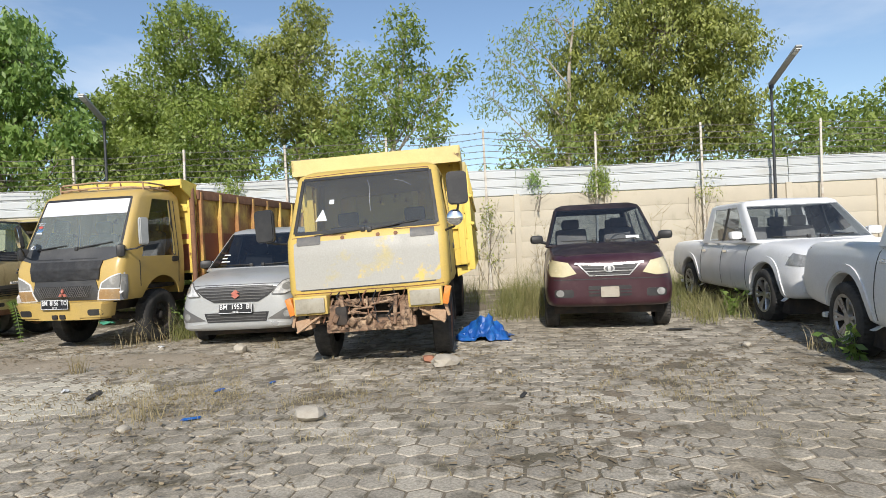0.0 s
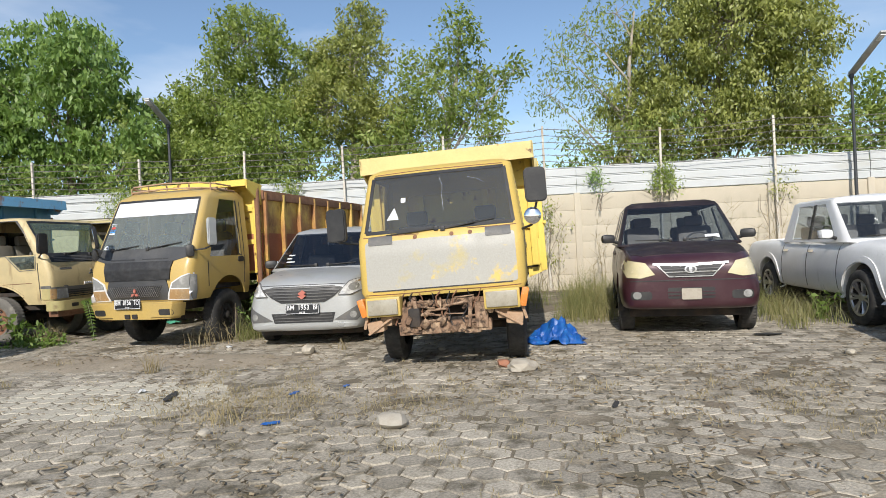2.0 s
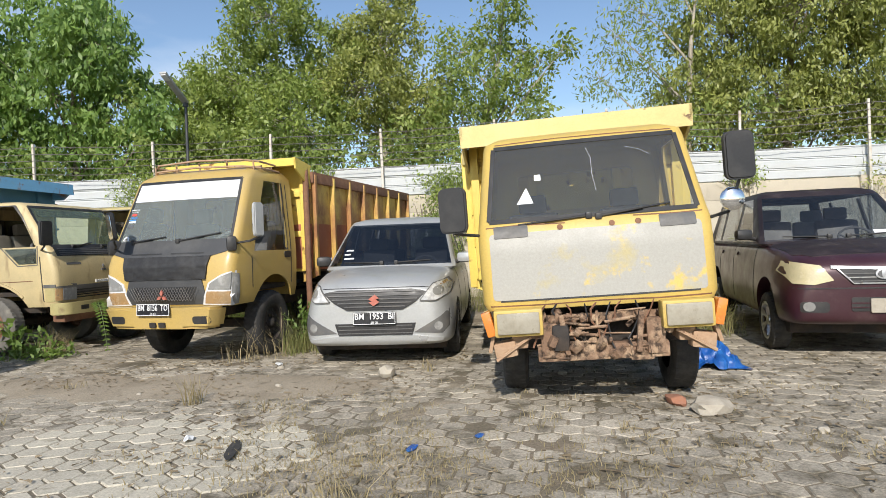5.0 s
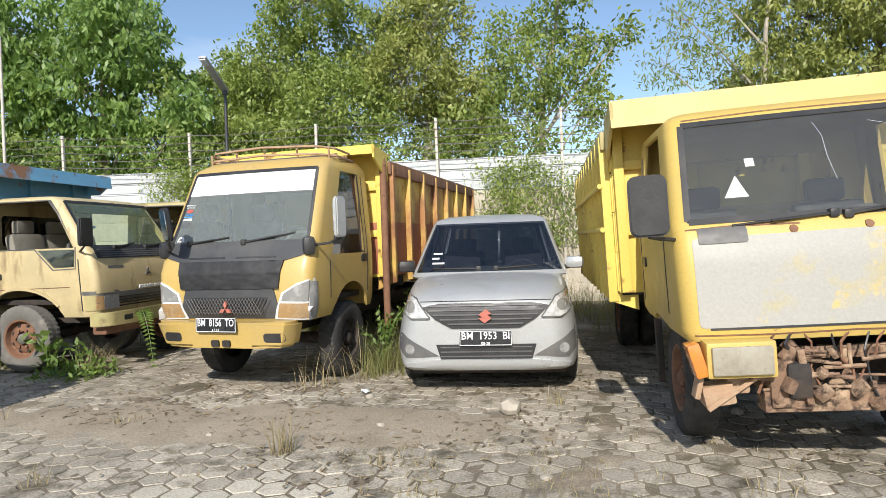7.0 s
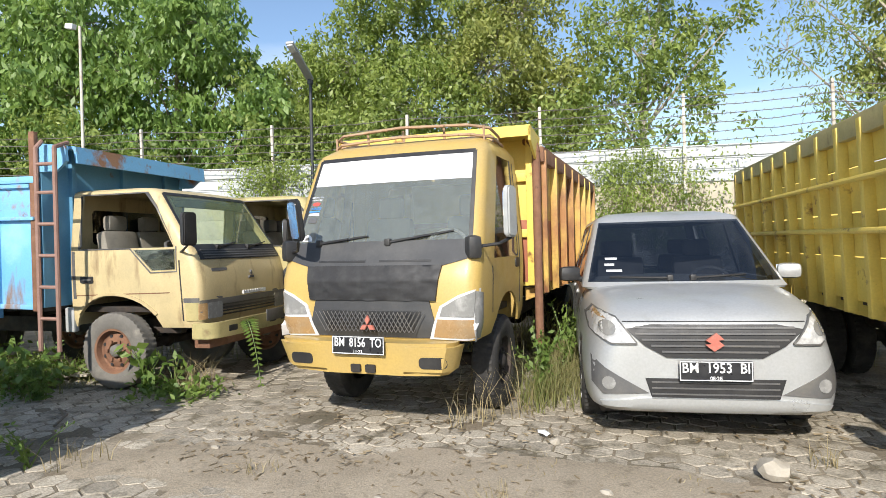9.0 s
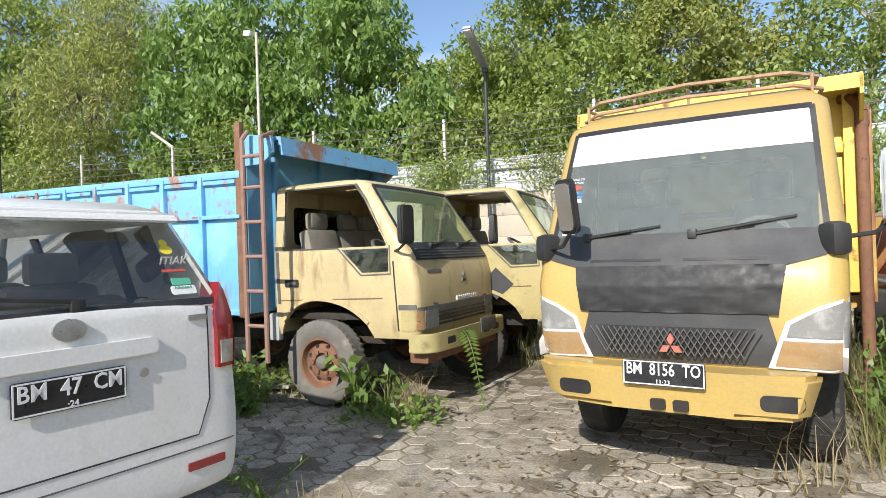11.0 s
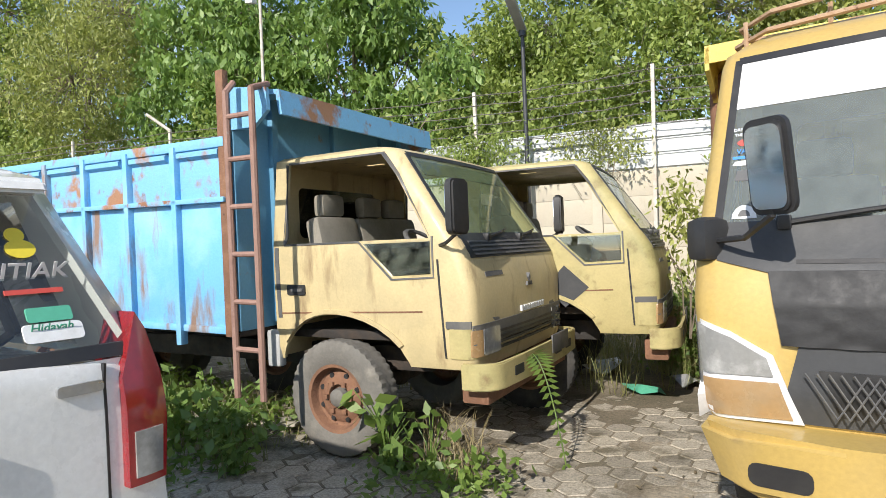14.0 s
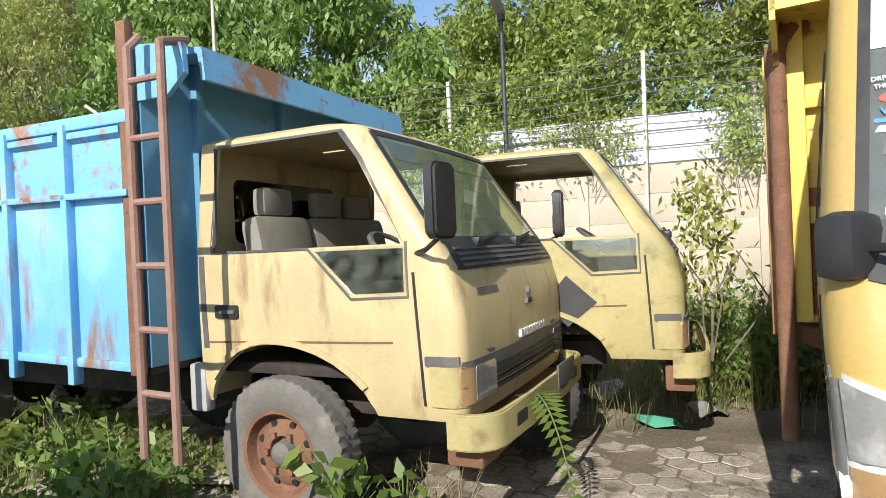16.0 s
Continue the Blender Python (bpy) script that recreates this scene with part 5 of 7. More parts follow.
def colt(label, m, cream, mossy=False):
    t = thing("box_truck" if not mossy else "truck", label, "truck", m, "parked trucks")
    yr = 1.52
    rings = [ring(.79, .08, yr, .06, .02, .50, 1.36, .55), ring(.815, .05, yr, .07, .03, .50, 1.36, .63), ring(.825, .05, yr, .07, .03, .50, 1.36, 1.05),
             ring(.825, .10, yr, .08, .03, .42, 1.36, 1.24), ring(.82, .17, yr, .07, .03, .36, 1.36, 1.35), ring(.76, .55, yr, .06, .03, .66, 1.34, 1.91),
             ring(.755, .59, yr, .07, .03, .72, 1.34, 1.94), ring(.71, .66, yr - .03, .10, .03, .85, 1.25, 1.965), ring(.4, .85, yr - .15, .1, .0, 1.0, 1.1, 1.98), ring(.02, 1.05, yr - .3, .005, 0, 1.06, 1.07, 1.985, .005)]
    cab, screen, skin = build_cab(t, rings, (4,), 4, cream, M["glass_green"], True, .98, .47, "faded cream cab with rust spots" if not mossy else "mossy cream cab")
    part("louvre_panel", patch(skin, "front", [(-.74, 1.22), (.74, 1.22), (.73, 1.345), (-.73, 1.345)], .006), M["black"], t, "black louvred panel under the windscreen")
    for i in range(4):
        part("louvre", patch(skin, "front", rect(-.68, 1.235 + i * .026, .68, 1.247 + i * .026), .011), M["grey_trim"], t)
    part("grille", patch(skin, "front", rect(-.80, .70, .80, .82, .01), .010), M["grey_trim"], t)
    for i in range(4):
        part("grille_bar", patch(skin, "front", rect(-.50, .645 + i * .034, .50, .660 + i * .034), .016), M["black"], t)
    for i in range(10 if not mossy else 0):
        part("name_bar", patch(skin, "front", rect(-.14 + i * .046, .835, -.108 + i * .046, .872), .014, .002), M["letter"], t)
    part("model_bars", patch(skin, "front", rect(-.62, 1.10, -.38, 1.13), .004), M["grey_trim"], t)
    bm = bmesh.new()
    for a in (90, 210, 330):
        k = radians(a)
        c, d = Vector((.03 * math.cos(k), 0, .03 * math.sin(k))), Vector((math.cos(k), 0, math.sin(k)))
        e = Vector((-d.z, 0, d.x))
        prism(bm, [tuple((c + d * .028).xz), tuple((c + e * .016).xz), tuple((c - d * .028).xz), tuple((c - e * .016).xz)], .035, .06)
    bmesh.ops.translate(bm, vec=(.02, 0, 1.03), verts=bm.verts[:])
    part("emblem", bm, M["grey_trim"], t)
    for s in (-1, 1):
        f = (lambda p: p) if s > 0 else flip
        side = "right" if s > 0 else "left"
        h = part("headlamp", patch(skin, "front", f(rect(.50, .63, .72, .79, .015)), .014), M["lamp_clear"], t)
        part("indicator", patch(skin, "front", f(rect(.725, .63, .805, .79, .01)), .012), M["amber_pale"], t)
        part("indicator", patch(skin, side, rect(.08, .62, .24, .80, .01), .008), M["cream_d"], t)
        part("trim_strip", patch(skin, side, rect(.06, .80, .26, .845, .008), .008), M["grey_trim"], t)
        part("door_gap", patch(skin, side, line([(.27, .62), (.30, 1.22)], .013), .004), M["black"], t)
        part("door_gap", patch(skin, side, line([(1.42, .84), (1.43, 1.33)], .035), .004), M["grey_trim"], t)
        part("door_gap", patch(skin, side, line([(.42, .90), (1.48, .87)], .010), .003), M["rust"], t)
        part("quarter_light", patch(skin, side, [(.34, 1.34), (.34, 1.12), (.62, 1.11), (.80, 1.34)][::-1], .003, .002), M["glass_quarter"], t).visible_shadow = False
        for ln in ([(.335, 1.36), (.33, 1.11), (.62, 1.10), (.80, 1.345), (1.36, 1.345)], [(.36, 1.36), (.66, 1.905)], [(1.36, 1.35), (1.34, 1.905)], [(.66, 1.912), (1.34, 1.912)]):
            part("window_seal", patch(skin, side, line(ln, .013), .005), M["grey_trim"], t)
        hd = part("door_handle", patch(skin, side, rect(1.18, 1.00, 1.34, 1.07, .012), .010), M["black"], t)
        part("handle_lever", patch(skin, side, rect(1.20, 1.025, 1.30, 1.045, .005), .018), M["grey_trim"], hd)
        part("arch_lip", patch(skin, side, line([(.98 + .49 * math.cos(radians(a)), .40 + .49 * math.sin(radians(a))) for a in range(35, 150, 10)], .03), .014), cream, t)
        bm = bmesh.new()
        box(bm, (s * .79, 1.50, .62), (.07, .12, .26), bevel=.02)
        part("mud_flap", bm, M["lamp_body"], t)
        if mossy:
            # the neighbouring truck's mirror shadow, laid on the door as a dark diamond
            part("bare_patch", patch(skin, side, [(.60, .92), (.74, .76), (.86, .92), (.74, 1.10)][::-1], .004), M["charcoal"], t, "dark diamond painted as a wing mirror's shadow")
        else:
            truck_mirror(t, (s * .80, .30, 1.30), (s * .93, .10, 1.52), (.17, .06, .32))
    for ln in ([(-.75, 1.36), (-.70, 1.90)], [(.75, 1.36), (.70, 1.90)], [(-.70, 1.90), (.70, 1.90)], [(-.75, 1.36), (.75, 1.36)]):
        part("rubber_seal", patch(skin, "front", line(ln, .03), .006), M["black"], t)
    part("sun_strip", patch(tree_of(screen), "front", [(-.65, 1.76), (.65, 1.76), (.64, 1.86), (-.64, 1.86)], .003, .001), M["glass_green"], t)
    wipers(skin, t, [((-.40, 1.345), (-.02, 1.40)), ((.14, 1.345), (.58, 1.40))])
    part("rear_window", patch(skin, "rear", rect(-.51, 1.39, .51, 1.79, .05), .004), M["glass_tint"], t)
    bm = bmesh.new()
    arc = [(.84, .16), (.84, .06), (.815, 0), (.77, -.045), (.70, -.065), (.35, -.075)]
    inn = [(.35, -.055), (.70, -.045), (.75, -.03), (.79, .01), (.815, .06), (.815, .16)]
    prism(bm, arc + [(-x, y) for x, y in arc[::-1]] + [(-x, y) for x, y in inn[::-1]] + inn, .44, .60, "z")
    bmesh.ops.bevel(bm, geom=[e for e in bm.edges if abs(e.verts[0].co.z - e.verts[1].co.z) < .01], offset=.008, segments=2, affect="EDGES")
    b = part("bumper", bm, M["cream_d"], t, "mossy cream steel bumper")
    bs = tree_of(b)
    for x in (-.5, -.25, .25, .5):
        part("bumper_slot", patch(bs, "front", rect(x - .07, .49, x + .07, .55, .01), .003), M["black"], b)
    bm = bmesh.new()
    box(bm, (0, .12, .42), (1.5, .18, .16), bevel=.02)
    part("lower_valance", bm, M["rust"], t, "rusted lower valance")
    pl = box(bmesh.new(), (.3, -.075, .57), (.36, .012, .13), bevel=.003)
    part("number_plate", pl, M["grey_trim"], t, "faded illegible number plate")
    seats(t, (.95,), (-.40, .10, .46), .93, M["seat_beige"] if not mossy else M["seat"])
    steering_wheel(t, (-.38, .58, 1.28), 45)
    bm = bmesh.new()
    prism(bm, [(.35, 1.33), (.35, 1.13), (.615, 1.12), (.775, 1.33)], -1.2, 1.2, "x")
    cut(cab, [bm, prism(bmesh.new(), rect(-.5, 1.40, .5, 1.78, .05), 1.40, 1.60)])
    for o in t.children_recursive:
        if o.type == "MESH":
            for v in o.data.vertices:
                v.co.y -= .16 * min(1, max(0, (1.0 - v.co.y) / .42))
    for o in t.children:
        o.location.z += .10
    chassis(t, 5.8 if not mossy else 4.6, (.98, 4.4 if not mossy else 3.6), .40, M["rust"], M["rubber_dusty"] if not mossy else M["rubber"], "grey", half=.71)
    return t


def truck_c():
    t = colt("old cream truck with open windows and rusting blue box body", pose(-8.25, 9.52, 0, 0, 0, 93.5), M["cream_c"])
    cab_parts = set(t.children)
    hw, y0, y1, z0, z1 = 1.08, 1.58, 6.4, .82, 2.12
    for s in (-1, 1):
        n = 9
        for i in range(n):
            ya, yb = y0 + (y1 - y0) * i / n, y0 + (y1 - y0) * (i + 1) / n
            bm = bmesh.new()
            box(bm, (s * hw, (ya + yb) / 2, (z0 + 1.72) / 2), (.03, yb - ya - .01, 1.72 - z0), bevel=.006)
            part("side_panel", bm, M["blue"], t)
            bm = bmesh.new()
            box(bm, (s * hw, (ya + yb) / 2, 1.90), (.03, yb - ya - .01, .34), bevel=.006)
            prism(bm, [(s * (hw + .015), 2.02), (s * (hw + .05), 2.04), (s * (hw + .05), 2.07), (s * (hw + .015), 2.09)], ya + .06, yb - .06)
            part("upper_panel", bm, M["blue_rust"], t, "blue panel with rust scabs")
            bm = bmesh.new()
            box(bm, (s * (hw + .035), yb - .03, (z0 + z1) / 2 - .05), (.06, .05, z1 - z0 + .1), bevel=.006)
            part("rib", bm, M["blue"], t)
        bm = bmesh.new()
        box(bm, (s * (hw + .03), (y0 + y1) / 2, 1.73), (.07, y1 - y0, .035), bevel=.006)
        part("rail", bm, M["blue_rust"], t)
        bm = bmesh.new()
        box(bm, (s * (hw + .01), (y0 + y1) / 2, z1), (.08, y1 - y0, .07), bevel=.01)
        part("top_rail", bm, M["rust"] if s > 0 else M["blue_rust"], t)
        bm = bmesh.new()
        box(bm, (s * (hw + .01), (y0 + y1) / 2, z0 + .02), (.06, y1 - y0, .05), bevel=.01)
        part("bottom_rail", bm, M["blue"], t)
    bm = bmesh.new()
    box(bm, (0, (y0 + y1) / 2, z0), (hw * 2 - .06, y1 - y0, .06))
    box(bm, (0, y1, (z0 + z1) / 2), (hw * 2, .04, z1 - z0))
    part("box_floor", bm, M["chassis"], t)
    # headboard and its ribs wear the blue with shade mixed in
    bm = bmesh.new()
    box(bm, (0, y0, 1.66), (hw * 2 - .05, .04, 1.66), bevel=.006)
    part("headboard", bm, M["blue_shaded"], t)
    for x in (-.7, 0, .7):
        part("headboard_rib", box(bmesh.new(), (x, y0 - .04, 1.66), (.06, .05, 1.6), bevel=.006), M["blue_shaded"], t)
    bm = bmesh.new()
    prism(bm, [(y0, 2.50), (y0 - .34, 2.46), (y0 - .36, 2.29), (y0 - .33, 2.29), (y0 - .31, 2.43), (y0, 2.47)], -hw + .14, hw, "x")
    for s in (-1, 1):
        prism(bm, [(y0, 2.49), (y0 - .34, 2.45), (y0 - .35, 2.30), (y0 - .22, 2.20), (y0, 2.20)], s * (hw - .08) - .015 - (.05 if s < 0 else 0), s * (hw - .08) + .015 - (.05 if s < 0 else 0), "x")
    part("canopy", bm, M["blue_rust"], t, "blue steel canopy with rust")
    bm = bmesh.new()
    box(bm, (-hw - .02, y0 + .02, 1.70), (.05, .07, 1.80), bevel=.006)
    part("corner_post", bm, M["rust"], t)
    ladder = part("ladder", tube(tube(bmesh.new(), [(-hw - .10, y0 - .10, .42), (-hw - .10, y0 - .10, 2.42), (-hw - .03, y0 - .10, 2.50)], .022, 8), [(-hw - .10, y0 - .33, .42), (-hw - .10, y0 - .33, 2.42), (-hw + .12, y0 - .26, 2.50)], .022, 8), M["rust_pink"], t, "rust-brown tube ladder")
    for z in (.74, 1.05, 1.36, 1.67, 1.98, 2.26):
        part("rung", rod(bmesh.new(), (-hw - .10, y0 - .10, z), (-hw - .10, y0 - .33, z), .018, n=8), M["rust_pink"], ladder)
    # the box stands a little nose-down
    for o in set(t.children) - cab_parts:
        for q in [o, *o.children]:
            for v in q.data.vertices:
                v.co.z += .04 + .02 * (v.co.y - y0)
    return t


truck_c()
truck_d = colt("abandoned mossy cream truck cab with empty windows and creepers", pose(-7.66, 11.22, 0, 0, 0, 99), M["cream_d"], True)


# ---- cars ----
def body_loft(stations):
    bm = bmesh.new()
    rings = []
    for y, zb, zm, zt, w, wt in stations:
        half = [(0, zt), (wt * .5, zt - .006), (wt * .85, zt - .025), (wt, zt - .065), (w, zm), (w, zm * .6 + zb * .4), (w * .97, zb + .03), (w * .9, zb), (0, zb)]
        pts = half + [(-x, z) for x, z in half[-2:0:-1]]
        rings.append([bm.verts.new((x, y, z)) for x, z in pts])
    for p, q in zip(rings, rings[1:]):
        for i in range(len(p)):
            bm.faces.new((p[i], p[(i + 1) % len(p)], q[(i + 1) % len(p)], q[i]))
    bm.faces.new(rings[0][::-1])
    bm.faces.new(rings[-1])
    bmesh.ops.recalc_face_normals(bm, faces=bm.faces[:])
    return bm


def smooth_mesh(ob, levels=2):
    md = ob.modifiers.new("smooth", "SUBSURF")
    md.levels = md.render_levels = levels
    keep, ob.parent = ob.parent, None
    bpy.context.view_layer.update()
    me = bpy.data.meshes.new_from_object(ob.evaluated_get(bpy.context.evaluated_depsgraph_get()))
    ob.modifiers.remove(md)
    ob.data = me
    ob.parent = keep
    me.polygons.foreach_set("use_smooth", [True] * len(me.polygons))


def car_base(t, stations, green, paint, roof_paint, glass, axles, r, half, arch, kind, rim="alloy", rear_glass=True, tyre_w=.19):
    """Lower body, glasshouse, wheels. green: rings of the glasshouse, with the glass in the row between the second and the third."""
    body = part("body", body_loft(stations), paint, t)
    smooth_mesh(body, 2)
    cutters = []
    for y in axles:
        bm = bmesh.new()
        rod(bm, (-1.3, y, r), (1.3, y, r), arch, n=32)
        cutters.append(bm)
    cut(body, cutters)

    def zone(k, i, s):
        if k == 1 and (i < 5 or i == 8 or (rear_glass and i == 11)):
            return "glass" if i < 5 else "rear_glass" if i == 11 else "side_glass" if s > 0 else "far_glass"
        return "roof"
    skins = shell(green, zone, t)
    roof = part("roof", solid(skins["roof"], .02), roof_paint, t)
    g = part("windscreen", skins["glass"], glass, t)
    sg = part("side_window", skins["side_glass"], glass, t)
    sf = part("side_window", skins["far_glass"], glass, t)
    g.visible_shadow = sg.visible_shadow = sf.visible_shadow = False
    if rear_glass:
        rg = part("rear_window", skins["rear_glass"], glass, t)
        rg.visible_shadow = False
    for y in axles:
        part("wheel_well", box(bmesh.new(), (0, y, r + .1), (half * 2 - .24, arch * 2 + .1, arch + .2), bevel=.02), M["chassis"], t)
    for y in axles:
        for s in (-1, 1):
            wheel(t, (s * (half - tyre_w / 2), y, r), r, tyre_w, M[rim], M["rubber"], r * .64, s, kind)
    return body, tree_of(body), tree_of(roof, g, sg, sf), tree_of(g), tree_of(sg, sf, roof)


def car_mirror(t, s, at, mat):
    bm = bmesh.new()
    box(bm, at, (.19, .11, .13), Matrix.Rotation(radians(-16 * s), 3, "Z"), .05)
    h = part("wing_mirror", bm, mat, t)
    bm = bmesh.new()
    box(bm, (at[0], at[1] + .062, at[2]), (.16, .008, .10), Matrix.Rotation(radians(-10 * s), 3, "Z"), .003)
    part("mirror_glass", bm, M["mirror"], h)
    bm = bmesh.new()
    rod(bm, (at[0] - s * .06, at[1], at[2] - .04), (at[0] - s * .16, at[1] + .03, at[2] - .07), .025)
    part("stalk", bm, M["black"], h)


def car_e():
    t = thing("car", "dusty silver family car with dark tinted windows", "car", pose(-3.56, 8.25, 0, 0, 0, 8), "parked cars")
    st = [(.0, .30, .50, .74, .56, .50), (.02, .24, .48, .84, .70, .62), (.10, .22, .50, .915, .79, .69), (.30, .21, .55, .98, .835, .74), (.65, .20, .60, 1.03, .845, .77), (1.0, .20, .62, 1.06, .848, .80),
          (1.6, .20, .62, 1.06, .848, .82), (3.2, .20, .62, 1.06, .848, .82), (4.0, .22, .64, 1.06, .84, .80), (4.22, .26, .66, 1.02, .76, .70), (4.27, .34, .64, .92, .6, .5)]
    gr = [ring(.81, .92, 4.2, .08, .06, 1.35, 3.9, 1.02), ring(.80, .97, 4.18, .08, .08, 1.40, 3.85, 1.06), ring(.66, 1.66, 4.0, .08, .08, 1.95, 3.8, 1.58), ring(.63, 1.74, 3.98, .08, .06, 2.0, 3.78, 1.625), ring(.52, 1.95, 3.85, .12, .04, 2.2, 3.6, 1.67), ring(.25, 2.2, 3.6, .08, 0, 2.4, 3.5, 1.69), ring(.02, 2.5, 3.3, .005, 0, 2.6, 3.2, 1.695, .005)]
    body, skin, top, scr, sd = car_base(t, st, gr, M["silver"], M["silver"], M["glass_tint"], (.82, 3.56), .305, .84, .36, 5)
    g = part("grille", patch(skin, "front", [(-.30, .61), (.30, .61), (.44, .69), (.56, .80), (.40, .83), (-.40, .83), (-.56, .80), (-.44, .69)], .012), M["black"], t)
    for i in range(5):
        k = .645 + i * .04
        x = (.33, .40, .46, .50, .50)[i]
        part("grille_bar", patch(skin, "front", rect(-x, k, x, k + .012), .022), M["grey_trim"], g)
    bm = bmesh.new()
    prism(bm, [(-.055, .012), (.01, .062), (.058, .018), (.02, .012), (.058, -.02), (-.005, -.062), (-.058, -.018), (-.02, -.012)], -.02, .0)
    bmesh.ops.translate(bm, vec=(0, -.02, .72), verts=bm.verts[:])
    part("emblem", bm, M["red_emblem"], t, "faded red emblem")
    part("lower_grille", patch(skin, "front", [(-.40, .34), (.40, .34), (.44, .47), (-.44, .47)], .008), M["black"], t)
    for k in (.36, .40, .44):
        part("grille_bar", patch(skin, "front", rect(-.40, k, .40, k + .01), .014), M["grey_trim"], t)
    part("front_lip", patch(skin, "front", [(-.70, .235), (.70, .235), (.74, .30), (.45, .335), (-.45, .335), (-.74, .30)], .025), M["silver"], t)
    for s in (-1, 1):
        f = (lambda p: p) if s > 0 else flip
        h = part("headlamp", patch(skin, "front", f([(.49, .705), (.66, .70), (.79, .76), (.80, .84), (.755, .915), (.62, .875)]), .022, .03), M["lamp_bright"], t, "clear headlamp")
        part("lamp_rim", patch(skin, "front", f(line([(.49, .705), (.66, .70), (.79, .76), (.80, .84), (.755, .915), (.62, .875), (.49, .705)], .010)), .024, .03), M["grey_trim"], h)
        part("indicator", patch(skin, "front", f([(.68, .855), (.765, .865), (.745, .905)]), .027), M["amber_pale"], h)
        part("reflector", patch(skin, "front", f(oval(.68, .80, .055, .05)), .026), M["lamp_clear"], h)
        fg = part("fog_recess", patch(skin, "front", f([(.42, .37), (.72, .35), (.79, .42), (.79, .60), (.70, .53), (.58, .46)]), .010), M["grey_trim"], t)
        part("fog_lamp", patch(skin, "front", f(oval(.68, .43, .045, .045)), .014), M["lamp_clear"], fg)
        car_mirror(t, s, (s * .91, 1.30, 1.12), M["silver"] if s > 0 else M["black"])
        side = "right" if s > 0 else "left"
        for y in (2.35, 3.35):
            part("pillar", patch(sd, side, line([(y, 1.06), (y + .02, 1.55)], .09), .004), M["black"], t)
        for y in (1.30, 2.38, 3.3):
            part("door_gap", patch(skin, side, line([(y, .32), (y, .98)], .010), .003), M["black"], t)
        for y in (2.15, 3.15):
            part("door_handle", patch(skin, side, rect(y, .88, y + .17, .915, .01), .016), M["silver"], t)
    part("hood_gap", patch(skin, "front", line([(-.58, .845), (-.40, .848), (.40, .848), (.58, .845)], .007), .003), M["black"], t)
    plate(t, pose(0, -.045, .53, -3, 0, 0), "BM  1953  BI", "08·28", .46)
    for k, (x, z, w) in enumerate(((-.60, 1.24, .10), (-.61, 1.19, .08), (-.60, 1.14, .13))):
        part("chalk_mark", patch(scr, "front", rect(x, z, x + w, z + .018), .004, .001), M["letter"], t)
    wipers(scr, t, [((-.10, 1.09), (-.58, 1.10)), ((.08, 1.09), (.50, 1.11))])
    seats(t, (2.0, 2.9), (-.38, .38), .62, M["dark_in"])
    steering_wheel(t, (.36, 1.62, .98), 30)
    bm = bmesh.new()
    rod(bm, (0, 3.3, 1.67), (0, 3.42, 1.80), .005, n=5)
    part("aerial", bm, M["black"], t)
    return t


car_e()


def small_mpv(name, label, m, paint, hood_paint, glass, belt=0.0):
    t = thing(name, label, "car", m, "parked cars")
    st = [(.0, .34, .50, .72, .52, .47), (.02, .26, .48, .81, .67, .60), (.10, .23, .50, .88, .76, .67), (.30, .22, .55, .95, .805, .72), (.65, .21, .60, 1.01, .815, .75), (.95, .21, .62, 1.04, .817, .77),
          (1.6, .21, .62, 1.04 + belt, .817, .79), (3.2, .21, .62, 1.04 + belt, .817, .79), (3.85, .24, .64, 1.04 + belt, .81, .78), (4.06, .27, .64, 1.045 + belt, .80, .77), (4.11, .28, .64, 1.05 + belt, .79, .76), (4.135, .32, .64, 1.045 + belt, .775, .745)]
    gr = [ring(.785, .90, 4.10, .08, .05, 1.30, 3.75, 1.0 + belt), ring(.775, .95, 4.105, .08, .06, 1.35, 3.7, 1.025 + belt), ring(.64, 1.58, 3.88, .08, .06, 1.85, 3.65, 1.58), ring(.61, 1.66, 3.86, .08, .05, 1.9, 3.6, 1.63), ring(.52, 1.8, 3.75, .12, .03, 2.05, 3.5, 1.67), ring(.25, 2.1, 3.5, .08, 0, 2.2, 3.4, 1.68), ring(.02, 2.4, 3.2, .005, 0, 2.5, 3.1, 1.685, .005)]
    body, skin, top, scr, sd = car_base(t, st, gr, paint, hood_paint, glass, (.75, 3.40), .30, .81, .36, 5)
    for s in (-1, 1):
        side = "right" if s > 0 else "left"
        car_mirror(t, s, (s * .90, 1.22, 1.12), paint)
        for y in (2.25, 3.2):
            part("pillar", patch(sd, side, line([(y, 1.04), (y + .02, 1.55)], .09), .004), M["black"], t)
        for y in (1.22, 2.28, 3.15):
            part("door_gap", patch(skin, side, line([(y, .32), (y, .96)], .010), .003), M["black"], t)
        for y in (2.05, 3.0):
            part("door_handle", patch(skin, side, rect(y, .86, y + .17, .90, .01), .016), paint, t)
    seats(t, (1.9, 2.8), (-.37, .37), .66, M["seat"])
    steering_wheel(t, (.35, 1.52, 1.0), 30)
    return t, skin, scr, top


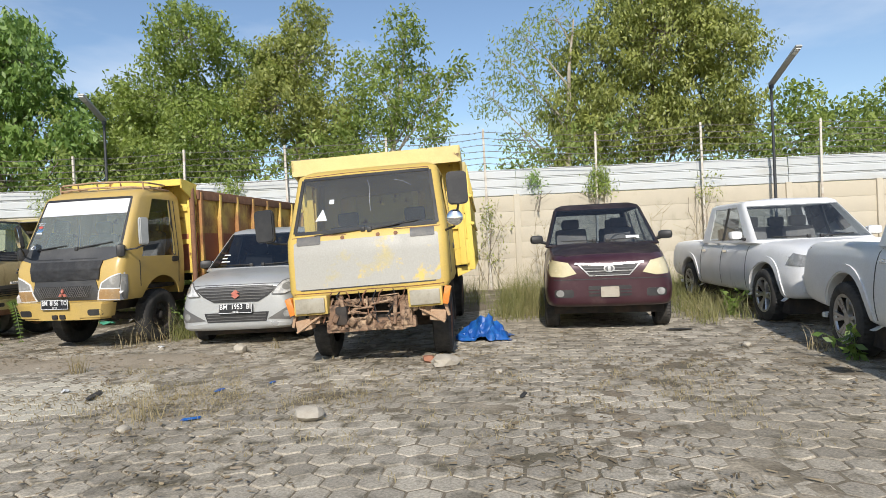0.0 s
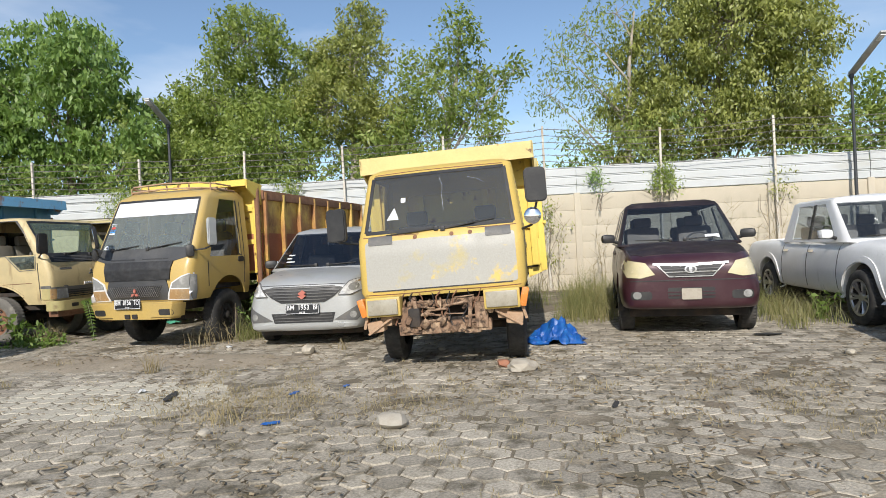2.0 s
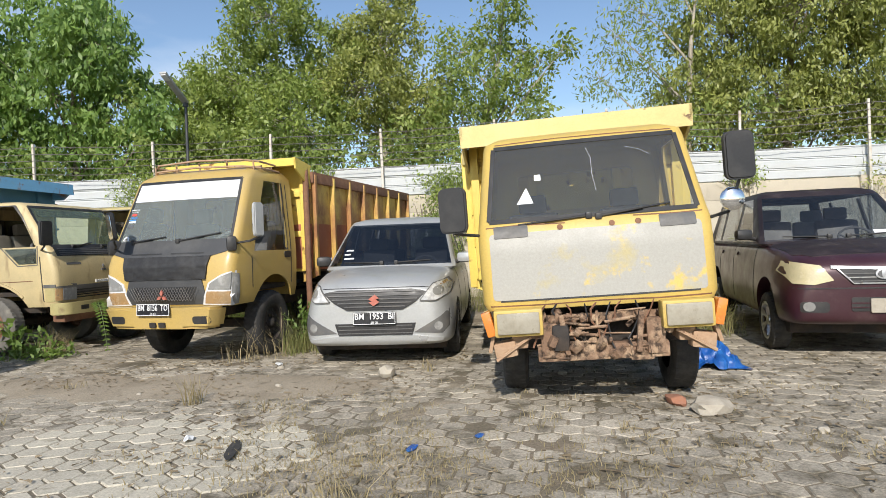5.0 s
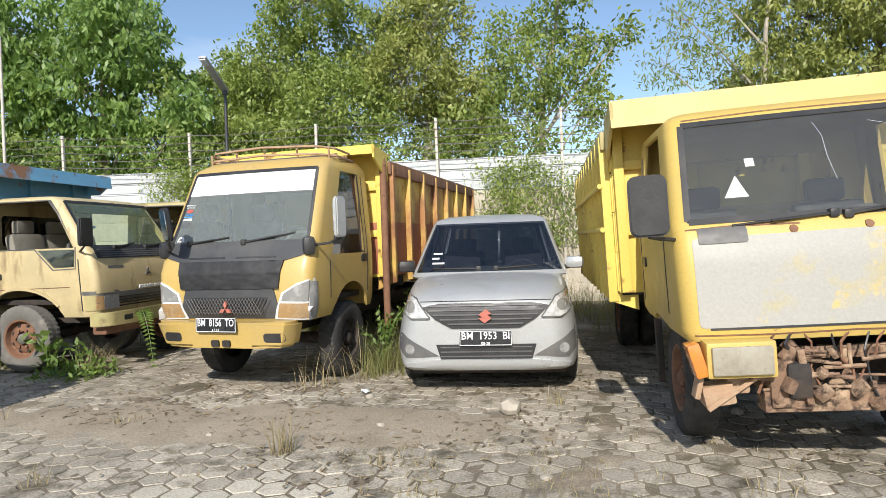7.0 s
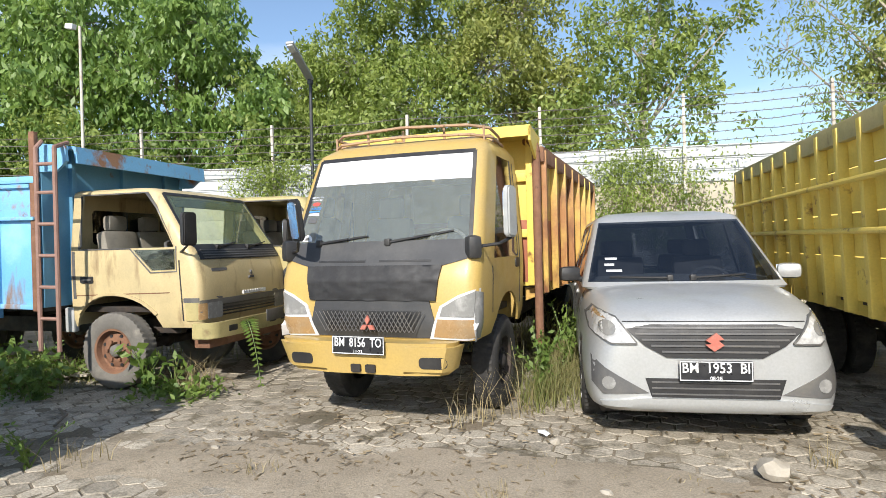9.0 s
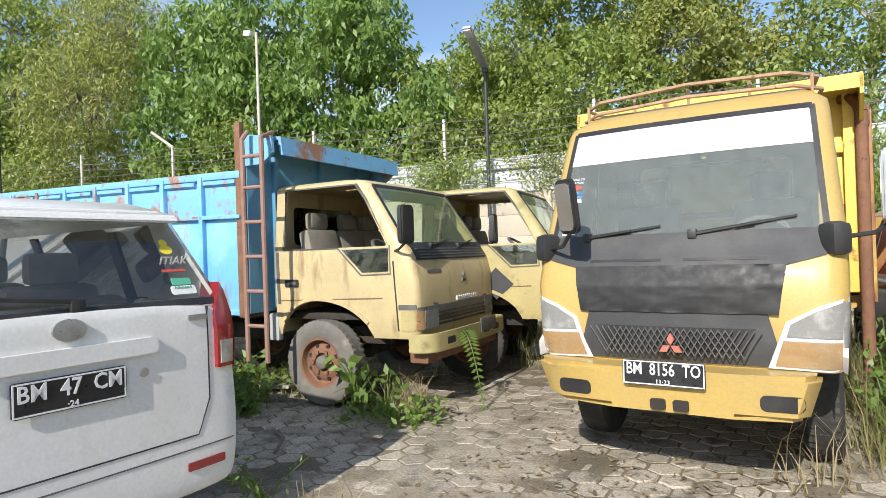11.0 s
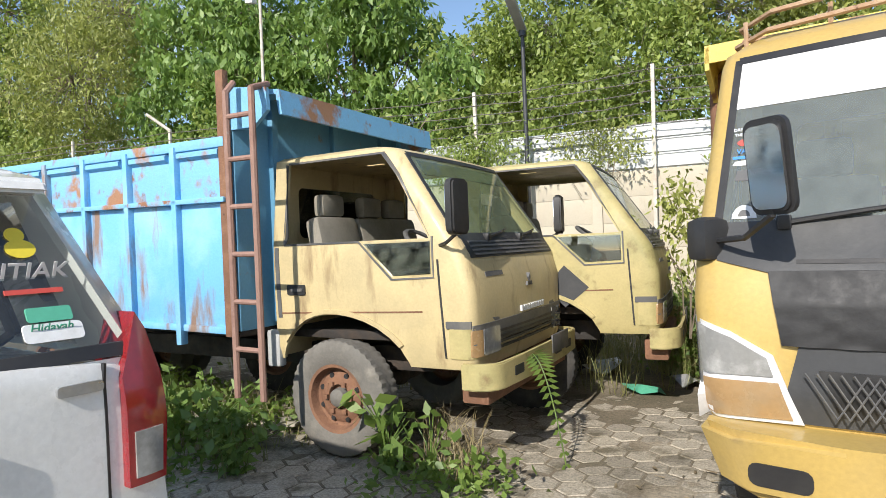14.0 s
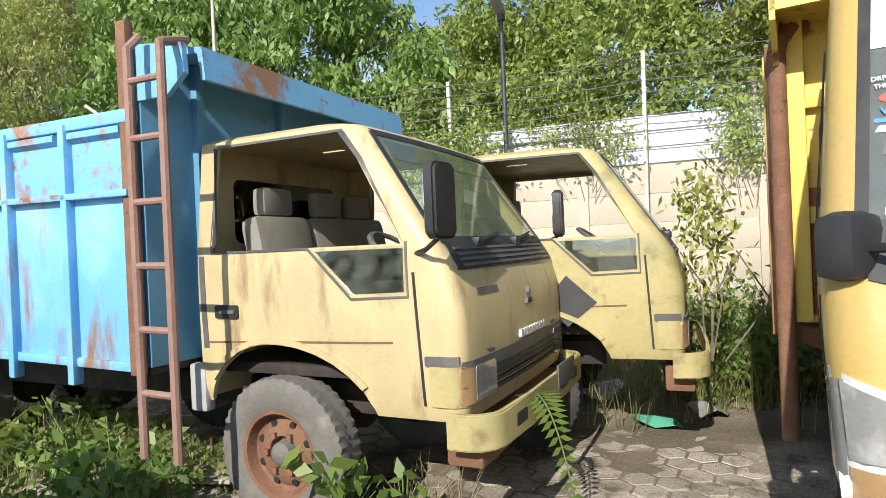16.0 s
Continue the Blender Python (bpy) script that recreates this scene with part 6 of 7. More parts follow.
def car_v():
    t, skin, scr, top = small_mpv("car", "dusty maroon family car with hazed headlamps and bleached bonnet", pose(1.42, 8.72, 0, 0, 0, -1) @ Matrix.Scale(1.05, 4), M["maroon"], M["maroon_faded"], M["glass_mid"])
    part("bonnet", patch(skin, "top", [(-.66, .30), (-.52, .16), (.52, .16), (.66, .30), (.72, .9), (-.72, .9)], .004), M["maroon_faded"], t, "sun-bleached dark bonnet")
    g = part("grille", patch(skin, "front", [(-.24, .63), (.24, .63), (.37, .77), (-.37, .77)], .010), M["black"], t)
    for k in (.645, .68, .715):
        x = .24 + (k - .63) * .9
        part("grille_bar", patch(skin, "front", rect(-x, k, x, k + .010), .016), M["grey_trim" if k != .68 else "alloy"], g)
    part("grille_rim", patch(skin, "front", line([(-.42, .785), (0, .765), (.42, .785)], .026), .020), M["alloy"], g)
    part("grille_rim", patch(skin, "front", line([(-.37, .77), (-.24, .63), (.24, .63), (.37, .77)], .012), .018), M["alloy"], g)
    part("emblem", patch(skin, "front", oval(0, .715, .068, .048), .026), M["alloy"], t)
    part("emblem", patch(skin, "front", oval(0, .715, .050, .033), .029), M["grey_trim"], t)
    part("emblem", patch(skin, "front", oval(0, .715, .018, .046), .032), M["alloy"], t)
    part("lower_grille", patch(skin, "front", rect(-.26, .37, .26, .50, .02), .006), M["black"], t)
    for k in (.40, .44):
        part("grille_bar", patch(skin, "front", rect(-.26, k, .26, k + .014), .012), M["maroon"], t)
    pl = part("number_plate", patch(skin, "front", rect(-.11, .36, .11, .49, .012), .025, .005), M["stone"], t, "torn blank plate holder")
    part("bumper_gap", patch(skin, "front", line([(-.72, .585), (.72, .585)], .012), .004), M["black"], t)
    for s in (-1, 1):
        f = (lambda p: p) if s > 0 else flip
        part("headlamp", patch(skin, "front", f([(.40, .66), (.56, .62), (.72, .63), (.77, .74), (.73, .84), (.50, .80)]), .012), M["lamp_yellowed"], t, "yellowed hazy headlamp")
        fr = part("fog_recess", patch(skin, "front", f(rect(.44, .36, .68, .46, .03)), .005), M["black"], t)
        part("fog_lamp", patch(skin, "front", f(oval(.61, .415, .05, .045)), .014), M["lamp_clear"], fr)
    part("paper", patch(scr, "front", rect(.34, 1.08, .52, 1.13), .004, .001), M["letter"], t)
    wipers(scr, t, [((-.10, 1.07), (-.55, 1.08)), ((.08, 1.07), (.48, 1.09))])
    # the body stands high over its wheels
    for o in t.children:
        if o.type == "MESH":
            for q in [o, *o.children]:
                for v in q.data.vertices:
                    v.co.z += .10 - .05 * min(1, max(0, (v.co.z - 1.0) / .6))
                if o.name.split(".")[0] == "wing_mirror" and q == o:
                    q.data.materials[0] = M["black"]
    return t


car_v()


def car_w():
    t, skin, scr, top = small_mpv("car", "white family car seen from behind with red tail lamps", pose(-11.94, 5.965, 0, 0, 0, -93), M["white"], M["white"], M["glass_clear"], .14)
    for s in (-1, 1):
        f = (lambda p: p) if s > 0 else flip
        bent = Bent(lambda x, z: 4.132 - .24 * max(0, z - 1.05) - 2.4 * max(0, abs(x) - .69) ** 2)
        l = part("tail_lamp", patch(bent, "rear", f([(.66, .86), (.755, .86), (.765, 1.0), (.76, 1.12), (.735, 1.23), (.715, 1.27), (.69, 1.20), (.66, 1.12)]), .024, .12, .03), M["red_lens"], t, "red tail lamp")
        part("reverse_lens", patch(bent, "rear", f([(.675, .88), (.742, .88), (.748, .99), (.675, .99)]), .030, .02, .03), M["lamp_clear"], l)
        part("reflector", patch(skin, "rear", f(rect(.50, .40, .70, .44, .008)), .008), M["red_lens"], t)
    rw = tree_of(*[o for o in t.children if o.name.split(".")[0] in ("rear_window", "roof")])
    part("tailgate_trim", patch(skin, "rear", rect(-.36, .98, .36, 1.05, .02), .022), M["white"], t)
    part("emblem", patch(skin, "rear", oval(0, 1.12, .065, .045), .016), M["alloy"], t)
    part("badge", patch(skin, "rear", rect(-.62, 1.10, -.52, 1.125, .008), .010), M["alloy"], t)
    part("badge", patch(skin, "rear", rect(.52, 1.10, .62, 1.125, .008), .010), M["alloy"], t)
    part("tailgate_gap", patch(skin, "rear", line([(-.625, 1.16), (-.625, .72), (-.56, .56), (.56, .56), (.625, .72), (.625, 1.16)], .006), .003), M["black"], t)
    part("bumper_gap", patch(skin, "rear", line([(-.76, .50), (.76, .50)], .006), .003), M["grey_trim"], t)
    part("rear_seat", box(bmesh.new(), (0, 3.35, 1.0), (1.25, .16, .42), Matrix.Rotation(radians(-14), 3, "X"), .05), M["seat_beige"], t)
    part("lock", patch(skin, "rear", oval(-.30, .90, .02, .02), .010), M["alloy"], t)
    pl = plate(t, pose(0, 4.15, .88, 0, 0, 180), "BM  47  CM", "·24")
    part("window_seal", patch(rw, "rear", line([(-.70, 1.185), (.70, 1.185)], .03), .006), M["black"], t)
    bm = bmesh.new()
    p = rw.ray_cast(Vector((-.05, 19, 1.23)), Vector((0, -1, 0)))[0]
    if p:
        rod(bm, p + Vector((0, .03, 0)), p + Vector((.5, .02, .05)), .011, .008, 6)
        box(bm, p + Vector((0, .02, -.02)), (.06, .05, .06), bevel=.015)
        part("rear_wiper", bm, M["black"], t)
    # stickers in the rear window
    for nm, poly in (("paint_y", oval(-.525, 1.435, .032, .022)), ("paint_y", oval(-.52, 1.468, .020, .018)), ("paint_r", rect(-.59, 1.330, -.47, 1.341)), ("letter", rect(-.61, 1.222, -.485, 1.262, .01)), ("paint_g", rect(-.595, 1.266, -.50, 1.298, .006))):
        part("sticker", patch(rw, "rear", poly, .006, .001), M[nm], t)
    bm = words("ITIAK", .060, .001)
    q = rw.ray_cast(Vector((-.54, 19, 1.38)), Vector((0, -1, 0)))[0]
    bmesh.ops.transform(bm, matrix=Matrix.Translation(q + Vector((0, .012, 0))) @ pose(0, 0, 0, 25, 0, 180), verts=bm.verts[:])
    part("sticker", bm, M["letter"], t, "white sticker lettering", 0)
    bm = words("Hidayah", .028, .001)
    q = rw.ray_cast(Vector((-.545, 19, 1.253)), Vector((0, -1, 0)))[0]
    bmesh.ops.transform(bm, matrix=Matrix.Translation(q + Vector((0, .010, 0))) @ pose(0, 0, 0, 20, 0, 180), verts=bm.verts[:])
    part("sticker", bm, M["paint_g"], t, "", 0)
    bm = bmesh.new()
    prism(bm, [(3.72, 1.655), (3.98, 1.60), (4.0, 1.565), (3.9, 1.565), (3.7, 1.60)], -.58, .58, "x")
    bmesh.ops.bevel(bm, geom=bm.edges[:], offset=.01, segments=2, affect="EDGES")
    part("spoiler", bm, M["white"], t)
    return t


car_w()


def pickup(label, m, paint, bare=False):
    t = thing("pickup_truck", label, "pickup", m, "parked pickups")
    st = [(.0, .50, .64, .80, .60, .52), (.04, .40, .62, .90, .74, .66), (.15, .36, .62, .98, .86, .76), (.40, .34, .66, 1.05, .91, .80), (.9, .34, .70, 1.10, .92, .83), (1.3, .34, .72, 1.12, .92, .85),
          (2.0, .34, .72, 1.12, .92, .87), (3.45, .34, .72, 1.12, .92, .87), (3.55, .36, .72, 1.14, .92, .88), (5.0, .42, .74, 1.14, .92, .88), (5.1, .5, .76, 1.12, .88, .84), (5.12, .55, .76, 1.08, .86, .80)]
    gr = [ring(.86, 1.22, 3.5, .10, .06, 1.62, 3.1, 1.08), ring(.85, 1.27, 3.48, .10, .08, 1.66, 3.1, 1.12), ring(.72, 1.90, 3.38, .08, .07, 2.20, 3.1, 1.64), ring(.705, 1.96, 3.37, .08, .05, 2.25, 3.1, 1.69), ring(.64, 2.04, 3.32, .10, .03, 2.4, 3.0, 1.725), ring(.4, 2.2, 3.2, .10, 0, 2.5, 2.9, 1.745), ring(.02, 2.5, 2.8, .005, 0, 2.6, 2.7, 1.775, .005)]
    body, skin, top, scr, sd = car_base(t, st, gr, paint, paint, M["glass_mid"], (.95, 4.0), .365, .93, .45, 6, tyre_w=.24)
    bm = bmesh.new()
    box(bm, (0, 4.3, 1.02), (1.45, 1.45, .5))
    cut(body, [bm])
    for s in (-1, 1):
        f = (lambda p: p) if s > 0 else flip
        side = "right" if s > 0 else "left"
        part("headlamp", patch(skin, "front", f([(.48, .78), (.80, .78), (.82, .93), (.52, .91)]), .008), M["lamp_clear"], t)
        part("headlamp_side", patch(skin, side, [(.16, .78), (.42, .80), (.38, .95), (.18, .92)], .006), M["lamp_clear"], t)
        for cy in (.95, 4.0):
            part("flared_arch", patch(skin, side, line([(cy + .50 * math.cos(radians(a)), .365 + .50 * math.sin(radians(a))) for a in range(-5, 190, 10)], .07), .016), paint, t)
        part("pillar", patch(sd, side, line([(2.48, 1.12), (2.52, 1.64)], .08), .004), M["black"], t)
        for y in (1.55, 2.50, 3.42):
            part("door_gap", patch(skin, side, line([(y, .42), (y, 1.06)], .012), .003), M["black"], t)
        for y in (2.28, 3.18):
            part("door_handle", patch(skin, side, rect(y, .93, y + .17, .97, .01), .018), M["chrome"], t)
        car_mirror(t, s, (s * 1.0, 1.62, 1.20), M["white"])
        part("tail_lamp", patch(skin, "rear", f(rect(.72, .78, .84, 1.05, .02)), .006), M["red_lens"], t)
    part("grille", patch(skin, "front", rect(-.42, .76, .42, .92, .03), .010), M["black"], t)
    part("bumper", patch(skin, "front", rect(-.80, .44, .80, .70, .04), .05), paint if not bare else M["white_dirty"], t)
    bm = bmesh.new()
    box(bm, (0, 5.16, .55), (1.5, .12, .14), bevel=.03)
    part("rear_bumper", bm, M["black"], t)
    wipers(scr, t, [((-.10, 1.15), (-.60, 1.16)), ((.08, 1.15), (.55, 1.17))])
    seats(t, (2.25, 3.0), (-.38, .38), .70, M["seat"])
    return t


pickup("white double-cab pickup beside the maroon car", pose(4.58, 8.72, 0, 0, 0, 5), M["white_dirty"])
pickup("dirty white pickup with moss-streaked bed", pose(4.22, 2.95, 0, 0, 0, -2), M["white_dirty"], True)


# ---- plants and clutter ----
def blade_tuft(rng, n, h, spread, lean=.4, w=.0042):
    """Bent grass blades as arrays."""
    vs, fs = [], []
    for i in range(n):
        a = rng.uniform(0, 2 * math.pi)
        r = spread * math.sqrt(rng.random())
        p = np.array([r * math.cos(a), r * math.sin(a), -.01])
        d = rng.normal(0, lean, 2)
        hh = h * rng.uniform(.45, 1.1)
        b = rng.uniform(0, math.pi)
        s = np.array([math.cos(b), math.sin(b), 0]) * w
        k = len(vs)
        for f in (0, .5, 1):
            q = p + np.array([d[0] * hh * f * f, d[1] * hh * f * f, hh * (f - .18 * f * f * abs(d).sum())])
            vs += [q - s * (1 - f * .8), q + s * (1 - f * .8)]
        fs += [(k, k + 1, k + 3, k + 2), (k + 2, k + 3, k + 5, k + 4)]
    return np.array(vs), fs


def strip_of_grass(label, name, spots, material, seed, kind="stuff"):
    """Grass that nobody could count, as one object. spots: x, y, blades, height, spread."""
    rng = np.random.default_rng(seed)
    vs, fs, k = [], [], 0
    for x, y, n, h, sp in spots:
        v, f = blade_tuft(rng, n, h, sp)
        v = v + np.array([x, y, 0])
        vs.append(v)
        fs += [tuple(i + k for i in q) for q in f]
        k += len(v)
    me = bpy.data.meshes.new(name)
    me.from_pydata(np.concatenate(vs).tolist(), [], fs)
    me.materials.append(material)
    return tagged(new(name, me), label, "grass", kind=kind)


grng = random.Random(12)
wild = []
for i in range(420):
    x = grng.uniform(-13, 8)
    wild.append((x, fence_y(x) - grng.uniform(.3, 3.4) - (.0 if grng.random() < .7 else 1.5), 26, grng.uniform(.35, .95), .3))
for i in range(90):
    wild.append((grng.uniform(-5.05, -4.55), grng.uniform(8.9, 12.8), 26, grng.uniform(.25, .6), .16))
    wild.append((grng.uniform(2.6, 3.6), grng.uniform(9.3, 14), 22, grng.uniform(.2, .55), .2))
    wild.append((grng.uniform(-.2, .5), grng.uniform(10.2, 14), 22, grng.uniform(.2, .6), .25))
for i in range(110):
    wild.append((grng.uniform(-7.9, -6.95), grng.uniform(11.9, 14.6), 26, grng.uniform(.4, 1.15), .22))
    wild.append((grng.uniform(-13.5, -9.6), grng.uniform(8.0, 9.4), 16, grng.uniform(.12, .42), .2))
strip_of_grass("tall green and dry grass along the wall and between vehicles", "grass", wild, GRASS, 3)
dry = []
for x, y, n, h, sp in ((-2.55, 4.83, 34, .26, .13), (-5.35, 8.45, 30, .45, .2), (-5.05, 8.75, 24, .6, .2), (-4.65, 6.65, 40, .28, .08), (-1.7, 6.45, 24, .12, .2), (.31, 6.06, 26, .10, .14), (-6.3, 7.1, 22, .12, .12), (-5.9, 5.9, 18, .16, .08),
                       (-3.0, 5.0, 40, .09, .4), (-2.6, 5.6, 50, .08, .5), (-1.9, 5.4, 50, .08, .5), (1.2, 6.3, 18, .09, .12), (-.4, 6.9, 16, .10, .1), (-1.1, 6.3, 14, .12, .06), (-7.6, 6.9, 30, .22, .2), (-8.5, 9.05, 70, .38, .2), (-8.35, 8.8, 60, .3, .2), (3.45, 7.3, 50, .3, .25), (-3.9, 6.6, 20, .10, .15), (-3.0, 8.1, 20, .18, .1)):
    dry.append((x, y, n, h, sp))
for i in range(620):
    x, y = grng.uniform(-5.2, 2.2), 5.7 + grng.gauss(0, .95)
    if noise.noise(Vector((x * .8, y * .8, 2))) > -.05 and ((x + 4.35) / 1.25) ** 2 + ((y - 5.45) / .75) ** 2 > 1:
        dry.append((x, y, 11, .055, .13))
for i in range(160):
    dry.append((-2.4 + grng.gauss(0, .95), 5.45 + grng.gauss(0, .50), 15, .055, .16))
strip_of_grass("straw-coloured grass tufts growing between the pavers", "dry_grass", dry, STRAW, 4)


def litter():
    """Dead leaves and straw bits on the ground, that nobody could count."""
    rng = np.random.default_rng(8)
    n = 11000
    x, y = rng.uniform(-8.5, 4.5, n), rng.uniform(1.8, 9.5, n)
    dens = np.array([noise.noise(Vector((a * .7, b * .7, 9.0))) for a, b in zip(x, y)])
    keep = dens + rng.normal(0, .12, n) > -.02
    x, y = x[keep], y[keep]
    n = len(x)
    a, ln, wd = rng.uniform(0, math.pi, n), rng.uniform(.02, .075, n), rng.uniform(.004, .018, n)
    z = rng.uniform(.010, .016, n)
    vs = []
    for u, v in ((-1, -1), (1, -1), (1, 1), (-1, 1)):
        vs.append(np.stack([x + u * ln / 2 * np.cos(a) - v * wd / 2 * np.sin(a), y + u * ln / 2 * np.sin(a) + v * wd / 2 * np.cos(a), z + rng.uniform(-.004, .012, n)], 1))
    v = np.stack(vs, 1).reshape(-1, 3)
    me = bpy.data.meshes.new("leaf_litter")
    me.from_pydata(v.tolist(), [], np.arange(n * 4).reshape(-1, 4).tolist())
    me.materials.append(leaf_material("dead leaves", (.16, .12, .075), (.36, .29, .18), (.2, .15, .08)))
    tagged(new("leaf_litter", me), "dead leaves and straw scattered over the pavers", "leaf litter", kind="stuff")


litter()


def weed(label, x, y, h, n, spread, size, seed, material=None, z=0.0, name="weed", slim=.5, stems=7):
    """A leafy weed: thin stems with leaves along them."""
    rng = np.random.default_rng(seed)
    t = thing(name, label, "plant", Matrix.Translation((x, y, z)), "weeds")
    bm = bmesh.new()
    pts = []
    for i in range(stems):
        a = rng.uniform(0, 2 * math.pi)
        e = Vector((math.cos(a) * spread * rng.uniform(.3, 1), math.sin(a) * spread * rng.uniform(.3, 1), h * rng.uniform(.6, 1)))
        m = Vector((e.x * .3, e.y * .3, e.z * .6))
        rod(bm, (0, 0, 0), m, .006, .005, 5)
        rod(bm, m, e, .005, .003, 5)
        for f in np.linspace(.15, 1, max(2, n // stems)):
            pts.append(list(m * (f / .5) if f < .5 else m.lerp(e, (f - .5) * 2)))
    for one in pieces(bm):
        part("stem", one, WEED, t)
    v, f = leaf_cloud(rng, np.array(pts), 2, size, np.array([.02, .02, .02]), .15, slim)
    me = bpy.data.meshes.new("leaves")
    me.from_pydata(v.tolist(), [], f.tolist())
    me.materials.append(material or WEED)
    o = new("leaves", me)
    o.parent = t
    return t


weed("fresh broad-leaved weed beside the truck wheel", -8.72, 8.62, .50, 30, .26, .14, 1)
weed("fresh broad-leaved weed beside the truck wheel", -8.45, 8.70, .36, 20, .22, .11, 2)
weed("leafy weed under the blue box body", -10.0, 8.3, .55, 60, .5, .10, 3, LEAF[1])
weed("leafy weed under the blue box body", -10.7, 8.5, .6, 70, .55, .10, 4, LEAF[1])
weed("leafy weed under the blue box body", -9.6, 8.15, .45, 50, .4, .09, 5, LEAF[1])
weed("leafy weed under the blue box body", -11.6, 8.4, .6, 60, .6, .10, 6, LEAF[0])
weed("tall weed beside the tipper wheel", -4.9, 9.3, .70, 130, .3, .06, 7)
weed("tall weed beside the tipper wheel", -4.8, 10.2, .85, 140, .35, .06, 8)
weed("tall weeds in front of the wall", -7.3, 12.3, 1.0, 190, .5, .07, 9)
weed("tall weeds in front of the wall", -7.0, 12.9, 1.15, 200, .5, .07, 10)
weed("tall weeds in front of the wall", -7.7, 13.3, 1.1, 190, .5, .07, 11, LEAF[0])
weed("leafy weed at the pickup wheel", 3.42, 6.75, .4, 36, .3, .10, 12)
weed("leafy weed at the pickup wheel", 3.35, 10.3, .45, 40, .35, .10, 13)
weed("leafy weed at the white car", -7.85, 6.75, .30, 50, .3, .05, 14)
weed("leafy weed among the pavers", -3.0, 9.6, .55, 40, .3, .09, 15)


def ground_cover():
    """Low broad-leaved weeds in the shade beside the blue truck, that nobody could count."""
    rng = np.random.default_rng(61)
    cen = []
    for i in range(190):
        x = rng.uniform(-13.5, -9.6)
        y = rng.uniform(7.9, 9.6) if rng.random() < .75 else rng.uniform(7.2, 8.2)
        if noise.noise(Vector((x * 1.1, y * 1.1, 3))) > -.18:
            cen.append((x, y, rng.uniform(.02, .20) * (1 if y > 8.1 else .3)))
    for i in range(16):
        cen.append((rng.uniform(-8.9, -7.9), rng.uniform(8.35, 8.75), rng.uniform(.02, .10)))
    for i in range(190):
        cen.append((rng.uniform(-7.9, -6.7), rng.uniform(11.9, 13.6), rng.uniform(.05, .7)))
    v, f = leaf_cloud(rng, np.array(cen), 26, .075, np.array([.10, .10, .05]), .05, .5)
    v[:, 2] = np.maximum(v[:, 2], .012)
    me = bpy.data.meshes.new("ground_cover")
    me.from_pydata(v.tolist(), [], f.tolist())
    me.materials.append(WEED)
    tagged(new("ground_cover", me), "low dark green weeds covering the ground beside the truck", "weeds", kind="stuff")


ground_cover()


def fern(x, y, z, way, length, seed):
    """One drooping fern frond with paired leaflets."""
    rng = random.Random(seed)
    t = thing("fern", "bright green fern frond hanging from the bumper", "fern", Matrix.Translation((x, y, z)))
    bm, stem = bmesh.new(), bmesh.new()
    last = None
    for i in range(24):
        f = i / 23
        p = Vector((way[0] * length * .55 * f, way[1] * length * .55 * f, .16 * math.sin(f * 2.6) - length * .8 * f * f))
        if last:
            rod(stem, last, p, .005, n=5)
            d = (p - last).normalized()
            side = d.cross(Vector((way[0], way[1], .6))).normalized()
            ln = .17 * (1 - f * .75) * math.sin(min(1, f * 5) * 1.57)
            for s in (-1, 1):
                q = p + side * s * ln + d * ln * .35
                c = p.lerp(q, .45) + d * .016
                e = p.lerp(q, .45) - d * .016
                bm.faces.new([bm.verts.new(v) for v in (p, c, q, e)])
        last = p
    part("stem", stem, WEED, t)
    for one in pieces(bm):
        part("frond", one, WEED, t)


fern(-8.10, 9.30, .62, (.75, -.35), .85, 1)


def creeper(label, x, z0, z1, w, n, seed, material, dy=-.18, y=None):
    rng = np.random.default_rng(seed)
    cen = np.stack([rng.normal(x, w * .4, n), np.full(n, (fence_y(x) if y is None else y) + dy) + rng.normal(0, .10, n), rng.uniform(z0, z1, n)], 1)
    cen[:, 0] += (cen[:, 2] - z0) * rng.normal(0, .1)
    v, f = leaf_cloud(rng, cen, 15, .075, np.array([.10, .07, .10]), .5)
    t = thing("creeper", label, "creeper", None, "creepers on the wall")
    me = bpy.data.meshes.new("leaves")
    me.from_pydata(v.tolist(), [], f.tolist())
    me.materials.append(material)
    o = new("leaves", me)
    o.parent = t
    bm = bmesh.new()
    for i in range(5):
        a = Vector((x + rng.normal(0, w * .3), (fence_y(x) if y is None else y) + dy, max(0, z0 - .5)))
        tube(bm, [a, a + Vector((rng.normal(0, .12), 0, (z1 - z0) * .5)), a + Vector((rng.normal(0, .2), 0, (z1 - z0) * .9))], .006, 4)
    for one in pieces(bm):
        part("stem", one, M["bark"], t)


creeper("green creeper climbing a fence post over the wall", 2.15, 2.4, 3.05, .4, 60, 1, LEAF[0])
creeper("thin creeper hanging over the white sheeting", .55, 2.5, 3.1, .14, 16, 2, LEAF[1])
creeper("dry scrub growing up the wall", -.75, .5, 2.3, .4, 24, 3, LEAF[2])
creeper("dry scrub growing up the wall", 4.9, 1.9, 2.8, .4, 12, 4, LEAF[2])
creeper("bushy creeper over the top of the wall", -3.6, 1.3, 3.1, 1.5, 260, 5, LEAF[0])
creeper("bushy creeper growing between the vehicles", -4.85, .5, 3.0, .6, 190, 6, LEAF[0])
creeper("bushy creeper over the top of the wall", -11.4, 2.5, 3.25, 1.5, 170, 7, LEAF[0])
creeper("bushy creeper over the top of the wall", -9.4, 2.6, 3.2, .8, 70, 8, LEAF[2])
creeper("dry creeper tangled over the truck front", -7.40, 1.0, 1.9, .14, 34, 9, LEAF[2], 0, 11.25)
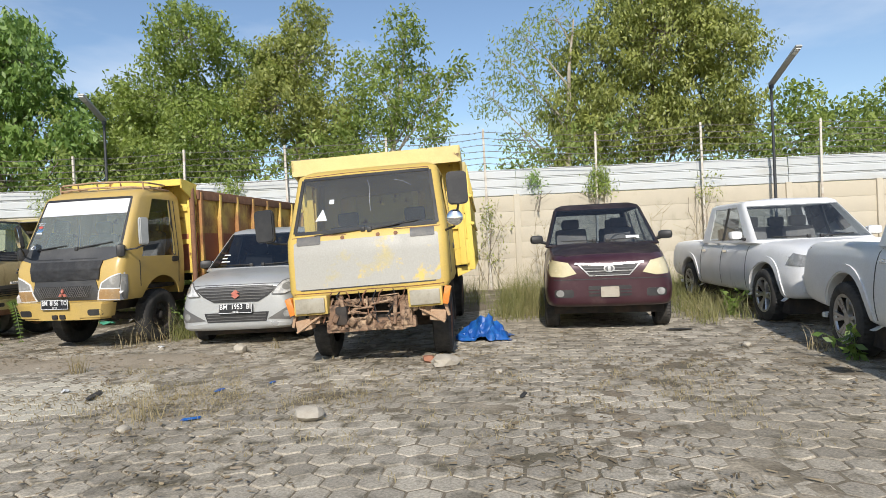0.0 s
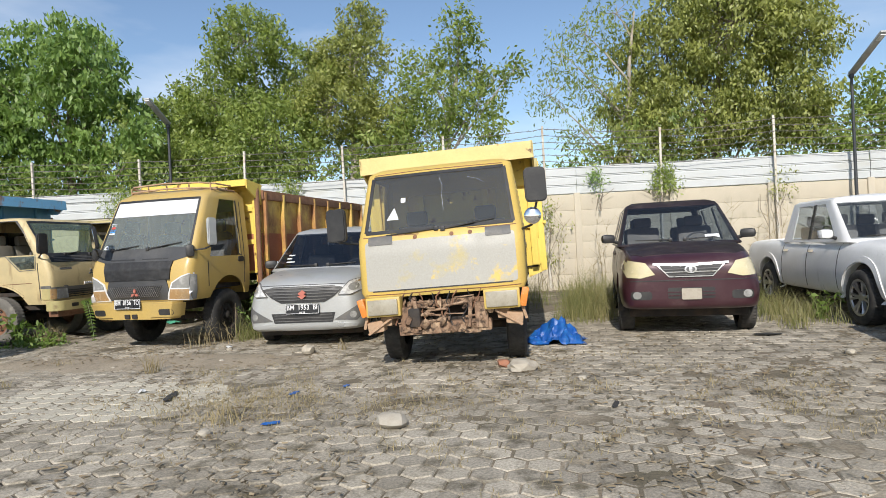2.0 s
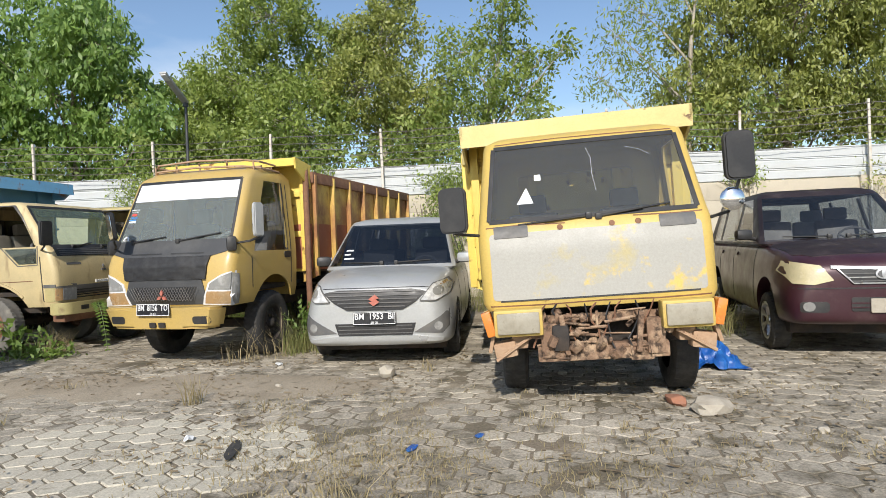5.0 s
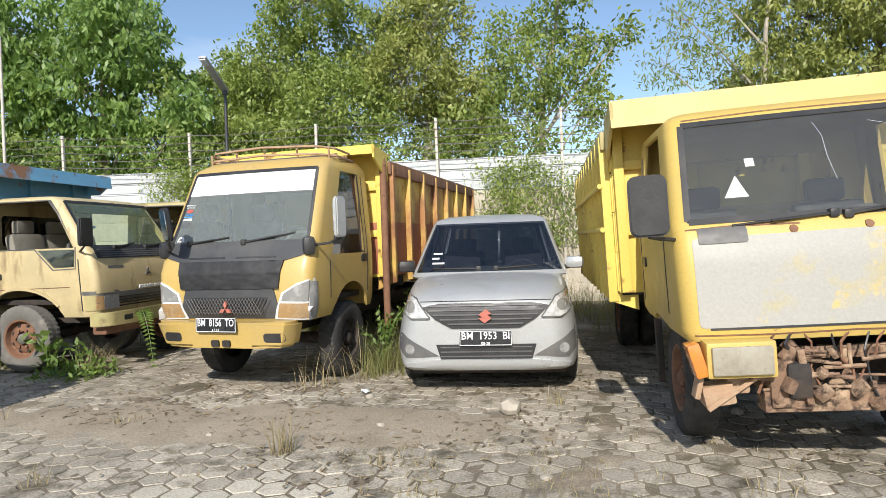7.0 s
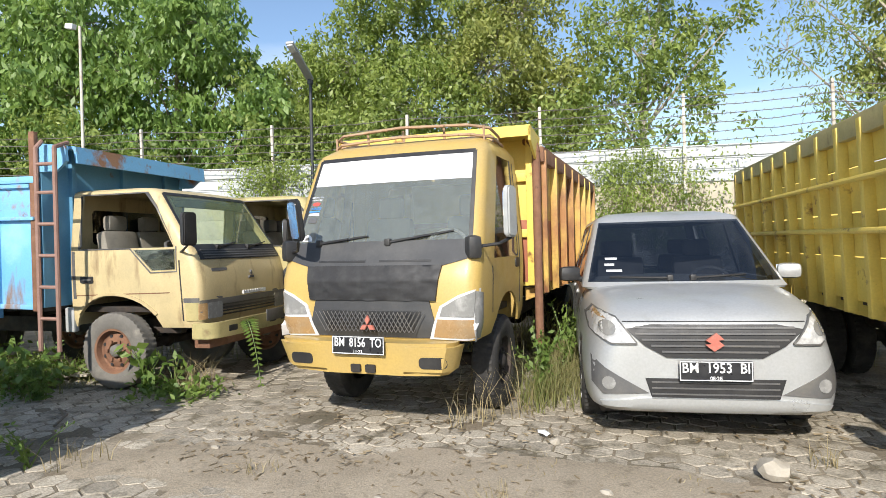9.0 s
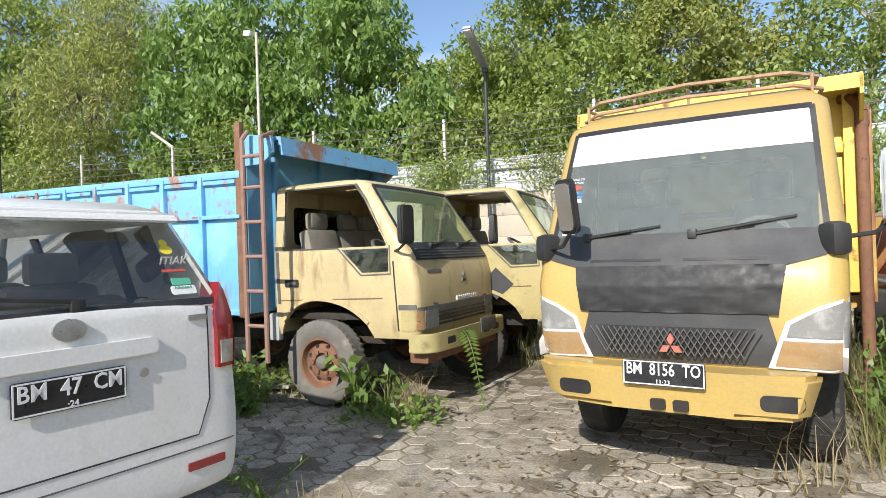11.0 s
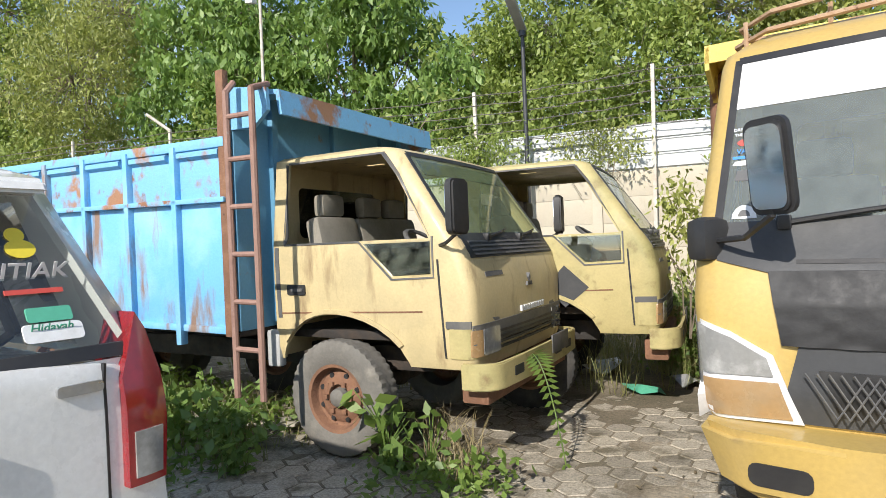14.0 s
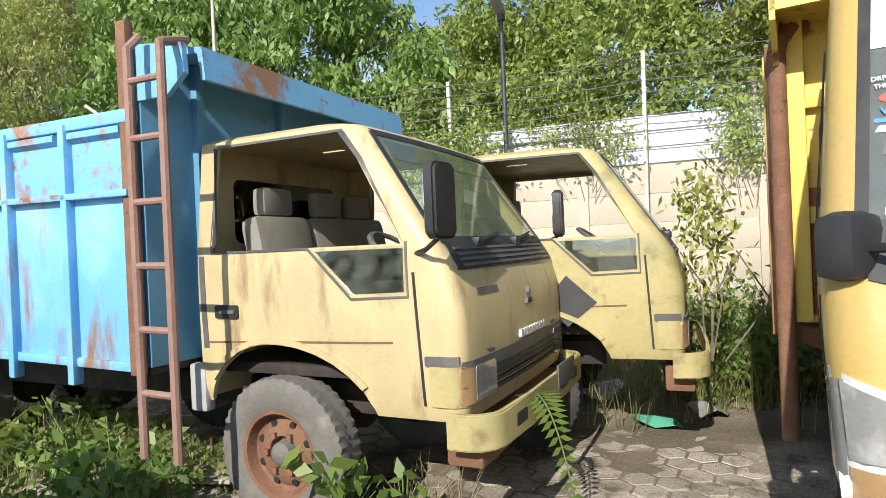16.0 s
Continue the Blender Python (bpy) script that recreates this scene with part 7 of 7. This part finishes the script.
creeper("bushy creeper over the top of the wall", -7.3, 2.4, 3.2, .5, 60, 10, LEAF[0])


def dry_weeds():
    rng = random.Random(77)
    for i in range(16):
        x = rng.choice((-.9, .2, .9, 3.0, 3.4, 3.9, 4.6)) + rng.uniform(-.4, .4)
        h = rng.uniform(1.0, 2.2)
        t = thing("dry_weed", "tall bare dry weed stalk in front of the wall", "plant", Matrix.Translation((x, fence_y(x) - rng.uniform(.3, .9), 0)), "dry weeds")
        bm = bmesh.new()
        last = Vector((0, 0, 0))
        for k in range(5):
            p = Vector((rng.uniform(-.06, .06) * k, 0, h * (k + 1) / 5))
            rod(bm, last, p, .008 * (1 - k * .15), n=4)
            for j in range(3):
                rod(bm, p, p + Vector((rng.uniform(-.3, .3), rng.uniform(-.2, .2), rng.uniform(.1, .3))), .004, .002, 4)
            last = p
        part("stalk", bm, STRAW, t)


dry_weeds()


def lump(name, label, category, x, y, size, material, seed, z=None, flat=1.0):
    """A broken stone: a cut, jittered block."""
    rng = random.Random(seed)
    bm = bmesh.new()
    bmesh.ops.create_icosphere(bm, subdivisions=2, radius=.5)
    for v in bm.verts:
        v.co *= 1 + rng.uniform(-.16, .16)
        v.co = Vector((v.co.x * size[0], v.co.y * size[1], max(v.co.z, -.35) * size[2]))
    bmesh.ops.rotate(bm, verts=bm.verts[:], matrix=Matrix.Rotation(rng.uniform(0, 3), 3, "Z"))
    ob = part(name, bm, material, None, smooth=25)
    ob.location = (x, y, size[2] * .33 if z is None else z)
    return tagged(ob, label, category, "loose stones")


for i, (x, y, sx, sy, sz) in enumerate(((-1.23, 4.86, .26, .20, .12), (-.50, 6.80, .30, .24, .14), (2.72, 7.59, .13, .10, .07), (-3.29, 7.8, .20, .17, .15), (-2.54, 4.53, .11, .09, .06), (.1, 6.4, .10, .08, .05), (-1.6, 8.0, .09, .08, .06), (-5.4, 6.9, .06, .05, .03), (-4.2, 7.3, .08, .06, .04), (-6.9, 7.4, .07, .05, .03), (-2.9, 6.5, .09, .07, .03), (-4.6, 8.1, .08, .07, .05))):
    lump("stone", "pale lump of broken concrete lying on the pavers", "stone", x, y, (sx, sy, sz), M["stone"], i)
lump("brick_piece", "broken red brick lying on the pavers", "brick", -.71, 7.02, (.24, .13, .09), M["brick"], 31)


def tarp():
    bm = bmesh.new()
    n = 46
    g = []
    for i in range(n):
        for j in range(n):
            u, v = i / (n - 1) * 2 - 1, j / (n - 1) * 2 - 1
            p = Vector((u * 2.1, v * 2.1, 4.4))
            fold = 1 - abs(noise.noise(p)) * 2.2
            crease = 1 - abs(noise.noise(p * 2.6 + Vector((3, 1, 0)))) * 2
            rr = math.hypot(u, v) * (1 + .25 * noise.noise(p * .8))
            z = max(0, 1 - rr) ** .7 * .24 * (.35 + .9 * fold) + .05 * crease * max(0, 1.15 - rr)
            x = u * .33 + .07 * noise.noise(p * 1.7 + Vector((0, 9, 0)))
            y = v * .30 + .07 * noise.noise(p * 1.7 + Vector((9, 0, 0)))
            g.append(bm.verts.new((x, y, .016 + max(0, z))))
    for i in range(n - 1):
        for j in range(n - 1):
            bm.faces.new((g[i * n + j], g[(i + 1) * n + j], g[(i + 1) * n + j + 1], g[i * n + j + 1]))
    ob = part("tarpaulin", bm, M["tarp"], None, smooth=24)
    ob.location = (-.22, 8.55, 0)
    tagged(ob, "crumpled bright blue tarpaulin heaped beside the truck", "tarpaulin")


tarp()


def scrap(name, label, x, y, size, material, seed, bend=.03):
    rng = random.Random(seed)
    bm = bmesh.new()
    pts = [(size[0] * (.5 + .2 * rng.random()) * math.cos(a), size[1] * (.5 + .2 * rng.random()) * math.sin(a)) for a in [2 * math.pi * i / 9 for i in range(9)]]
    c = bm.verts.new((0, 0, bend + .012))
    vs = [bm.verts.new((p[0], p[1], .012 + rng.random() * bend)) for p in pts]
    for i in range(9):
        bm.faces.new((c, vs[i], vs[(i + 1) % 9]))
    solid(bm, .003)
    ob = part(name, bm, material, None, smooth=0)
    ob.location, ob.rotation_euler = (x, y, 0), (0, 0, rng.uniform(0, 3))
    return tagged(ob, label, "litter", "litter on the ground")


scrap("plastic_scrap", "scrap of blue plastic on the pavers", -2.17, 4.83, (.13, .06), M["tarp"], 1, .012)
scrap("plastic_scrap", "scrap of blue plastic on the pavers", -2.07, 6.05, (.08, .05), M["tarp"], 2, .01)
scrap("plastic_scrap", "scrap of blue plastic on the pavers", -2.45, 5.75, (.12, .05), M["tarp"], 3, .01)
scrap("rubber_strip", "torn strip of black rubber on the ground", -3.6, 5.57, (.34, .07), M["rubber"], 4, .015)
scrap("plastic_scrap", "crumpled teal plastic on the ground", -7.8, 11.2, (.35, .22), M["paint_g"], 5, .06)
scrap("paper_scrap", "white crumpled sheet lying by the truck", -8.4, 11.9, (.5, .3), M["letter"], 6, .12)
scrap("plastic_scrap", "crumpled clear plastic on the ground", -7.5, 11.6, (.4, .25), M["lamp_clear"], 7, .10)
scrap("paper_scrap", "white scrap of paper on the pavers", -4.05, 5.75, (.12, .06), M["letter"], 8, .02)
scrap("paper_scrap", "white scrap of paper near the car", -4.7, 8.25, (.12, .08), M["letter"], 9, .03)
scrap("rubber_strip", "flat dark rubber piece on the pavers", 2.3, 8.9, (.30, .14), M["rubber"], 10, .012)
scrap("rubber_strip", "torn strip of black rubber on the ground", .35, 5.5, (.16, .04), M["rubber"], 11, .01)


def plank(x, y, z, l, rz, tilt, seed):
    bm = bmesh.new()
    box(bm, (0, 0, 0), (l, .11, .025), bevel=.004)
    ob = part("plank", bm, M["bark_pale"], None)
    ob.matrix_world = pose(x, y, z, tilt, 0, rz)
    tagged(ob, "weathered loose plank among the weeds", "plank", "loose planks")


plank(-10.4, 8.8, .06, 1.1, 20, 0, 1)
plank(-10.9, 9.1, .05, 1.3, -12, 4, 2)
plank(-9.9, 9.2, .05, .9, 40, 0, 3)
bm = bmesh.new()
tube(bm, [Vector((0, 0, .02)), Vector((.3, .12, .03)), Vector((.62, .10, .02))], .012, 6)
stick = part("stick", bm, M["bark"], None)
stick.location, stick.rotation_euler = (-9.0, 7.9, 0), (0, 0, -.9)
tagged(stick, "dark broken stick lying on the ground", "stick")


# ---- pavers ----
def pavers():
    field = thing("paving", "worn grey hexagonal concrete pavers with dirt in the joints", "paving", None, kind="structure")
    R = .2 / math.sqrt(3)
    g, b, depth = .007, .009, .05
    outer = [((R - g) * math.cos(radians(60 * i + 30)), (R - g) * math.sin(radians(60 * i + 30))) for i in range(6)]
    inner = [(x * (1 - b / R), y * (1 - b / R)) for x, y in outer]
    base = [(x, y, -depth) for x, y in outer] + [(x, y, -.009) for x, y in outer] + [(x, y, 0) for x, y in inner]
    faces = [tuple(range(12, 18))] + [(6 + i, 6 + (i + 1) % 6, 12 + (i + 1) % 6, 12 + i) for i in range(6)] + [(i, (i + 1) % 6, 6 + (i + 1) % 6, 6 + i) for i in range(6)]
    one = bpy.data.meshes.new("paver")
    one.from_pydata(base, [], faces)
    one.materials.append(M["paver_one"])
    rng = np.random.default_rng(21)
    sets = {"paver": ([], []), "paver_clean": ([], [])}
    singles = 0
    arr = np.array(base)
    dx, dy = .2, R * 1.5
    for j in range(int(15.5 / dy)):
        for i in range(int(23 / dx)):
            x, y = -15.5 + i * dx + (dx / 2 if j % 2 else 0), -1.0 + j * dy
            if y > 13.2 + .15 * x or noise.noise(Vector((x * .5, y * .5, 20))) > .62:
                continue
            tx, ty, dz = rng.normal(0, .006), rng.normal(0, .006), rng.normal(0, .0016)
            if -3.0 < x < .6 and 3.0 < y < 5.9 and singles < 300:
                ob = new("paver", one)
                ob.parent = field
                ob.location, ob.rotation_euler = (x, y, dz + .002), (tx, ty, 0)
                singles += 1
                continue
            v = arr.copy()
            v[:, 2] += v[:, 1] * tx - v[:, 0] * ty + dz + .002
            v[:, 0] += x
            v[:, 1] += y
            swept = ((x + 4.35) / 1.25) ** 2 + ((y - 5.45 - .1 * (x + 4.35)) / .75) ** 2 + rng.normal(0, .12) + .5 * noise.noise(Vector((x * 2, y * 2, 4))) < 1
            verts, polys = sets["paver_clean" if swept else "paver"]
            k = len(verts) * len(base)
            verts.append(v)
            polys += [tuple(q + k for q in f) for f in faces]
    for key, (verts, polys) in sets.items():
        me = bpy.data.meshes.new("pavers")
        me.from_pydata(np.concatenate(verts).tolist(), [], polys)
        me.materials.append(M[key])
        ob = new("pavers", me)
        ob.parent = field
        ob["kind"] = "stuff"


pavers()
